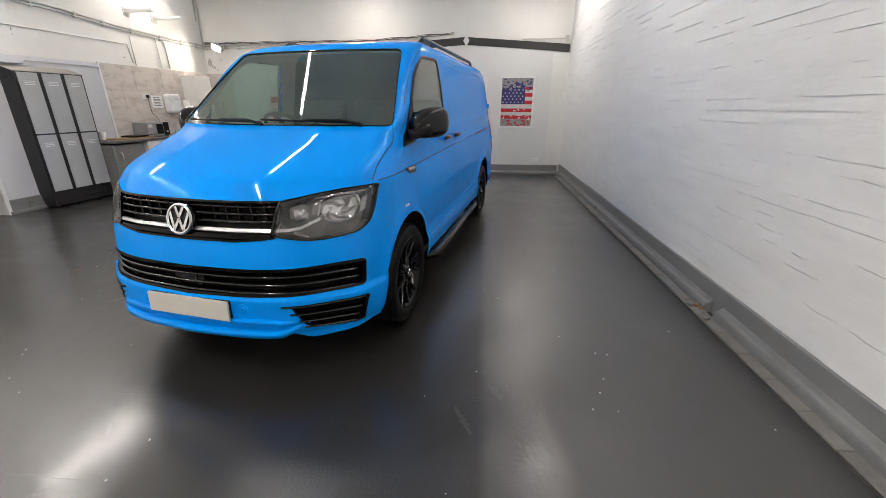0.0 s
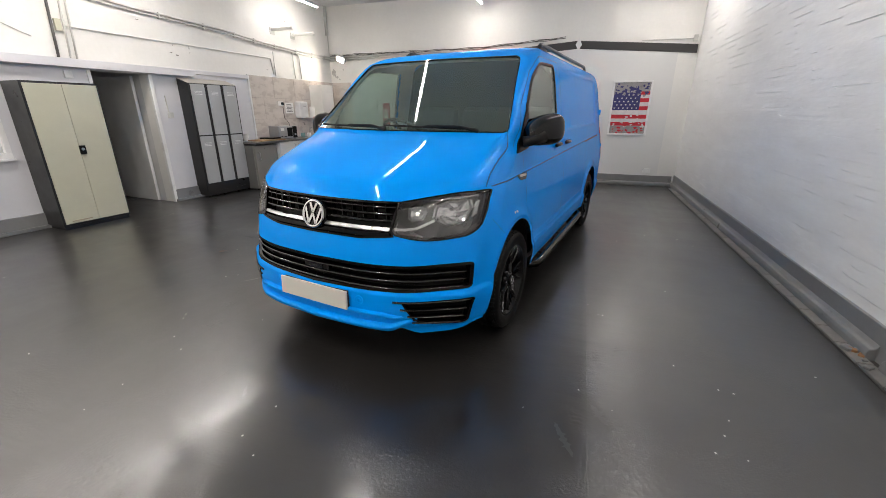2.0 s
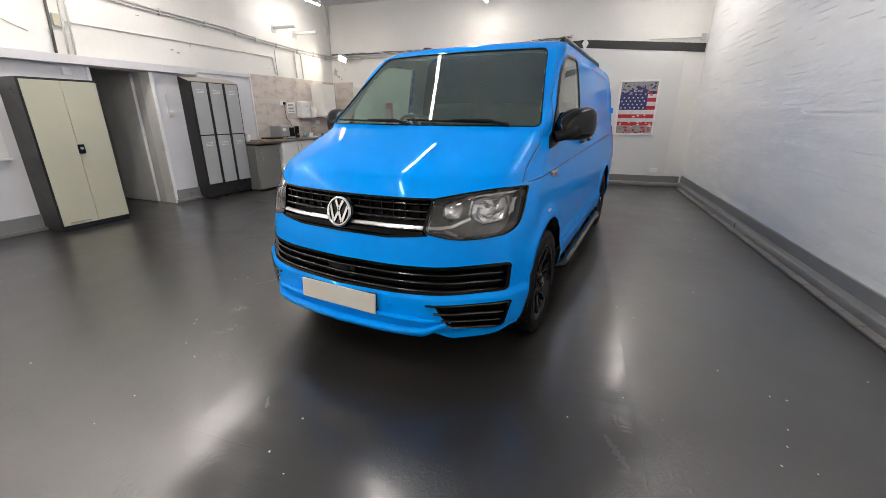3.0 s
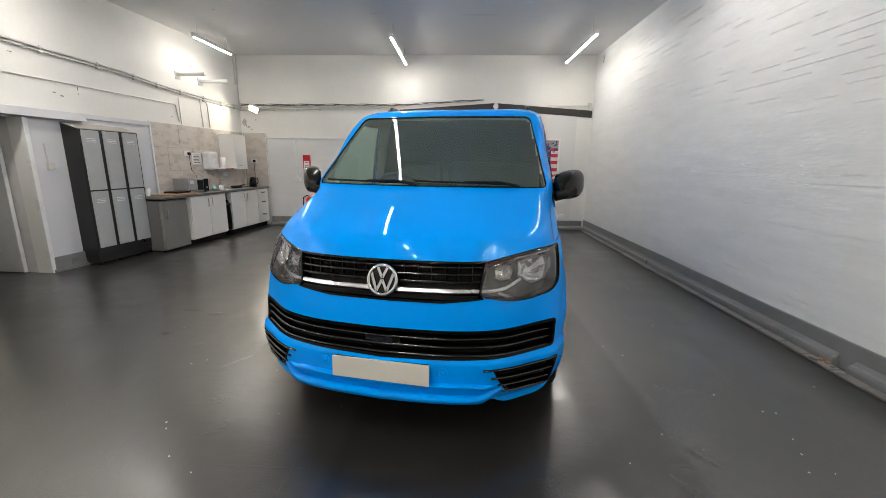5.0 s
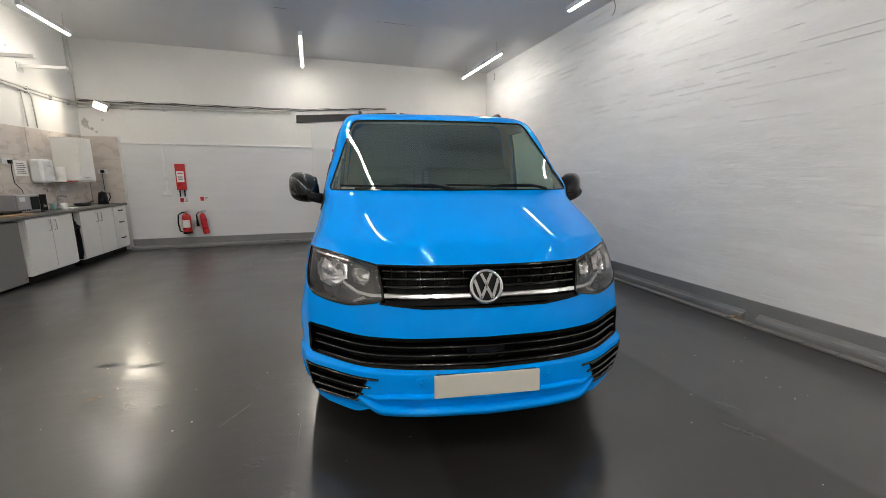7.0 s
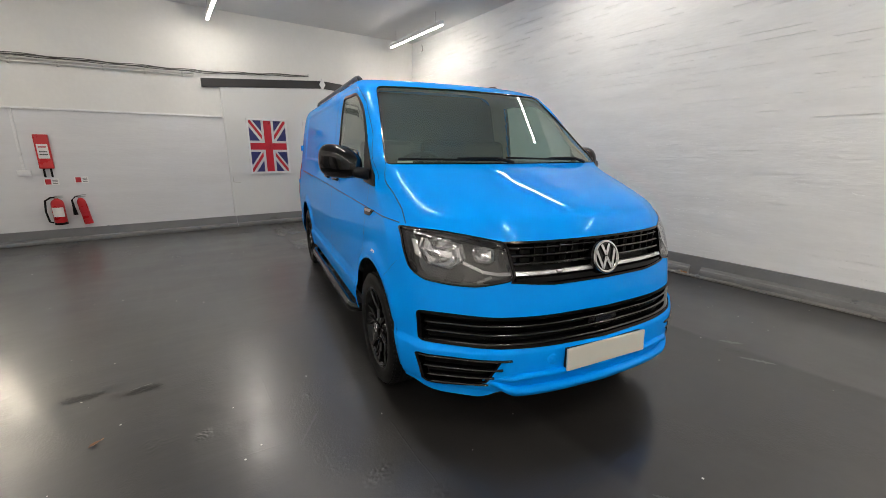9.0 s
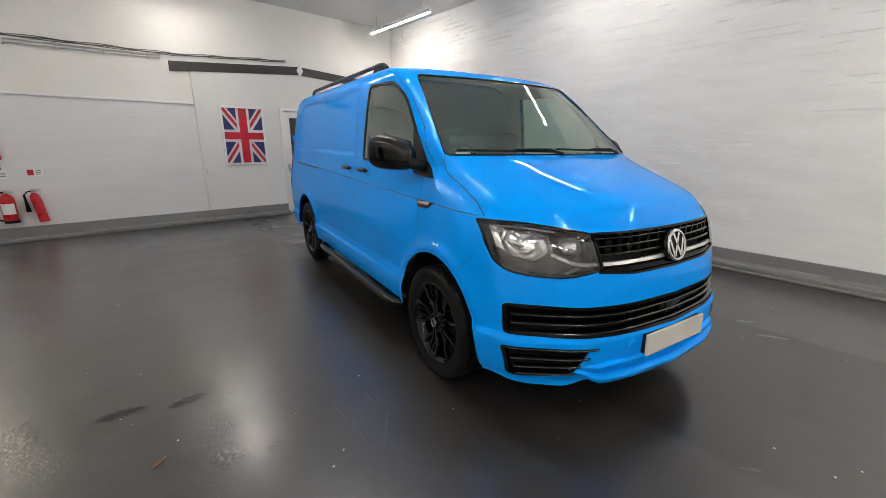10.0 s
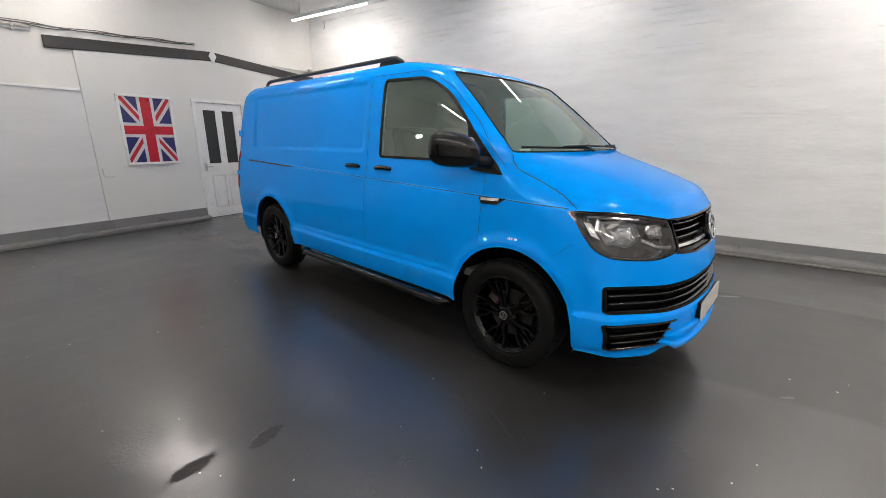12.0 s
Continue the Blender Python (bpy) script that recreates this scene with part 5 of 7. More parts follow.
sheet_piece("red_cross", stripe((-w / 2, h / 2), (w / 2, h / 2), 0.062), POSTER_RED, uk, 0.005, w, h, f)

us, w, h, f = poster("framed_poster", 1.75, 2.475, 0.99, 2.03, "white framed poster of a splattered stars and stripes flag")
sheet_piece("print", [(-w / 2, 0), (w / 2, 0), (w / 2, h), (-w / 2, h)], POSTER_GREY, us, 0.0, w, h, f)
for k, (z0, z1, x0) in enumerate(((0.74, 0.80, 0.12), (0.60, 0.675, 0.12), (0.45, 0.525, 0.12), (0.29, 0.365, -w / 2), (0.155, 0.225, -w / 2))):
    sheet_piece("red_stripe", [(x0, z0), (w / 2, z0), (w / 2, z1), (x0, z1)], POSTER_RED, us, 0.0012, w, h, f)
for z0, z1, x0 in ((0.675, 0.74, 0.12), (0.525, 0.60, 0.12), (0.365, 0.45, -w / 2), (0.225, 0.29, -w / 2)):
    sheet_piece("white_stripe", [(x0, z0), (w / 2, z0), (w / 2, z1), (x0, z1)], POSTER_WHITE, us, 0.0012, w, h, f)
sheet_piece("canton", [(-w / 2, 0.45), (0.17, 0.45), (0.17, 0.80), (0.10, 0.86), (-0.06, 0.87), (-0.14, 0.80), (-w / 2, 0.74)], POSTER_BLUE, us, 0.0022, w, h, f, "dark blue star field")
bm = bmesh.new()
for row in range(6):
    for col in range(6):
        cx, cz = -0.29 + col * 0.082 + (0.041 if row % 2 else 0), 0.49 + row * 0.062
        if cx > 0.16 or (row == 5 and not -0.12 < cx < 0.1) or (row == 4 and cx < -0.2):
            continue
        pts = [(cx + (0.021 if k % 2 == 0 else 0.009) * math.sin(math.pi * k / 5), cz + (0.021 if k % 2 == 0 else 0.009) * math.cos(math.pi * k / 5)) for k in range(10)]
        vs = [bm.verts.new((x, -0.0122, z + f)) for x, z in pts]
        bm.faces.new(vs)
bmesh.ops.recalc_face_normals(bm, faces=bm.faces)
part("stars", bm, POSTER_WHITE, us, "white printed stars")
rng = random.Random(9)
for mat_, n, zone in ((POSTER_BLUE, 46, (0.74, 0.95)), (POSTER_RED, 24, (0.0, 0.16)), (POSTER_WHITE, 26, (0.12, 0.36)), (POSTER_GREY, 20, (0.72, 0.86))):
    for k in range(n):
        bm = bmesh.new()
        cx, cz = rng.uniform(-w / 2 + 0.03, w / 2 - 0.03), rng.uniform(*zone)
        r = rng.uniform(0.008, 0.024)
        st = rng.uniform(0.8, 2.2)
        pts = []
        for a in range(9):
            q = r * rng.uniform(0.6, 1.2)
            px, pz = cx + q * st * math.cos(a * math.tau / 9), cz + q * math.sin(a * math.tau / 9)
            pts.append(bm.verts.new((min(max(px, -w / 2), w / 2), -0.0126 - 0.0004 * k / n, min(max(pz, 0), h) + f)))
        bm.faces.new(pts)
        bmesh.ops.recalc_face_normals(bm, faces=bm.faces)
        part("splatter", bm, mat_, us)

# fire point
RED = material("red_gloss_paint", (0.55, 0.015, 0.02), 0.3, vary=0.06, bump=0.03)
PAPER = material("printed_white_card", (0.84, 0.83, 0.81), 0.6, vary=0.04, bump=0)
INK = material("dark_print", (0.10, 0.10, 0.10), 0.6, bump=0)
blanket = thing("fire_blanket_box", pose(-3.305, N - 0.008, 1.13), "red fire blanket box with black pull straps", "fire blanket")
part("case", slab(-0.083, 0.083, -0.05, 0, 0, 0.5, 0.008), RED, blanket)
part("label", slab(-0.062, 0.062, -0.0525, -0.05, 0.15, 0.36), PAPER, blanket, "pale instruction label")
for z in (0.20, 0.24, 0.31):
    part("label_line", slab(-0.045, 0.045, -0.0535, -0.0525, z, z + 0.018), POSTER_RED if z > 0.3 else INK, blanket)
for x in (-0.04, 0.04):
    part("strap", slab(x - 0.012, x + 0.012, -0.03, -0.02, -0.13, 0.01), BLACK_PLASTIC, blanket)
for x, z in ((-3.295, 0.93), (-2.945, 0.95)):
    sign = thing("sign", pose(x, N - 0.008, z), "small white sign with red symbol panel", "sign", "fire signs")
    part("card", slab(-0.085, 0.085, -0.004, 0, -0.05, 0.05), PAPER, sign)
    part("symbol", slab(-0.07, -0.005, -0.0055, -0.004, -0.04, 0.04), POSTER_RED, sign, "red symbol panel")
    for k in range(3):
        part("print_line", slab(0.015, 0.07, -0.0055, -0.004, -0.03 + 0.024 * k, -0.02 + 0.024 * k), INK, sign)


def extinguisher(x, z, r, hgt, tilt, horn):
    e = thing("fire_extinguisher", pose(x, N - 0.008 - r - 0.02, z, 0, tilt, 0), "red fire extinguisher hung on the wall" + (" with black horn" if horn else " with black hose"), "fire extinguisher", "fire extinguishers")
    prof = [(0, 0), (r * 0.9, 0), (r, 0.015), (r, hgt * 0.80), (r * 0.9, hgt * 0.88), (r * 0.55, hgt * 0.95), (r * 0.3, hgt * 0.98), (r * 0.3, hgt)]
    part("cylinder", lathe(bmesh.new(), prof, 24), RED, e, smooth=True)
    part("base_ring", lathe(bmesh.new(), [(0, -0.004), (r * 1.02, -0.004), (r * 1.03, 0.03), (r, 0.03)], 24), BLACK_PLASTIC if not horn else RED, e)
    part("valve", lathe(bmesh.new(), [(0, hgt - 0.01), (0.02, hgt - 0.01), (0.02, hgt + 0.03), (0.0, hgt + 0.035)], 12), STEEL, e)
    part("lever", boxed(-0.012, 0.012, -0.11, 0.03, hgt + 0.03, hgt + 0.04, 0.003, pose(0, 0, 0, 0, 0, 55)), STEEL, e)
    part("carry_handle", boxed(-0.012, 0.012, -0.10, 0.03, hgt + 0.005, hgt + 0.014, 0.003, pose(0, 0, 0, 0, 0, 55)), STEEL, e)
    bm = bmesh.new()
    prev = None
    for k in range(9):
        a = math.radians(-90 - 55 + 110 * k / 8)
        row = [bm.verts.new((1.012 * r * math.cos(a), 1.012 * r * math.sin(a), z_)) for z_ in (hgt * 0.30, hgt * 0.66)]
        if prev:
            bm.faces.new((prev[0], row[0], row[1], prev[1]))
        prev = row
    part("label", bm, PAPER if not horn else POSTER_RED, e, "printed instruction label")
    if horn:
        part("horn", lathe(bmesh.new(), [(0.012, 0.10), (0.016, 0.0), (0.03, -0.14), (0.027, -0.14)], 14, pose(-r - 0.05, -0.01, hgt * 0.72, 0, 4, 0)), BLACK_PLASTIC, e, smooth=True)
        part("neck", tube(bmesh.new(), [(0, 0, hgt + 0.015), (-0.05, -0.01, hgt + 0.02), (-r - 0.05, -0.01, hgt * 0.72 + 0.09)], 0.008, 8), BLACK_PLASTIC, e, smooth=True)
    else:
        pts = [(0, 0, hgt + 0.012), (-0.06, -0.01, hgt + 0.015), (-r - 0.05, -0.02, hgt * 0.92), (-r - 0.065, -0.02, hgt * 0.5), (-r - 0.045, -0.02, hgt * 0.12), (-r - 0.005, -0.01, 0.03)]
        part("hose", tube(bmesh.new(), pts, 0.013, 8), BLACK_PLASTIC, e, smooth=True)
    part("wall_bracket", slab(-0.02, 0.02, r - 0.01, r + 0.02, hgt * 0.75, hgt * 0.9), STEEL, e)


extinguisher(-3.27, 0.285, 0.078, 0.40, 0, False)
extinguisher(-2.95, 0.265, 0.056, 0.42, -7, True)

# trunking, socket, cables, pipes on the end wall
tr = thing("cable_trunking", pose(-3.565, N - 0.008, 1.10), "white plastic cable trunking with socket box below", "trunking")
part("duct", slab(-0.016, 0.016, -0.02, 0, 0.0, 0.89, 0.002), WHITE_GLOSS, tr)
part("socket_box", slab(-0.075, 0.075, -0.04, 0, -0.075, 0.012, 0.006), WHITE_GLOSS, tr)
sock = thing("wall_socket", pose(2.6, N - 0.03, 0.295), "small white double socket above the skirting", "socket")
part("box", slab(-0.072, 0.072, -0.035, 0, -0.04, 0.04, 0.006), WHITE_GLOSS, sock)
part("switch", slab(-0.02, 0.02, -0.04, -0.035, -0.01, 0.02, 0.002), WHITE_GLOSS, sock)
CABLE = material("dark_grey_cable", (0.10, 0.095, 0.09), 0.6)
for z0, z1, r, mat_, lab in ((2.66, 2.70, 0.014, GALV, "painted steel conduit along the wall"), (2.60, 2.655, 0.010, GALV, "thin painted pipe along the wall")):
    pipe = thing("wall_pipe", pose(0, N, 0), lab, "pipe", "wall pipes")
    part("run", tube(bmesh.new(), [(-4.77, -0.03, z0), (-3.0, -0.03, z0 + (z1 - z0) * 0.6), (-1.22, -0.03, z1)], r, 8), mat_, pipe, smooth=True)
    for k in range(7):
        x = -4.5 + 0.52 * k
        part("clip", slab(x - 0.012, x + 0.012, -0.045, 0, z0 + (z1 - z0) * (k / 7) - 0.018, z0 + (z1 - z0) * (k / 7) + 0.018, 0.003), GALV, pipe)
for dz, r, ph in ((0.03, 0.008, 0.0), (0.045, 0.006, 1.4), (0.018, 0.006, 2.7)):
    pts = [(-4.75 + 0.1 * k, N - 0.035, 2.685 + dz + 0.02 * (k / 45) + 0.008 * math.sin(0.9 * k + ph) + (0.0 if k < 37 else 0.006 * (k - 37))) for k in range(56)]
    cab = thing("cable", pose(0, 0, 0), "dark sagging cable run along the wall pipes", "cable", "wall cables")
    part("run", tube(bmesh.new(), pts, r, 6), CABLE, cab, smooth=True)
junction = thing("junction_box", pose(3.06, N - 0.0, 2.70), "small old grey junction box on the wall", "junction box")
part("box", slab(-0.035, 0.035, -0.06, 0, -0.02, 0.09, 0.006), GALV, junction)
part("conduit", tube(bmesh.new(), [(-0.9, -0.03, 0.03), (-0.035, -0.03, 0.03)], 0.010, 8), GALV, junction)
hook = thing("wall_hook", pose(-0.78, N - 0.03, 0.82), "thin bent wire end on the boarding", "wire")
part("wire", tube(bmesh.new(), [(-0.02, -0.004, 0.12), (-0.015, -0.012, 0.02), (0.03, -0.02, 0.0), (0.10, -0.012, 0.005)], 0.006, 6), GALV, hook, smooth=True)

FLOOD = 230.0                                # glow of the corner floodlight


def holed_bezel(hx, hy, wd, z0, z1):
    """A rectangular frame, hx and hy half its size, wd wide."""
    bm = bmesh.new()
    for x0, x1, y0, y1 in ((-hx, hx, hy - wd, hy), (-hx, hx, -hy, -hy + wd), (-hx, -hx + wd, -hy + wd, hy - wd), (hx - wd, hx, -hy + wd, hy - wd)):
        box(bm, x0, x1, y0, y1, z0, z1, 0.002)
    return bm


# floodlight in the corner
fl = thing("floodlight", Matrix.Translation((-4.36, N - 0.16, 2.63)) @ Vector((0.02, 0.93, 0.36)).to_track_quat("Z", "Y").to_matrix().to_4x4() @ pose(0, 0, 0, 0, 0, 25), "lit wall floodlight with grey metal housing", "floodlight")
part("housing", boxed(-0.10, 0.10, -0.062, 0.062, -0.03, 0.045, 0.010), GALV, fl)
part("bezel", holed_bezel(0.100, 0.062, 0.010, -0.085, -0.028), STEEL, fl)
part("lens", boxed(-0.088, 0.088, -0.050, 0.050, -0.034, -0.029), glow("lit_flood_lens", (1.0, 0.90, 0.72), FLOOD), fl, "lit glass")
for x in (-0.075, -0.045, -0.015, 0.015, 0.045, 0.075):
    part("cooling_fin", boxed(x - 0.003, x + 0.003, -0.05, 0.05, 0.045, 0.068, 0.001), GALV, fl)
part("bracket", tube(bmesh.new(), [(0.104, 0, 0.0), (0.112, 0, 0.03), (0.09, 0, 0.10), (0.0, 0, 0.125), (-0.09, 0, 0.10), (-0.112, 0, 0.03), (-0.104, 0, 0.0)], 0.007, 8), GALV, fl, smooth=True)

# ---- room: long wall with the kitchen, lockers and passage ----
def on_left(name, y, label, category, group="", out=0.0, z=0.0):
    return thing(name, LEFT @ pose(out, y, z), label, category, group)


TILE = material("marbled_beige_wall_panel", (0.63, 0.57, 0.52), 0.3, vary=0.16, scale=4.5, fine=25, bump=0.02, stretch=(1, 1, 1.8), tint=(0.49, 0.44, 0.40))
JOINT = material("tile_joint", (0.40, 0.36, 0.33), 0.7)
tw = structure("wall_tiles_1", boxed(0.0, 0.006, -2.56, -0.004, 0.88, 2.11), JOINT, "marbled beige wall tiles over the worktop", "tiles", LEFT)
k = 0
for row in range(3):
    z0, z1 = 0.88 + row * 0.41, 0.88 + (row + 1) * 0.41
    y = -2.56 if row % 2 == 0 else -2.26
    edges = [-2.56] + [y + 0.6 * i for i in range(6) if -2.55 < y + 0.6 * i < -0.05] + [-0.012]
    for a, b in zip(edges, edges[1:]):
        part("tile", boxed(0.006, 0.014, a + 0.002, b - 0.002, z0 + 0.002, z1 - 0.002, 0.0015), TILE, tw)
tn = structure("wall_tiles_2", boxed(-4.78, -4.25, N - 0.006, N, 0.88, 2.11), JOINT, "marbled beige wall tiles in the corner", "tiles")
for row in range(3):
    part("tile", boxed(-4.76, -4.252, N - 0.014, N - 0.006, 0.882 + row * 0.41, 1.288 + row * 0.41, 0.0015), TILE, tn)
structure("trim_4", boxed(-4.25, -4.225, N - 0.02, N, 0.88, 2.115, 0.003), WHITE_GLOSS, "white tile edge strip", "trim")
structure("trim_5", boxed(0.0, 0.02, -2.60, -2.565, 0.88, 2.12, 0.003), WHITE_GLOSS, "white tile edge strip", "trim", LEFT)
structure("wall_panel_3", boxed(0.0, 0.006, -4.06, -2.605, 0.20, 2.03), LILAC, "pale lilac painted lower wall", "wall panel", LEFT)
structure("wall_panel_4", boxed(0.0, 0.008, -4.44, -4.06, 0.20, 1.98), LILAC, "pale lilac painted pier", "wall panel", LEFT)
structure("wall_panel_5", holed(bmesh.new(), -9.0, -5.28, 0.2, 1.98, [(-7.6, -6.29, 0.92, 1.75)], 0.0, 0.006, lambda u, v, t: (t, u, v)), LILAC, "pale lilac painted lower wall", "wall panel", LEFT)
structure("beam_1", boxed(0.0, 0.10, -9.0, -3.74, 1.985, 2.09, 0.004), LILAC, "pale painted steel beam over the openings", "beam", LEFT)
structure("trim_6", boxed(0.0, 0.03, -3.74, -2.6, 2.035, 2.10, 0.003), LILAC, "pale painted ledge over the lockers", "trim", LEFT)
structure("baseboard_4", boxed(0.0, 0.035, -4.44, -3.9, 0.0, 0.20, 0.004), SKIRT, "dark grey painted skirting", "skirting", LEFT)
structure("baseboard_5", boxed(0.0, 0.035, -9.0, -5.28, 0.0, 0.20, 0.004), SKIRT, "dark grey painted skirting", "skirting", LEFT)
structure("kerb_4", boxed(0.035, 0.06, -9.0, -5.28, 0.0, 0.045, 0.006), KERB_PAINT, "low grey painted kerb", "kerb", LEFT)
structure("kerb_5", boxed(0.035, 0.06, -4.47, -3.9, 0.0, 0.045, 0.006), KERB_PAINT, "low grey painted kerb", "kerb", LEFT)
# passage
structure("door_frame_1", boxed(-0.02, 0.03, -4.485, -4.43, 0.0, 1.98, 0.004), WHITE_GLOSS, "white painted door post", "door frame", LEFT)
structure("door_frame_2", boxed(-0.02, 0.02, -5.28, -5.235, 0.0, 1.98, 0.004), WHITE_GLOSS, "white painted door post", "door frame", LEFT)
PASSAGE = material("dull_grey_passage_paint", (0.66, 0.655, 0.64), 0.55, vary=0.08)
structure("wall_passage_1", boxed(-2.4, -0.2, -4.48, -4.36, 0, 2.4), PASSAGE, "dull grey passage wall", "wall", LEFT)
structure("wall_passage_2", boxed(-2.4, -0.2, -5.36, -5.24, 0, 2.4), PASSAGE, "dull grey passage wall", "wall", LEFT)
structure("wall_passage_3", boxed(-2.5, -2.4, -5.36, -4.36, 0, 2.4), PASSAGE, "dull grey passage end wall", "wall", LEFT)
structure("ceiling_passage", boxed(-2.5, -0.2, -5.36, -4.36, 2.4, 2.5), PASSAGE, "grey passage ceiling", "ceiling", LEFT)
pd = on_left("passage_door", -4.52, "flat grey door standing open along the passage", "door", out=-0.34)
part("leaf", boxed(-0.80, 0.0, -0.02, 0.02, 0.01, 1.96, 0.003), PASSAGE, pd)
part("leaf_edge", boxed(0.0, 0.012, -0.022, 0.022, 0.01, 1.96, 0.002), WHITE_GLOSS, pd, "bright door edge")
# window
wn = on_left("window", -6.945, "white framed frosted window beside the metal cupboard", "window")
for a, b, c, d in ((-0.655, 0.655, 0.90, 0.97), (-0.655, 0.655, 1.70, 1.77), (-0.655, -0.60, 0.97, 1.70), (0.60, 0.655, 0.97, 1.70)):
    part("window_frame", boxed(-0.06, 0.012, a, b, c, d, 0.004), WHITE_GLOSS, wn)
part("window_sill", boxed(-0.02, 0.06, -0.66, 0.66, 0.875, 0.90, 0.004), WHITE_GLOSS, wn)
part("pane", boxed(-0.05, -0.045, -0.6, 0.6, 0.97, 1.70), material("frosted_pale_glass", (0.62, 0.62, 0.62), 0.25), wn)

# metal cupboard
CREAM = material("cream_painted_steel", (0.52, 0.51, 0.40), 0.4, vary=0.04, bump=0.03)
cb = on_left("metal_cupboard", -5.80, "black steel cupboard with cream double doors, closed", "cupboard", out=0.01)
part("carcass", boxed(0.0, 0.40, -0.39, 0.39, 0.04, 1.78, 0.004), BLACK_METAL, cb)
part("plinth", boxed(0.02, 0.385, -0.375, 0.375, 0.0, 0.04), BLACK_METAL, cb)
for a, b in ((-0.368, -0.002), (0.002, 0.368)):
    part("door", boxed(0.40, 0.416, a, b, 0.075, 1.755, 0.003), CREAM, cb)
lock = part("handle", boxed(0.416, 0.432, -0.008, 0.062, 0.92, 1.03, 0.005), BLACK_PLASTIC, cb, "black turning handle")
part("lock_knob", lathe(bmesh.new(), [(0, 0.014), (0.016, 0.012), (0.018, 0.0)], 16, pose(0.432, 0.027, 0.985, 0, 90, 0)), STEEL, lock)
part("floor_strip", boxed(0.416, 0.424, -0.30, -0.08, 0.10, 0.112), material("brown_tape", (0.35, 0.30, 0.22), 0.6), cb, "brown tape along the door foot")
# lockers
LOCKER = material("pale_grey_painted_steel", (0.42, 0.43, 0.44), 0.4, vary=0.05, bump=0.03)
lk = on_left("locker_bank", -3.575, "black steel locker bank with six pale grey doors", "lockers", out=0.008)
bm = bmesh.new()
prof = [(0.0, 0.10), (0.245, 0.10), (0.245, 1.875), (0.0, 1.955)]
prism(bm, prof, 0.92, Matrix.Translation((0, 0.46, 0)) @ pose(0, 0, 0, 90, 0, 0), 0.003)
part("carcass", bm, BLACK_METAL, lk)
part("sloping_top", boxed(0, 0.255, -0.46, 0.46, -0.002, 0.006, 0, Matrix.Translation((0, 0, 1.958)) @ pose(0, 0, 0, 0, 18.1, 0)), material("beige_dusty_top", (0.42, 0.40, 0.36), 0.6), lk, "dusty pale sloping top")
part("plinth", boxed(0.0, 0.235, -0.45, 0.45, 0.03, 0.10), BLACK_METAL, lk)
for x, y in ((0.02, -0.44), (0.2, -0.44), (0.02, 0.42), (0.2, 0.42), (0.2, -0.13), (0.2, 0.17)):
    part("foot", boxed(x, x + 0.03, y, y + 0.03, 0.0, 0.03), BLACK_PLASTIC, lk)
for c in range(3):
    y0 = -0.425 + c * 0.305
    for z0, z1 in ((0.245, 1.04), (1.06, 1.865)):
        d = part("door", boxed(0.245, 0.262, y0, y0 + 0.245, z0, z1, 0.003), LOCKER, lk)
        for i in range(3):
            part("vent", boxed(0.262, 0.2655, y0 + 0.055, y0 + 0.185, z1 - 0.115 - 0.022 * i, z1 - 0.108 - 0.022 * i), WHITE_GLOSS, d, "pressed vent slot")
        part("lock", lathe(bmesh.new(), [(0, 0.008), (0.009, 0.007), (0.010, 0.0)], 12, pose(0.262, y0 + 0.215 - 0.19, (z0 + z1) / 2 + 0.05, 0, 90, 0)), STEEL, d)

# fridge and units
GREYMET = material("dark_silver_appliance_paint", (0.17, 0.17, 0.165), 0.35, 0.3, vary=0.05, bump=0.02)
GREYDOOR = material("silver_grey_appliance_door", (0.26, 0.255, 0.24), 0.35, 0.3, vary=0.04, bump=0.02)
fr = on_left("fridge", -2.86, "small silver grey under-counter fridge", "fridge", out=0.03)
part("body", boxed(0.0, 0.43, -0.275, 0.275, 0.02, 0.835, 0.006), GREYMET, fr)
dr = part("door", boxed(0.432, 0.485, -0.275, 0.275, 0.03, 0.83, 0.01), GREYDOOR, fr)
part("handle", tube(bmesh.new(), [(0.485, -0.20, 0.56), (0.525, -0.20, 0.565), (0.525, -0.20, 0.70), (0.485, -0.20, 0.705)], 0.008, 8), STEEL, dr, smooth=True)
for y in (-0.24, 0.24):
    part("foot", lathe(bmesh.new(), [(0, 0), (0.018, 0), (0.018, 0.025), (0, 0.025)], 10, pose(0.40, y, 0)), BLACK_PLASTIC, fr)
UNIT = material("white_melamine", (0.80, 0.79, 0.76), 0.35, vary=0.03, bump=0.02)


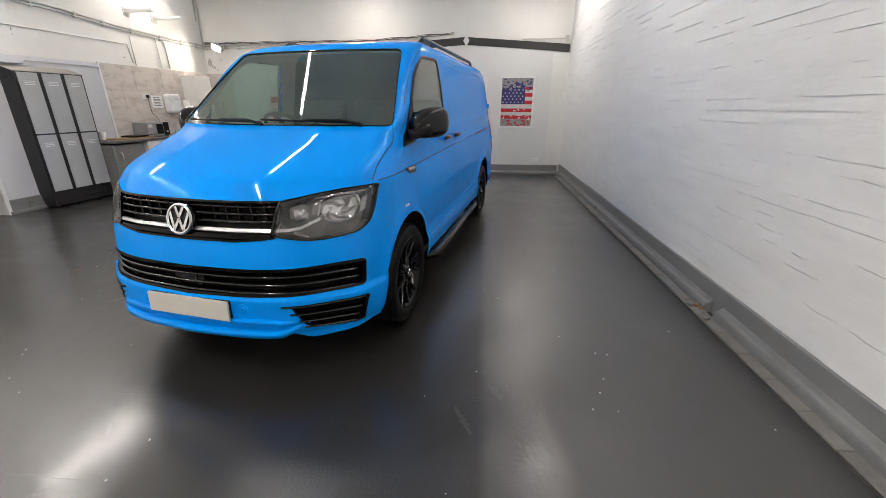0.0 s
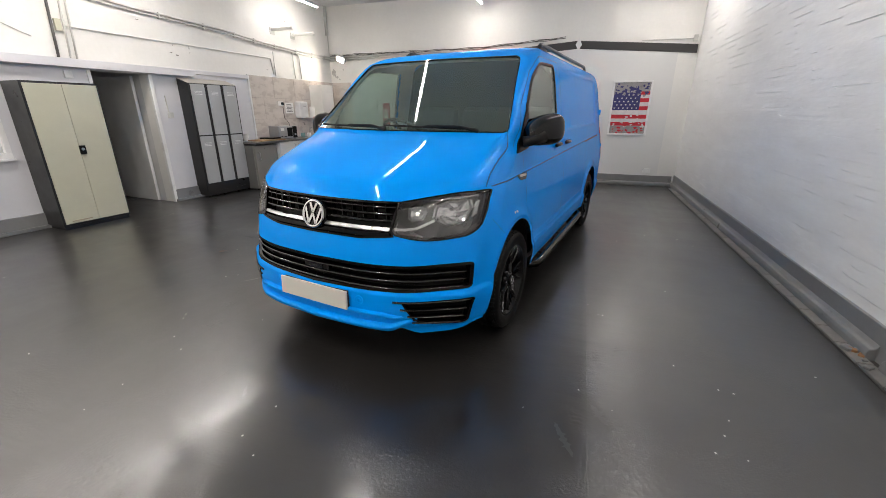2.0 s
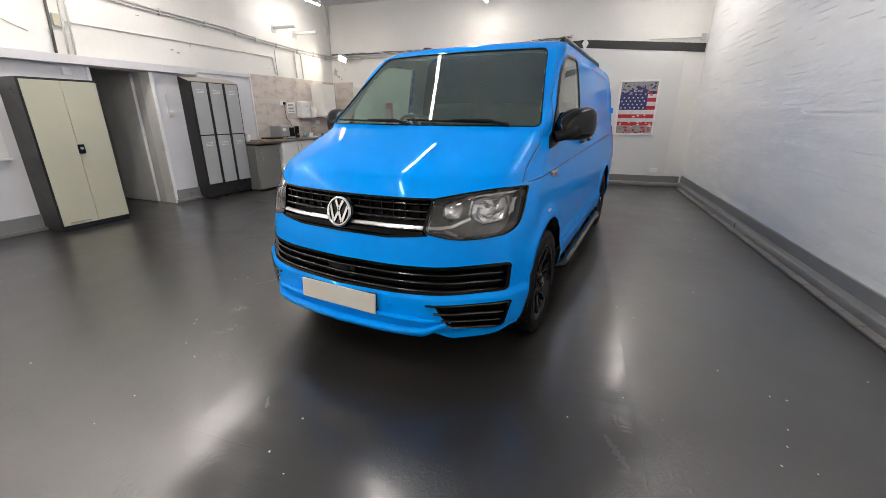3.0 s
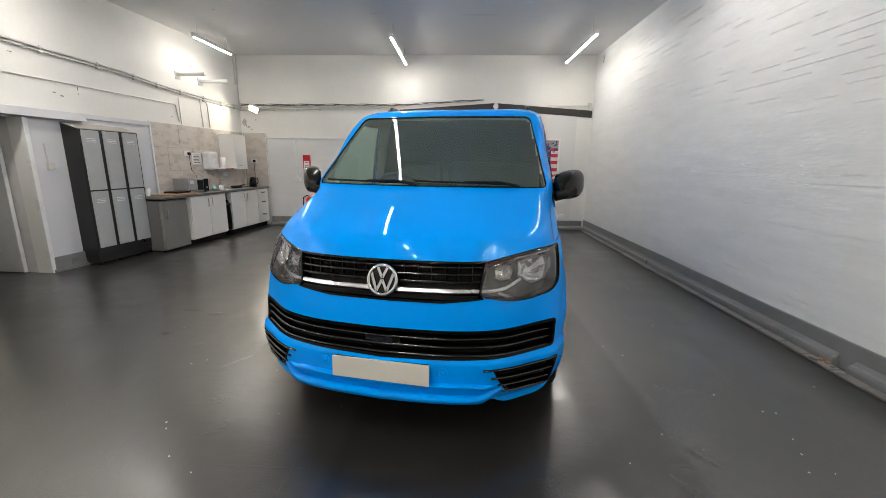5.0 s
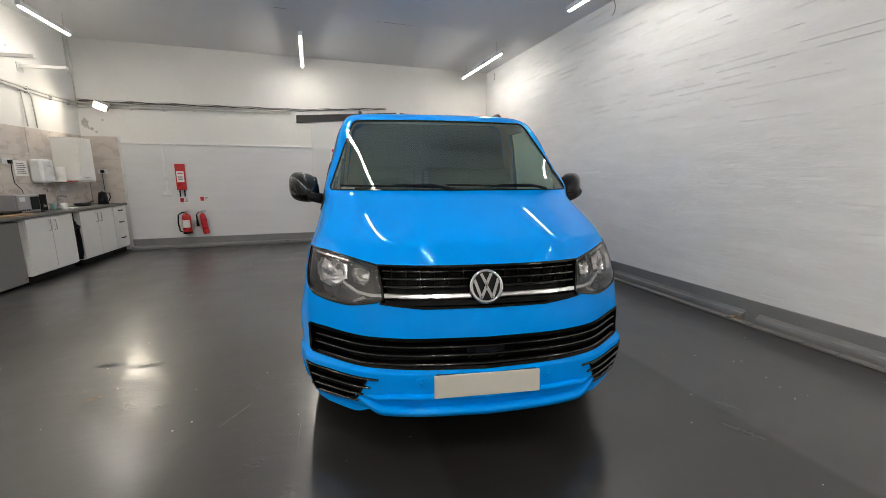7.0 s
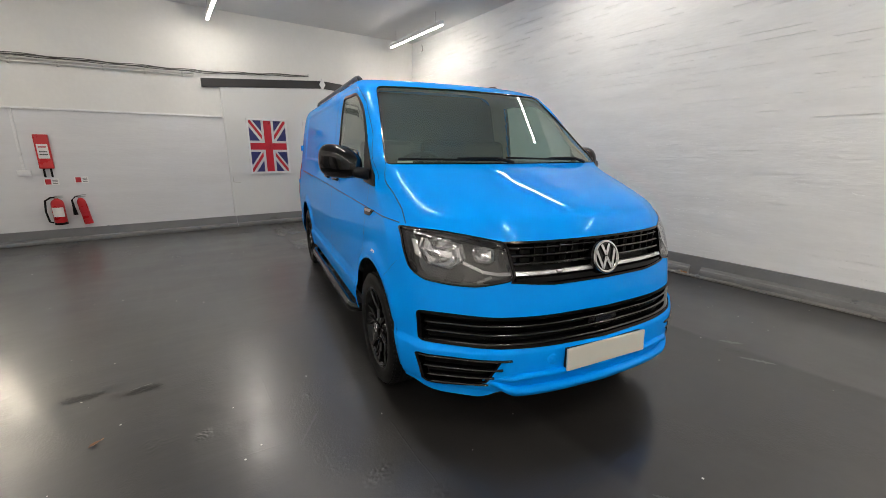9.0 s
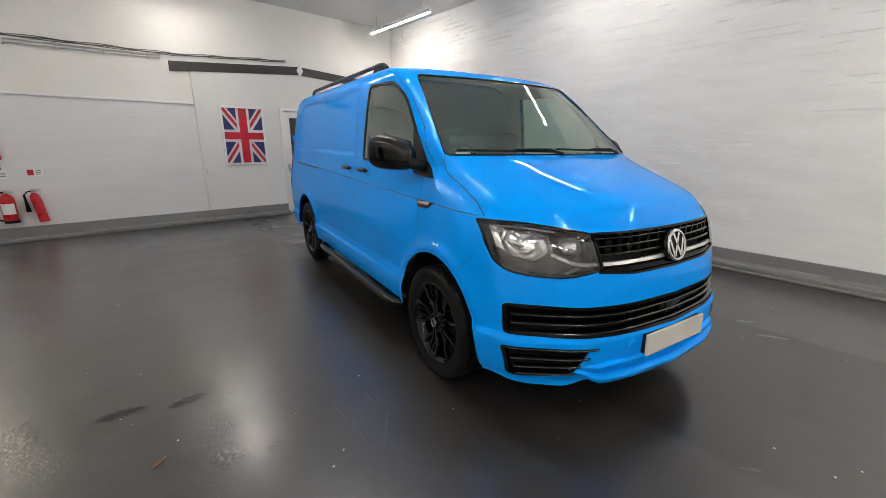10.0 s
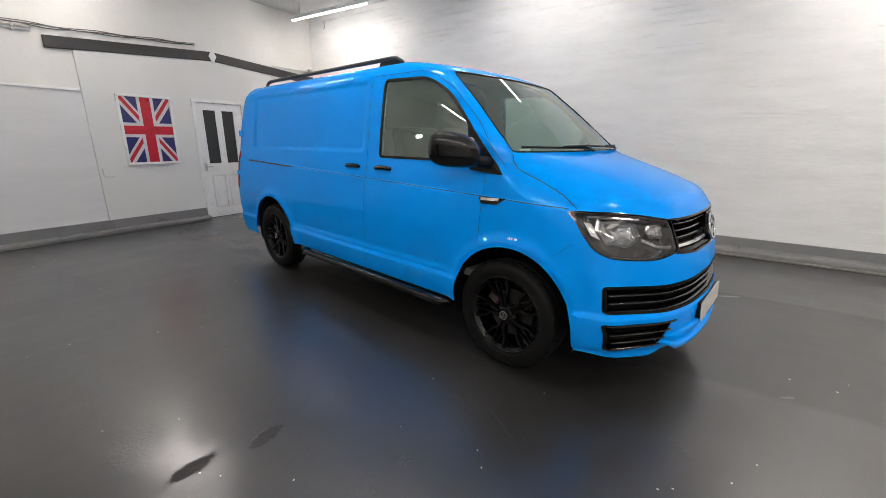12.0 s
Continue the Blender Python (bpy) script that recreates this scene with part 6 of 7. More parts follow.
def base_unit(y0, y1, label, doors=2, drawers=0):
    u = on_left("base_unit", (y0 + y1) / 2, label, "kitchen unit", "base units", out=0.02)
    w = (y1 - y0) / 2
    part("carcass", boxed(0.0, 0.53, -w, w, 0.10, 0.86, 0.002), UNIT, u)
    part("plinth", boxed(0.02, 0.48, -w, w, 0.0, 0.10), BLACK_PLASTIC, u, "dark recessed plinth")
    for k in range(doors):
        a, b = -w + 2 * w * k / doors + 0.003, -w + 2 * w * (k + 1) / doors - 0.003
        d = part("door", boxed(0.532, 0.552, a, b, 0.115, 0.852, 0.003), UNIT, u)
        hy = b - 0.05 if k == 0 and doors == 2 else a + 0.05
        part("handle", tube(bmesh.new(), [(0.552, hy, 0.66), (0.58, hy, 0.665), (0.58, hy, 0.80), (0.552, hy, 0.805)], 0.006, 8), STEEL, d, smooth=True)
    for k in range(drawers):
        z1 = 0.852 - (0.0, 0.17, 0.42)[k]
        z0 = 0.852 - (0.165, 0.415, 0.737)[k]
        d = part("drawer", boxed(0.532, 0.552, -w + 0.003, w - 0.003, z0 + 0.002, z1 - 0.002, 0.003), UNIT, u)
        part("handle", tube(bmesh.new(), [(0.552, -0.06, (z0 + z1) / 2 + 0.02), (0.575, -0.05, (z0 + z1) / 2 + 0.012), (0.575, 0.05, (z0 + z1) / 2 + 0.012), (0.552, 0.06, (z0 + z1) / 2 + 0.02)], 0.010, 8), BLACK_METAL, d, smooth=True)
    return u


base_unit(-2.56, -1.63, "white double door kitchen base unit")
base_unit(-1.46, -0.53, "white double door sink base unit")
base_unit(-0.52, -0.10, "white drawer unit beside the end wall", 0, 3)
WORK = material("grey_speckled_worktop", (0.15, 0.145, 0.14), 0.35, vary=0.2, scale=30, fine=160, bump=0.02)
structure("worktop", boxed(0.0, 0.60, -3.16, -0.06, 0.862, 0.90, 0.006), WORK, "dark grey speckled worktop", "worktop", LEFT)
gapbag = on_left("bin_bag", -1.545, "black bag and hose hanging between the units", "bag", out=0.53, z=0.12)
bm = bmesh.new()
lathe(bm, [(0, 0.0), (0.04, 0.01), (0.06, 0.10), (0.065, 0.32), (0.06, 0.46), (0.075, 0.52), (0.04, 0.55), (0.02, 0.60), (0, 0.60)], 14)
for v in bm.verts:
    v.co += Vector((noise.noise(v.co * 14), noise.noise(v.co * 14 + Vector((5, 0, 0))), 0)) * 0.012
part("bag", bm, BLACK_GLOSS, gapbag, smooth=True)
part("strap", tube(bmesh.new(), [(0, 0, 0.58), (0, 0, 0.745)], 0.008, 6), BLACK_PLASTIC, gapbag)
board = on_left("chopping_board", -2.66, "wooden board lying on the worktop", "board", out=0.34, z=0.90)
part("board", boxed(-0.16, 0.22, -0.32, 0.30, 0.0, 0.02, 0.004), material("pale_brown_wood", (0.36, 0.22, 0.11), 0.5, vary=0.15, scale=5, fine=40, stretch=(12, 1, 1)), board)
mw = thing("microwave", LEFT @ pose(0.07, -2.03, 0.90, 0, 0, -12) @ Matrix.Diagonal((1, 0.84, 0.95, 1)), "silver microwave oven with dark glass door", "microwave")
part("case", boxed(-0.02, 0.33, -0.26, 0.26, 0.012, 0.265, 0.008), material("silver_plastic", (0.38, 0.38, 0.39), 0.35, 0.5, vary=0.04), mw)
mdoor = part("door", boxed(0.33, 0.348, -0.245, 0.12, 0.022, 0.26, 0.006), STEEL, mw)
part("door_glass", boxed(0.348, 0.351, -0.035, 0.105, 0.05, 0.235, 0.004), BLACK_GLOSS, mdoor)
for q in range(5):
    part("button", lathe(bmesh.new(), [(0, 0.008), (0.009, 0.007), (0.011, 0.0)], 12, pose(0.348, -0.225 + 0.038 * q, 0.05, 0, 90, 0)), BLACK_PLASTIC, mdoor)
part("control_panel", boxed(0.33, 0.347, 0.125, 0.245, 0.022, 0.26, 0.004), BLACK_PLASTIC, mw)
part("knob", lathe(bmesh.new(), [(0, 0.018), (0.018, 0.016), (0.02, 0.0)], 16, pose(0.347, 0.185, 0.09, 0, 90, 0)), STEEL, mw)
part("sticker", boxed(0.348, 0.3495, -0.21, -0.12, 0.17, 0.23), PAPER, mw)
for x in (0.03, 0.28):
    for y in (-0.21, 0.21):
        part("foot", boxed(x, x + 0.03, y - 0.015, y + 0.015, 0, 0.014), BLACK_PLASTIC, mw)
tray = on_left("black_tray", -2.52, "flat black tray on the board", "tray", out=0.30, z=0.92)
part("tray", boxed(-0.12, 0.14, -0.16, 0.16, 0.0, 0.03, 0.01), BLACK_PLASTIC, tray)


def mug(y, out, mat_, label, r=0.04, hgt=0.095):
    m = on_left("mug", y, label, "mug", "mugs", out=out, z=0.90)
    part("cup", lathe(bmesh.new(), [(0, 0), (r * 0.85, 0), (r, 0.01), (r, hgt), (r - 0.004, hgt), (r - 0.004, 0.012), (0, 0.01)], 20), mat_, m, smooth=True)
    part("handle", tube(bmesh.new(), [(0, -r, hgt * 0.8), (0, -r - 0.025, hgt * 0.7), (0, -r - 0.025, hgt * 0.35), (0, -r, hgt * 0.2)], 0.005, 6), mat_, m, smooth=True)


can = on_left("canister", -2.98, "white round canister on the worktop", "canister", out=0.16, z=0.90)
part("can", lathe(bmesh.new(), [(0, 0), (0.048, 0), (0.05, 0.01), (0.05, 0.12), (0.03, 0.13), (0.0, 0.13)], 20), WHITE_GLOSS, can, smooth=True)
mug(-1.60, 0.34, material("teal_glaze", (0.22, 0.36, 0.34), 0.2), "pale teal mug by the sink")
mug(-1.50, 0.42, WHITE_GLOSS, "white mug by the sink")
cloth = on_left("tea_towel", -1.42, "white folded cloth by the sink", "cloth", out=0.45, z=0.90)
part("fold", boxed(-0.06, 0.06, -0.08, 0.08, 0.0, 0.025, 0.01), PAPER, cloth)
sink = on_left("sink", -1.02, "stainless steel sink with mixer tap", "sink", out=0.30, z=0.90)
part("rim", holed(bmesh.new(), -0.21, 0.21, -0.42, 0.42, [(-0.16, 0.16, -0.38, 0.02)], -0.001, 0.012, lambda u, v, t: (u, v, t)), STEEL, sink)
part("bowl", boxed(-0.16, 0.16, -0.38, 0.02, 0.001, 0.004), STEEL, sink)
part("tap", tube(bmesh.new(), [(-0.18, -0.1, 0.0), (-0.18, -0.1, 0.14), (-0.16, -0.1, 0.18), (-0.10, -0.1, 0.19), (-0.05, -0.1, 0.17)], 0.012, 10), CHROME, sink, smooth=True)
part("tap_lever", tube(bmesh.new(), [(-0.18, -0.1, 0.10), (-0.18, -0.02, 0.13)], 0.007, 8), CHROME, sink)
rack = on_left("drying_pan", -0.88, "dark frying pan on the steel drainer", "pan", out=0.33, z=0.912)
part("pan", lathe(bmesh.new(), [(0, 0), (0.10, 0), (0.125, 0.04), (0.12, 0.04), (0.098, 0.006), (0, 0.006)], 24), BLACK_METAL, rack, smooth=True)
part("handle", tube(bmesh.new(), [(0.0, 0.12, 0.035), (0.0, 0.30, 0.06)], 0.010, 8), BLACK_PLASTIC, rack)
kt = on_left("kettle", -0.22, "black electric kettle on the worktop", "kettle", out=0.30, z=0.90)
part("jug", lathe(bmesh.new(), [(0, 0), (0.075, 0), (0.08, 0.02), (0.07, 0.12), (0.058, 0.19), (0.05, 0.205), (0.02, 0.215), (0.012, 0.225), (0, 0.226)], 24), BLACK_GLOSS, kt, smooth=True)
part("handle", tube(bmesh.new(), [(0.04, 0.045, 0.19), (0.07, 0.075, 0.19), (0.08, 0.085, 0.12), (0.06, 0.06, 0.05)], 0.010, 8), BLACK_PLASTIC, kt, smooth=True)
part("spout", tube(bmesh.new(), [(0.0, -0.055, 0.17), (0.0, -0.085, 0.195)], [0.02, 0.012], 8), BLACK_GLOSS, kt)
cpb = on_left("wall_cupboard", -0.665, "white wall cupboard with one door", "wall cupboard", out=0.014, z=1.33)
part("carcass", boxed(0, 0.33, -0.20, 0.20, 0, 0.69, 0.002), UNIT, cpb)
d = part("door", boxed(0.332, 0.35, -0.197, 0.197, 0.003, 0.687, 0.003), UNIT, cpb)
part("handle", tube(bmesh.new(), [(0.35, -0.10, 0.05), (0.372, -0.09, 0.045), (0.372, -0.01, 0.045), (0.35, 0.0, 0.05)], 0.006, 8), STEEL, d)
shelf_ = on_left("wall_shelf", -0.85, "thin white wall shelf with red front edge", "shelf", out=0.014, z=1.305)
part("board", boxed(0, 0.34, -0.38, 0.40, 0.0, 0.018, 0.003), UNIT, shelf_)
part("edge_strip", boxed(0.34, 0.343, -0.38, -0.10, 0.001, 0.017), POSTER_RED, shelf_, "red edge strip")
towel = on_left("paper_towel_roll", -1.06, "white paper towel roll on the shelf", "paper roll", out=0.20, z=1.323)
part("roll", lathe(bmesh.new(), [(0.0, 0), (0.055, 0), (0.055, 0.22), (0.02, 0.22), (0.0, 0.20)], 20), PAPER, towel, smooth=True)
dry = on_left("hand_dryer", -1.28, "white wall-mounted hand dryer", "hand dryer", out=0.014, z=1.30)
bm = boxed(0, 0.17, -0.15, 0.12, 0.0, 0.35, 0.035)
part("casing", bm, WHITE_GLOSS, dry, smooth=False)
part("outlet", lathe(bmesh.new(), [(0.03, -0.03), (0.03, 0.005), (0.024, 0.005), (0.024, -0.03)], 16, pose(0.09, -0.02, 0)), STEEL, dry)
part("logo_strip", boxed(0.171, 0.1725, -0.04, 0.05, 0.24, 0.255), STEEL, dry)
note = on_left("notice", -1.575, "white printed notice on the tiles", "notice", out=0.014, z=1.40)
part("sheet", boxed(0, 0.003, -0.125, 0.125, 0, 0.22), PAPER, note)
for k in range(6):
    part("print_line", boxed(0.003, 0.0042, -0.09 + 0.01 * (k % 2), 0.09 - 0.015 * (k % 3), 0.035 + 0.028 * k, 0.046 + 0.028 * k), INK, note)


def socket(name, y, z, label, plug, parent_m=LEFT):
    s_ = thing(name, parent_m @ pose(0.014, y, z), label, "socket", "wall sockets")
    part("plate", boxed(0, 0.012, -0.075, 0.075, -0.043, 0.043, 0.004), WHITE_GLOSS, s_)
    if plug:
        part("plug", boxed(0.012, 0.05, 0.01, 0.055, -0.03, 0.025, 0.006), BLACK_PLASTIC, s_, "black plug")
        part("lead", tube(bmesh.new(), [(0.04, 0.03, -0.03), (0.03, 0.035, -0.15), (0.02, 0.06, -0.30), (0.02, 0.17, -0.40), (0.03, 0.18, -0.52), (0.03, 0.14, -0.60)], 0.005, 6), BLACK_PLASTIC, s_, smooth=True)


socket("wall_socket", -1.83, 1.60, "white double socket with black plug and lead", True)
socket("wall_socket", -0.75, 1.20, "white double socket on the tiles", False)
ks = thing("wall_socket", pose(-4.55, N - 0.014, 1.48), "white socket with black kettle plug", "socket", "wall sockets")
part("plate", slab(-0.075, 0.075, -0.012, 0, -0.043, 0.043, 0.004), WHITE_GLOSS, ks)
part("plug", slab(-0.02, 0.03, -0.05, -0.012, -0.03, 0.025, 0.006), BLACK_PLASTIC, ks)
part("lead", tube(bmesh.new(), [(0.0, -0.04, -0.03), (0.0, -0.03, -0.25), (0.01, -0.05, -0.45), (0.02, -0.12, -0.57)], 0.005, 6), BLACK_PLASTIC, ks, smooth=True)
tap2 = on_left("spur_valve", -1.20, "small chrome valve under the hand dryer", "valve", out=0.014, z=1.20)
part("body", tube(bmesh.new(), [(0, 0, 0), (0.05, 0, 0), (0.05, 0, -0.05)], 0.012, 8), CHROME, tap2, smooth=True)

# pipes and fittings high on the long wall
for pts, r, lab in (([(-6.6, 3.02), (-4.5, 2.86), (-3.0, 2.81), (-2.1, 2.73), (-0.9, 2.68), (-0.02, 2.68)], 0.016, "painted steel conduit along the upper wall"), ([(-6.6, 2.96), (-4.5, 2.82), (-3.0, 2.765), (-2.1, 2.69), (-0.9, 2.63), (-0.02, 2.62)], 0.012, "thin painted pipe along the upper wall")):
    p = on_left("wall_pipe", 0, lab, "pipe", "wall pipes")
    part("run", tube(bmesh.new(), [(0.03, y, z) for y, z in pts], r, 8), GALV, p, smooth=True)
    for (ya, za), (yb, zb) in zip(pts, pts[1:]):
        for t in (0.25, 0.75):
            y, z = ya + (yb - ya) * t, za + (zb - za) * t
            part("clip", boxed(0, 0.045, y - 0.012, y + 0.012, z - 0.022, z + 0.022, 0.003), GALV, p)
pp = on_left("boxed_pipe", 0, "thin painted pipe framing a wall patch", "pipe", "wall pipes")
part("run", tube(bmesh.new(), [(0.012, -5.42, 2.12), (0.012, -5.38, 2.48), (0.012, -3.8, 2.475), (0.012, -1.95, 2.465), (0.012, -1.90, 2.16)], 0.009, 8), WHITE_WALL, pp, smooth=True)
pp = on_left("wall_conduit", 0, "short painted conduit down to the tiles", "pipe", "wall pipes")
part("run", tube(bmesh.new(), [(0.015, -1.32, 2.66), (0.015, -1.30, 2.60), (0.015, -1.28, 2.13)], 0.010, 8), WHITE_WALL, pp, smooth=True)
for y, r, mat_, lab in ((-5.53, 0.016, CABLE, "dark cable riser on the upper wall"), (-5.40, 0.012, GALV, "painted pipe riser on the upper wall"), (-5.33, 0.012, GALV, "painted pipe riser on the upper wall")):
    p = on_left("pipe_riser", 0, lab, "pipe", "pipe risers")
    part("run", tube(bmesh.new(), [(0.025, y - 0.02, 2.09), (0.025, y, 2.5), (0.025, y + 0.03, 3.1), (0.025, y + 0.05, CEIL)], r, 8), mat_, p, smooth=True)
sw_ = on_left("light_switch", -5.50, "white switch box on the beam", "switch", out=0.006, z=1.90)
part("box", boxed(0, 0.03, -0.045, 0.045, -0.045, 0.045, 0.005), WHITE_GLOSS, sw_)
sw2 = on_left("isolator_switch", -5.46, "old cream switch box beside the riser", "switch", z=2.48)
part("box", boxed(0, 0.035, -0.035, 0.035, -0.07, 0.07, 0.006), CREAM, sw2)
sw3 = on_left("light_switch", -4.26, "grey switch box with conduit on the pier", "switch", out=0.008, z=1.38)
part("box", boxed(0, 0.04, -0.04, 0.04, -0.045, 0.045, 0.006), GALV, sw3)
part("conduit", tube(bmesh.new(), [(0.015, -0.02, 0.04), (0.015, -0.03, 0.30)], 0.008, 8), GALV, sw3)
for y, z, l in ((-1.80, 2.98, 0.55), (-1.22, 2.97, 0.60)):
    br = on_left("wall_bracket", y, "painted steel bracket stub on the upper wall", "bracket", "wall brackets", z=z)
    part("arm", boxed(0.0, l, -0.03, 0.03, 0.0, 0.045, 0.004), WHITE_WALL, br)
    part("plate", boxed(0.0, 0.012, -0.06, 0.06, -0.06, 0.07, 0.003), GALV, br)
riser = on_left("pipe_riser", -0.06, "thin painted pipe in the room corner", "pipe", "pipe risers")
part("run", tube(bmesh.new(), [(0.04, 0, 2.7), (0.04, 0, CEIL)], 0.012, 8), GALV, riser, smooth=True)
part("cover", boxed(0.0, 0.05, -0.04, 0.02, 3.15, CEIL, 0.004), GALV, riser)

wire = on_left("loose_wire", 0, "thin grey wire hanging in a curve on the upper wall", "wire", out=0.008)
part("strand", tube(bmesh.new(), [(0.0, -6.42, 3.30), (0.0, -6.40, 2.95), (0.0, -6.33, 2.70), (0.0, -6.20, 2.52), (0.0, -6.02, 2.42), (0.0, -5.84, 2.34), (0.0, -5.76, 2.31)], 0.006, 6), GALV, wire, smooth=True)
for pts, r in (([(0.012, -1.86, 2.60), (0.012, -1.85, 2.13)], 0.007), ([(0.012, -1.22, 2.62), (0.02, -1.16, 2.63), (0.012, -1.10, 2.58), (0.012, -1.08, 2.13)], 0.009)):
    drop = on_left("wall_conduit", 0, "short painted conduit down to the tiles", "pipe", "wall pipes")
    part("run", tube(bmesh.new(), pts, r, 8), GALV, drop, smooth=True)
# bare spots where the wall paint flaked off
FLAKE = material("bare_grey_plaster", (0.30, 0.29, 0.27), 0.9, vary=0.25, scale=30, fine=120, bump=0.3)
rng = random.Random(31)
for y, z, a, b in ((-4.02, 2.33, 0.035, 0.010), (-3.93, 2.30, 0.028, 0.012), (-3.70, 2.43, 0.008, 0.030), (-3.98, 2.44, 0.010, 0.006), (-3.70, 2.36, 0.006, 0.014), (-1.42, 3.22, 0.020, 0.012), (-4.45, 2.72, 0.040, 0.008), (-2.05, 2.24, 0.030, 0.007)):
    spot = on_left("paint_flake", y, "small bare grey spot in the flaking wall paint", "flake", "paint flakes", z=z)
    bm = bmesh.new()
    bm.faces.new([bm.verts.new((0.0016, a * rng.uniform(0.5, 1.1) * math.cos(k * math.tau / 13), b * rng.uniform(0.5, 1.1) * math.sin(k * math.tau / 13))) for k in range(13)])
    part("spot", bm, FLAKE, spot)

# ---- brick wall, kerb and floor details ----
E_ = EAST
structure("baseboard_6", boxed(E_ - 0.03, E_, SOUTH, N - 0.055, 0.0, 0.222, 0.004), SKIRT, "dark grey painted band along the brick wall", "skirting")
for name, y0, y1 in (("kerb_6", SOUTH, -0.02), ("kerb_7", 0.10, N - 0.13)):
    prof = [(0.0, 0.0), (-0.055, 0.0), (-0.055, 0.055), (-0.045, 0.078), (-0.02, 0.085), (0.0, 0.112)]
    k = prism(bmesh.new(), prof, y1 - y0, Matrix.Translation((E_ - 0.03, y1, 0)) @ pose(0, 0, 0, 90, 0, 0), 0.006)
    structure(name, k, KERB_PAINT, "rounded grey painted kerb along the brick wall", "kerb")
TILE_FLOOR = material("worn_grey_edging_tile", (0.23, 0.222, 0.21), 0.45, vary=0.2, scale=6, fine=40, bump=0.15, per_object=0.2)
edge = structure("kerb_tiles", boxed(2.985, E_ - 0.03, SOUTH, N - 0.13, 0.0, 0.006), material("dark_edging_bed", (0.06, 0.055, 0.05), 0.7), "row of worn edging tiles along the brick wall", "edging")
rng = random.Random(11)
base = boxed(-0.043, 0.043, -0.118, 0.118, 0.0, 0.014, 0.003)
tile_mesh = mesh_object("edging_tile", base, TILE_FLOOR)
y = -6.9
while y < 6.2:
    if not -0.06 < y < 0.10:
        ob = new("edging_tile", tile_mesh)
        ob.parent = edge
        ob.matrix_basis = pose(3.035 + rng.uniform(-0.002, 0.002), y, 0.005 + rng.uniform(0, 0.003), rng.uniform(-0.6, 0.6), rng.uniform(-1, 1), rng.uniform(-0.6, 0.6))
    y += 0.243
debris = thing("brick_rubble", pose(3.05, 0.04, 0.0), "broken orange brick bits in the kerb gap", "rubble")
ORANGE = material("orange_brick_bits", (0.40, 0.20, 0.09), 0.8, vary=0.2, scale=30, fine=90, bump=0.3)
for k in range(9):
    a = rng.uniform(0.008, 0.022)
    part("bit", boxed(-a, a, -a * 1.4, a * 1.4, 0, a, a * 0.3, pose(rng.uniform(-0.05, 0.05), rng.uniform(-0.16, 0.16), 0.006 + rng.uniform(0.008, 0.014), 0, 0, rng.uniform(0, 180))), ORANGE if k % 2 else KERB_PAINT, debris)

# bricks: courses of 75 mm, stretchers of 225 mm, thick paint over all
COURSE, LONG = 0.075, 0.225


def groove(y, r):
    """How far the bed joint over course r stands open at y, 0 to 1: ragged runs with gaps between them."""
    run = noise.noise(Vector((y * 1.9, r * 5.3, 1.7))) + 0.65 * noise.noise(Vector((y * 4.3, r * 2.9, 4.4))) + 0.35 * noise.noise(Vector((y * 11.0, r * 7.7, 2.1)))
    return min(1.0, 3.0 * max(0.0, run - 0.06 - 0.0028 * r)) * min(1.0, 0.35 + 0.9 * abs(math.sin(r * 2.4)))


def bulge(y, z):
    """The wall's thick, uneven coats of paint."""
    return 0.004 * noise.noise(Vector((y * 0.6, z * 0.8, 3.0))) + 0.0016 * noise.noise(Vector((y * 2.6, z * 7.0, 5.0))) + 0.0006 * noise.noise(Vector((y * 9.0, z * 26.0, 8.0)))


def brick_mesh(y0, y1, z0, z1, r):
    """One painted brick: a face that follows its neighbours, open along its top where the bed joint has cracked."""
    verts, quads, n = [], [], 5
    sag = lambda y: 0.006 * noise.noise(Vector((y * 0.5, z0 * 0.3, 9.0)))  # noqa: E731
    for k in range(n + 1):
        y = y0 + (y1 - y0) * k / n
        g, d = groove(y, r), sag(y)
        top = z1 + d - 0.0118 * g
        mid = (z0 + z1) / 2 + d
        verts += [(E_ - 0.0004, y, z0 + d), (E_ - 0.0085 + bulge(y, z0) - 0.0033 * groove(y, r - 1), y, z0 + d), (E_ - 0.0087 + bulge(y, mid) - 0.0005 * g, y, mid), (E_ - 0.0085 + bulge(y, z1) + 0.0015 * g, y, top), (E_ - 0.0004, y, top - 0.0005)]
    for k in range(n):
        for q in range(4):
            a = 5 * k + q
            quads.append((a, a + 5, a + 6, a + 1))
    return verts, quads


wall_e = bpy.data.objects["wall_east"]
verts, faces = [], []
single = 0
rows = int((CEIL - 0.22) / COURSE)
for r in range(rows):
    z0 = 0.222 + COURSE * r
    if z0 + COURSE > CEIL - 0.005:
        break
    for c in range(int((N - SOUTH) / LONG)):
        y0 = SOUTH + LONG * (c + (0.5 if r % 2 else 0))
        if y0 + LONG > N - 0.02:
            continue
        vs, qs = brick_mesh(y0, y0 + LONG, z0, z0 + COURSE, r)
        if -1.6 < y0 + LONG / 2 < 2.9 and z0 < 1.31 and single < 300:
            me = bpy.data.meshes.new("brick")
            me.from_pydata(vs, [], qs)
            me.materials.append(BRICK_PAINT)
            new("brick", me).parent = wall_e
            single += 1
        else:
            o = len(verts)
            verts += vs
            faces += [tuple(o + i for i in f_) for f_ in qs]
me = bpy.data.meshes.new("far_bricks")
me.from_pydata(verts, [], faces)
me.materials.append(BRICK_PAINT)
fb = new("far_bricks", me)
fb.parent = wall_e
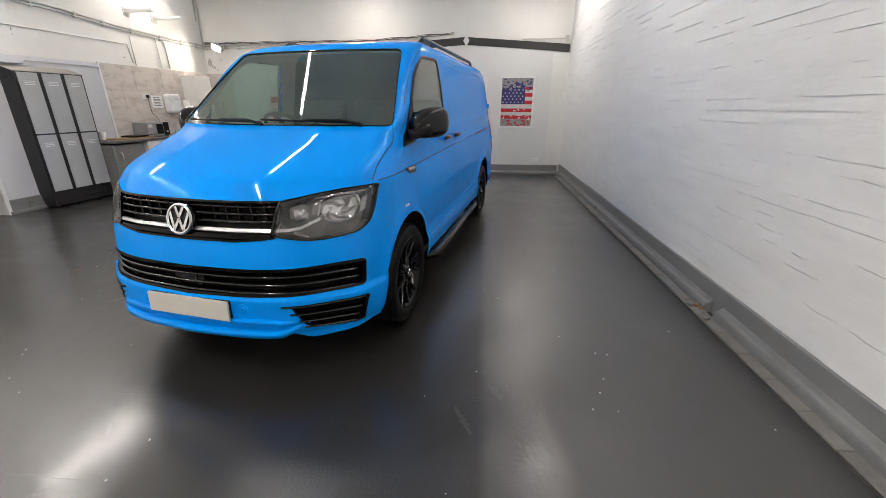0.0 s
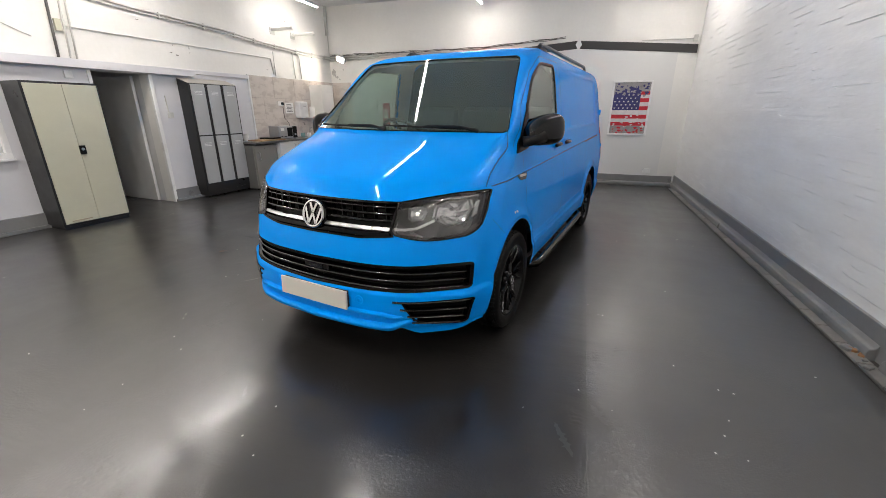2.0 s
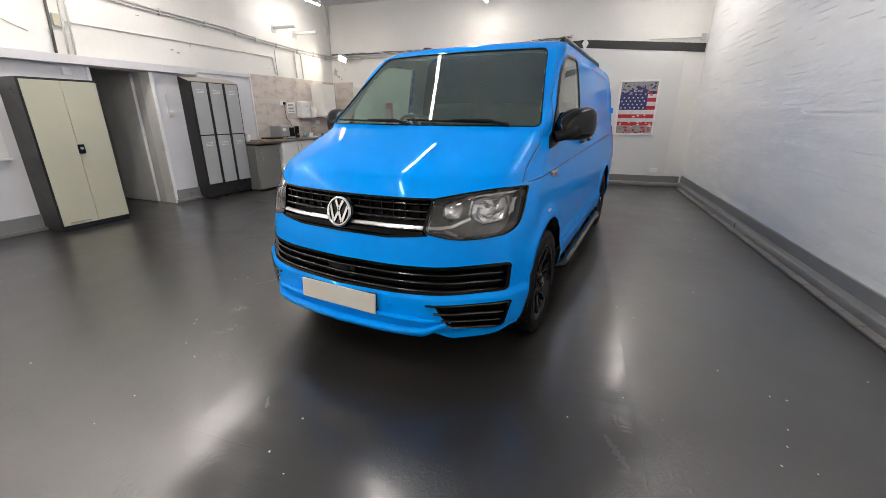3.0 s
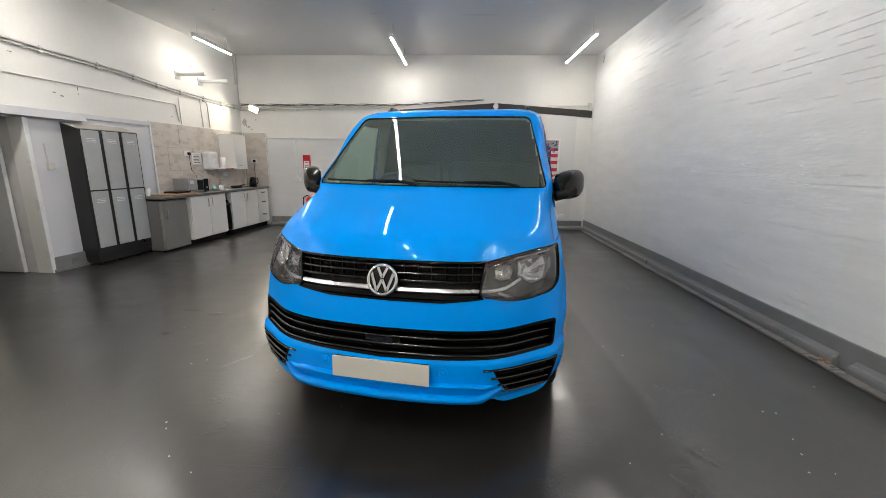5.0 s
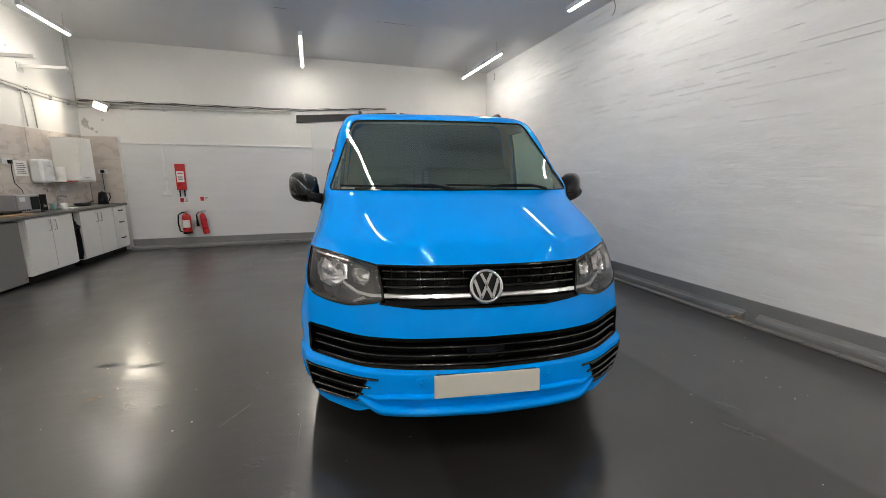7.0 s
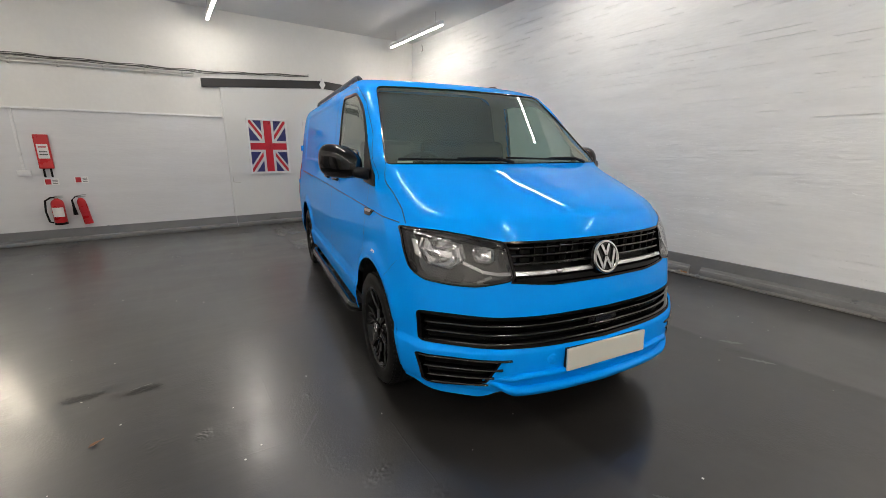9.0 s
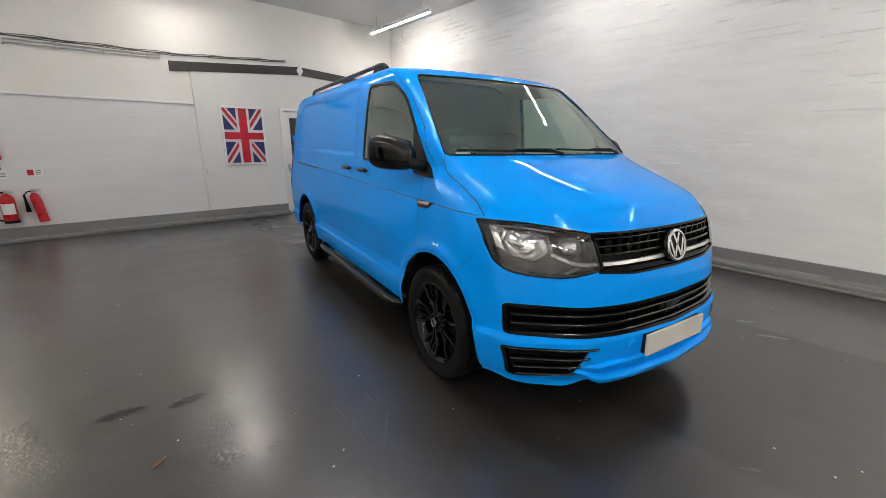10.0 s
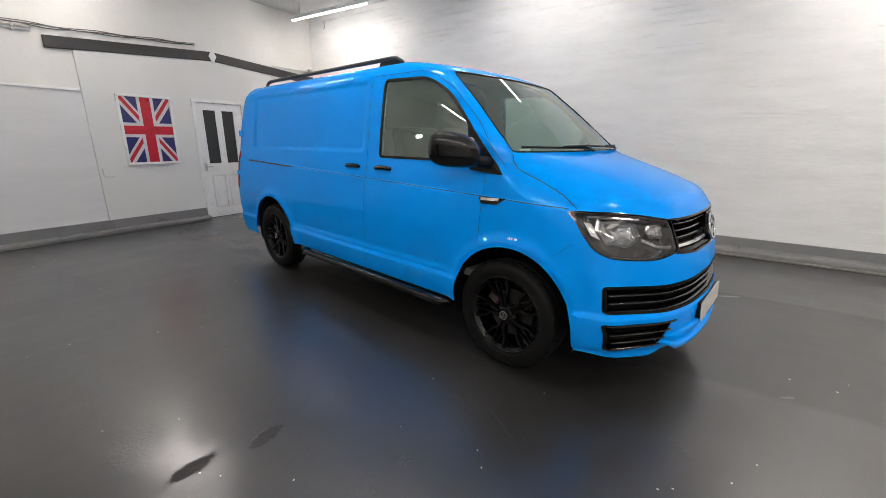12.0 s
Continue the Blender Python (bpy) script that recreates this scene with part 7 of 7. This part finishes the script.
tagged(fb, "courses of white painted bricks", kind="stuff")

# dust specks and a dead leaf on the floor
DUST = material("pale_floor_specks", (0.55, 0.53, 0.50), 0.8, vary=0.2)
bm = bmesh.new()
rng = random.Random(5)
for k in range(170):
    x, y = rng.uniform(-4.5, 2.9), rng.uniform(-4.0, 6.0)
    a = rng.uniform(0.002, 0.0048)
    box(bm, -a, a, -a * 0.7, a * 0.7, 0.0, a * 0.5, 0, pose(x, y, 0.0, 0, 0, rng.uniform(0, 180)))
for x, y in ((2.13, -0.51), (2.20, -0.52), (2.11, -0.76), (2.06, -0.88), (1.99, -1.01), (1.94, -0.34)):
    box(bm, -0.0045, 0.0045, -0.003, 0.003, 0.0, 0.002, 0, pose(x, y, 0.0, 0, 0, rng.uniform(0, 180)))
specks = new("dust_specks", mesh_object("dust_specks", bm, DUST))
tagged(specks, "pale specks of grit on the floor", "grit", kind="stuff")
leaf_ = thing("dead_leaf", pose(-2.315, 0.375, 0.002, 0, 0, 35), "small curled brown leaf on the floor", "leaf")
bm = bmesh.new()
out = [(-0.028, 0), (-0.012, 0.011), (0.012, 0.010), (0.028, 0.0), (0.012, -0.009), (-0.012, -0.011)]
vs = [bm.verts.new((x, y_, 0.004 + 0.25 * abs(y_) + 0.1 * max(x, 0))) for x, y_ in out]
mid = [bm.verts.new((-0.02, 0, 0.002)), bm.verts.new((0.02, 0, 0.003))]
for f_ in ((vs[0], mid[0], vs[1]), (vs[1], mid[0], mid[1], vs[2]), (vs[2], mid[1], vs[3]), (vs[3], mid[1], vs[4]), (vs[4], mid[1], mid[0], vs[5]), (vs[5], mid[0], vs[0])):
    bm.faces.new(f_)
part("blade", bm, material("dry_leaf_brown", (0.20, 0.09, 0.04), 0.7, vary=0.2, scale=40), leaf_)
part("stalk", tube(bmesh.new(), [(0.028, 0, 0.006), (0.043, 0.004, 0.004)], 0.0018, 5), ORANGE, leaf_)
CHIP = material("bare_dark_concrete", (0.022, 0.0213, 0.0205), 0.5, vary=0.3, scale=40, bump=0.3, spec=0.4)
# worn spots where the floor coating is broken
for x, y, a, rz in ((-2.425, 0.91, 0.092, -4), (-2.135, 0.815, 0.09, 6)):
    sp = thing("coating_chip", pose(x, y, 0.0, 0, 0, rz), "rough dark chipped spot in the floor coating", "chip", "coating chips")
    bm = bmesh.new()
    rim = [bm.verts.new((a * (1.0 + 0.5 * noise.noise(Vector((k * 0.73, x * 9, 0.4)))) * math.cos(k * math.tau / 44), 0.44 * a * (1 + 0.55 * noise.noise(Vector((k * 0.81, 7.3, y)))) * math.sin(k * math.tau / 44), 0.0012)) for k in range(44)]
    bm.faces.new(rim)
    part("patch", bm, CHIP, sp)

# blisters: small fields where the coating dried wrinkled and shiny


def floor_blister(x, y, a, b, rz, high):
    """A low uneven field, a by b in half size, whose relief fades out ragged towards its rim."""
    sp = thing("floor_blister", pose(x, y, 0.0), "wrinkled shiny blister in the black floor coating", "blister", "floor blisters")
    bm, n = bmesh.new(), 44
    grid = {}
    for i in range(n + 1):
        for k in range(n + 1):
            u, v = 2 * i / n - 1, 2 * k / n - 1
            p = pose(x, y, 0.0, 0, 0, rz) @ Vector((u * a, v * b, 0.0))
            rim = math.hypot(u, v) + 0.35 * noise.noise(p * 9)
            fade = 1 - ease(0.1, 0.95, rim)
            folds = abs(noise.noise(p * 34)) + 0.5 * abs(noise.noise(p * 71))
            grid[i, k] = bm.verts.new(p + Vector((0, 0, -0.0002 + fade * (0.0005 + 1.5 * high * folds))))
    for i in range(n):
        for k in range(n):
            q = [grid[i, k], grid[i + 1, k], grid[i + 1, k + 1], grid[i, k + 1]]
            if max(v.co.z for v in q) > 0.0:
                bm.faces.new(q)
    bmesh.ops.delete(bm, geom=[v for v in bm.verts if not v.link_faces], context="VERTS")
    part("skin", bm, FLOOR, sp, smooth=True, m=sp.matrix_basis.inverted())


for spot in ((1.66, -0.25, 0.10, 0.10, 10, 0.0024), (1.61, -1.30, 0.16, 0.24, 20, 0.0016), (1.55, -0.95, 0.12, 0.14, -15, 0.0018), (1.51, -0.40, 0.05, 0.14, 8, 0.0020),
             (1.37, -0.97, 0.08, 0.10, 30, 0.0016), (-0.51, -1.97, 0.16, 0.14, 0, 0.0020), (-0.31, -1.74, 0.12, 0.12, 25, 0.0014), (-1.25, -0.57, 0.10, 0.08, 15, 0.0024),
             (-1.09, -0.83, 0.07, 0.16, -30, 0.0020), (-1.34, 0.20, 0.05, 0.10, 0, 0.0015), (-2.82, 1.00, 0.20, 0.26, 5, 0.0018), (-1.88, 0.16, 0.07, 0.06, 40, 0.0026),
             (-2.28, 1.02, 0.30, 0.13, -6, 0.0010), (-2.06, 0.22, 0.12, 0.10, 0, 0.0014)):
    floor_blister(*spot)

# faint ridges where slab joints show through the floor coating, and two dark scuffs
rng = random.Random(8)
for n, (ax, ay, bx, by) in enumerate(((-0.575, -1.70, -0.565, -0.82), (-1.02, -1.115, -0.16, -1.12), (-0.60, -1.625, -0.12, -1.615), (-1.53, -0.20, -1.53, 0.66), (-1.80, -0.11, -1.48, -0.14), (-1.10, -1.34, -1.04, -0.20), (1.44, -1.75, 1.44, 1.30))):
    count = max(6, int(math.hypot(bx - ax, by - ay) / 0.02))
    d = Vector((bx - ax, by - ay)).normalized()
    bm, prev = bmesh.new(), None
    for i in range(count + 1):
        t = i / count
        x, y = ax + (bx - ax) * t, ay + (by - ay) * t
        wob = 0.006 * noise.noise(Vector((x * 9, y * 9, n)))
        high = 0.0007 * min(1.0, 8 * t, 8 * (1 - t)) * (0.55 + 0.6 * abs(noise.noise(Vector((x * 14, y * 14, 5)))))
        row = [bm.verts.new((x - d.y * (q + wob), y + d.x * (q + wob), hh)) for q, hh in ((-0.007, -0.0004), (-0.002, high), (0.002, high * 0.8), (0.008, -0.0004))]
        if prev:
            for a in range(3):
                bm.faces.new((prev[a], prev[a + 1], row[a + 1], row[a]))
        prev = row
    bmesh.ops.recalc_face_normals(bm, faces=bm.faces)
    structure(f"trim_{8 + n}", bm, FLOOR, "faint slab joint ridge under the dark floor coating", "floor joint", smooth=True)
SCUFF = material("dull_dark_scuff", (0.021, 0.0203, 0.0196), 0.45, vary=0.25, scale=25, bump=0.0, spec=0.35, coat=0.7)
SCUFF.node_tree.nodes["Principled BSDF"].inputs["Coat Roughness"].default_value = 0.3
for x0, y0, x1, y1, wd in ((-1.33, 0.03, -1.49, -0.19, 0.018), (-2.09, 0.87, -2.20, 0.845, 0.02), (1.46, -0.86, 1.54, -0.99, 0.07), (1.29, -1.05, 1.38, -1.24, 0.05), (-0.36, -1.32, -0.31, -1.40, 0.03)):
    d = Vector((x1 - x0, y1 - y0))
    sp = thing("floor_scuff", pose(x0, y0, 0.0, 0, 0, math.degrees(math.atan2(d.y, d.x))), "dull dark scuff on the floor coating", "scuff", "floor scuffs")
    bm, prev = bmesh.new(), None
    for i in range(25):
        t = i / 24
        hw = wd / 2 * min(1.0, 5 * t + 0.1, 5 * (1 - t) + 0.1)
        lo, hi = (hw * (0.25 + 1.3 * abs(noise.noise(Vector((i * 2.3, x0 * 5, q))))) for q in (3.0, 8.0))
        row = [bm.verts.new((d.length * t, -lo, 0.0011)), bm.verts.new((d.length * t, hi, 0.0011))]
        if prev:
            bm.faces.new((prev[0], row[0], row[1], prev[1]))
        prev = row
    part("mark", bm, SCUFF, sp)

# loose wire ends at the top of the brick wall
for y, z, dz in ((6.08, 3.67, 0.15), (2.34, 3.76, 0.19)):
    wire = thing("wire_end", pose(E_ - 0.012, y, z), "short loose grey wire end on the brick wall", "wire", "wire ends")
    part("strand", tube(bmesh.new(), [(0, 0.03, 0.0), (-0.01, 0.0, -0.02), (-0.012, -0.03, -dz * 0.5), (-0.01, -0.015, -dz * 0.85), (-0.008, 0.02, -dz)], 0.005, 6), CABLE, wire, smooth=True)
# sooty smudges in the corner over the tiles
SOOT = material("grey_soot_smudge", (0.56, 0.55, 0.53), 0.8, vary=0.2, scale=18, fine=60, bump=0.1)
rng = random.Random(13)
for x, z, a, st in ((-4.70, 2.34, 0.07, 2.0), (-4.62, 2.24, 0.05, 0.7), (-4.56, 2.19, 0.04, 0.6), (-4.44, 2.40, 0.025, 1.4)):
    sm = thing("wall_smudge", pose(x, N, z), "grey sooty smudge on the white wall", "smudge", "wall smudges")
    bm = bmesh.new()
    bm.faces.new([bm.verts.new((a * rng.uniform(0.35, 1.0) * math.cos(k * math.tau / 22), -0.0015, a * st * rng.uniform(0.35, 1.0) * math.sin(k * math.tau / 22))) for k in range(22)])
    part("mark", bm, SOOT, sm)

# hairline cracks in the ceiling plaster
bm = bmesh.new()
for x0, x1, y in ((0.15, 0.85, 4.16), (-1.3, -1.08, 4.1), (-3.66, -3.6, 3.9)):
    xs = [x0 + (x1 - x0) * k / 8 for k in range(9)]
    prev = None
    for k, x in enumerate(xs):
        yy = y + 0.012 * noise.noise(Vector((x * 9, 1, 2)))
        wd = 0.006 * (1 - abs(k / 4 - 1)) + 0.0015
        row = [bm.verts.new((x, yy - wd, CEIL - 0.002)), bm.verts.new((x, yy + wd, CEIL - 0.002))]
        if prev:
            bm.faces.new((prev[0], prev[1], row[1], row[0]))
        prev = row
structure("trim_7", bm, TRIM, "dark hairline cracks in the ceiling plaster", "cracks")
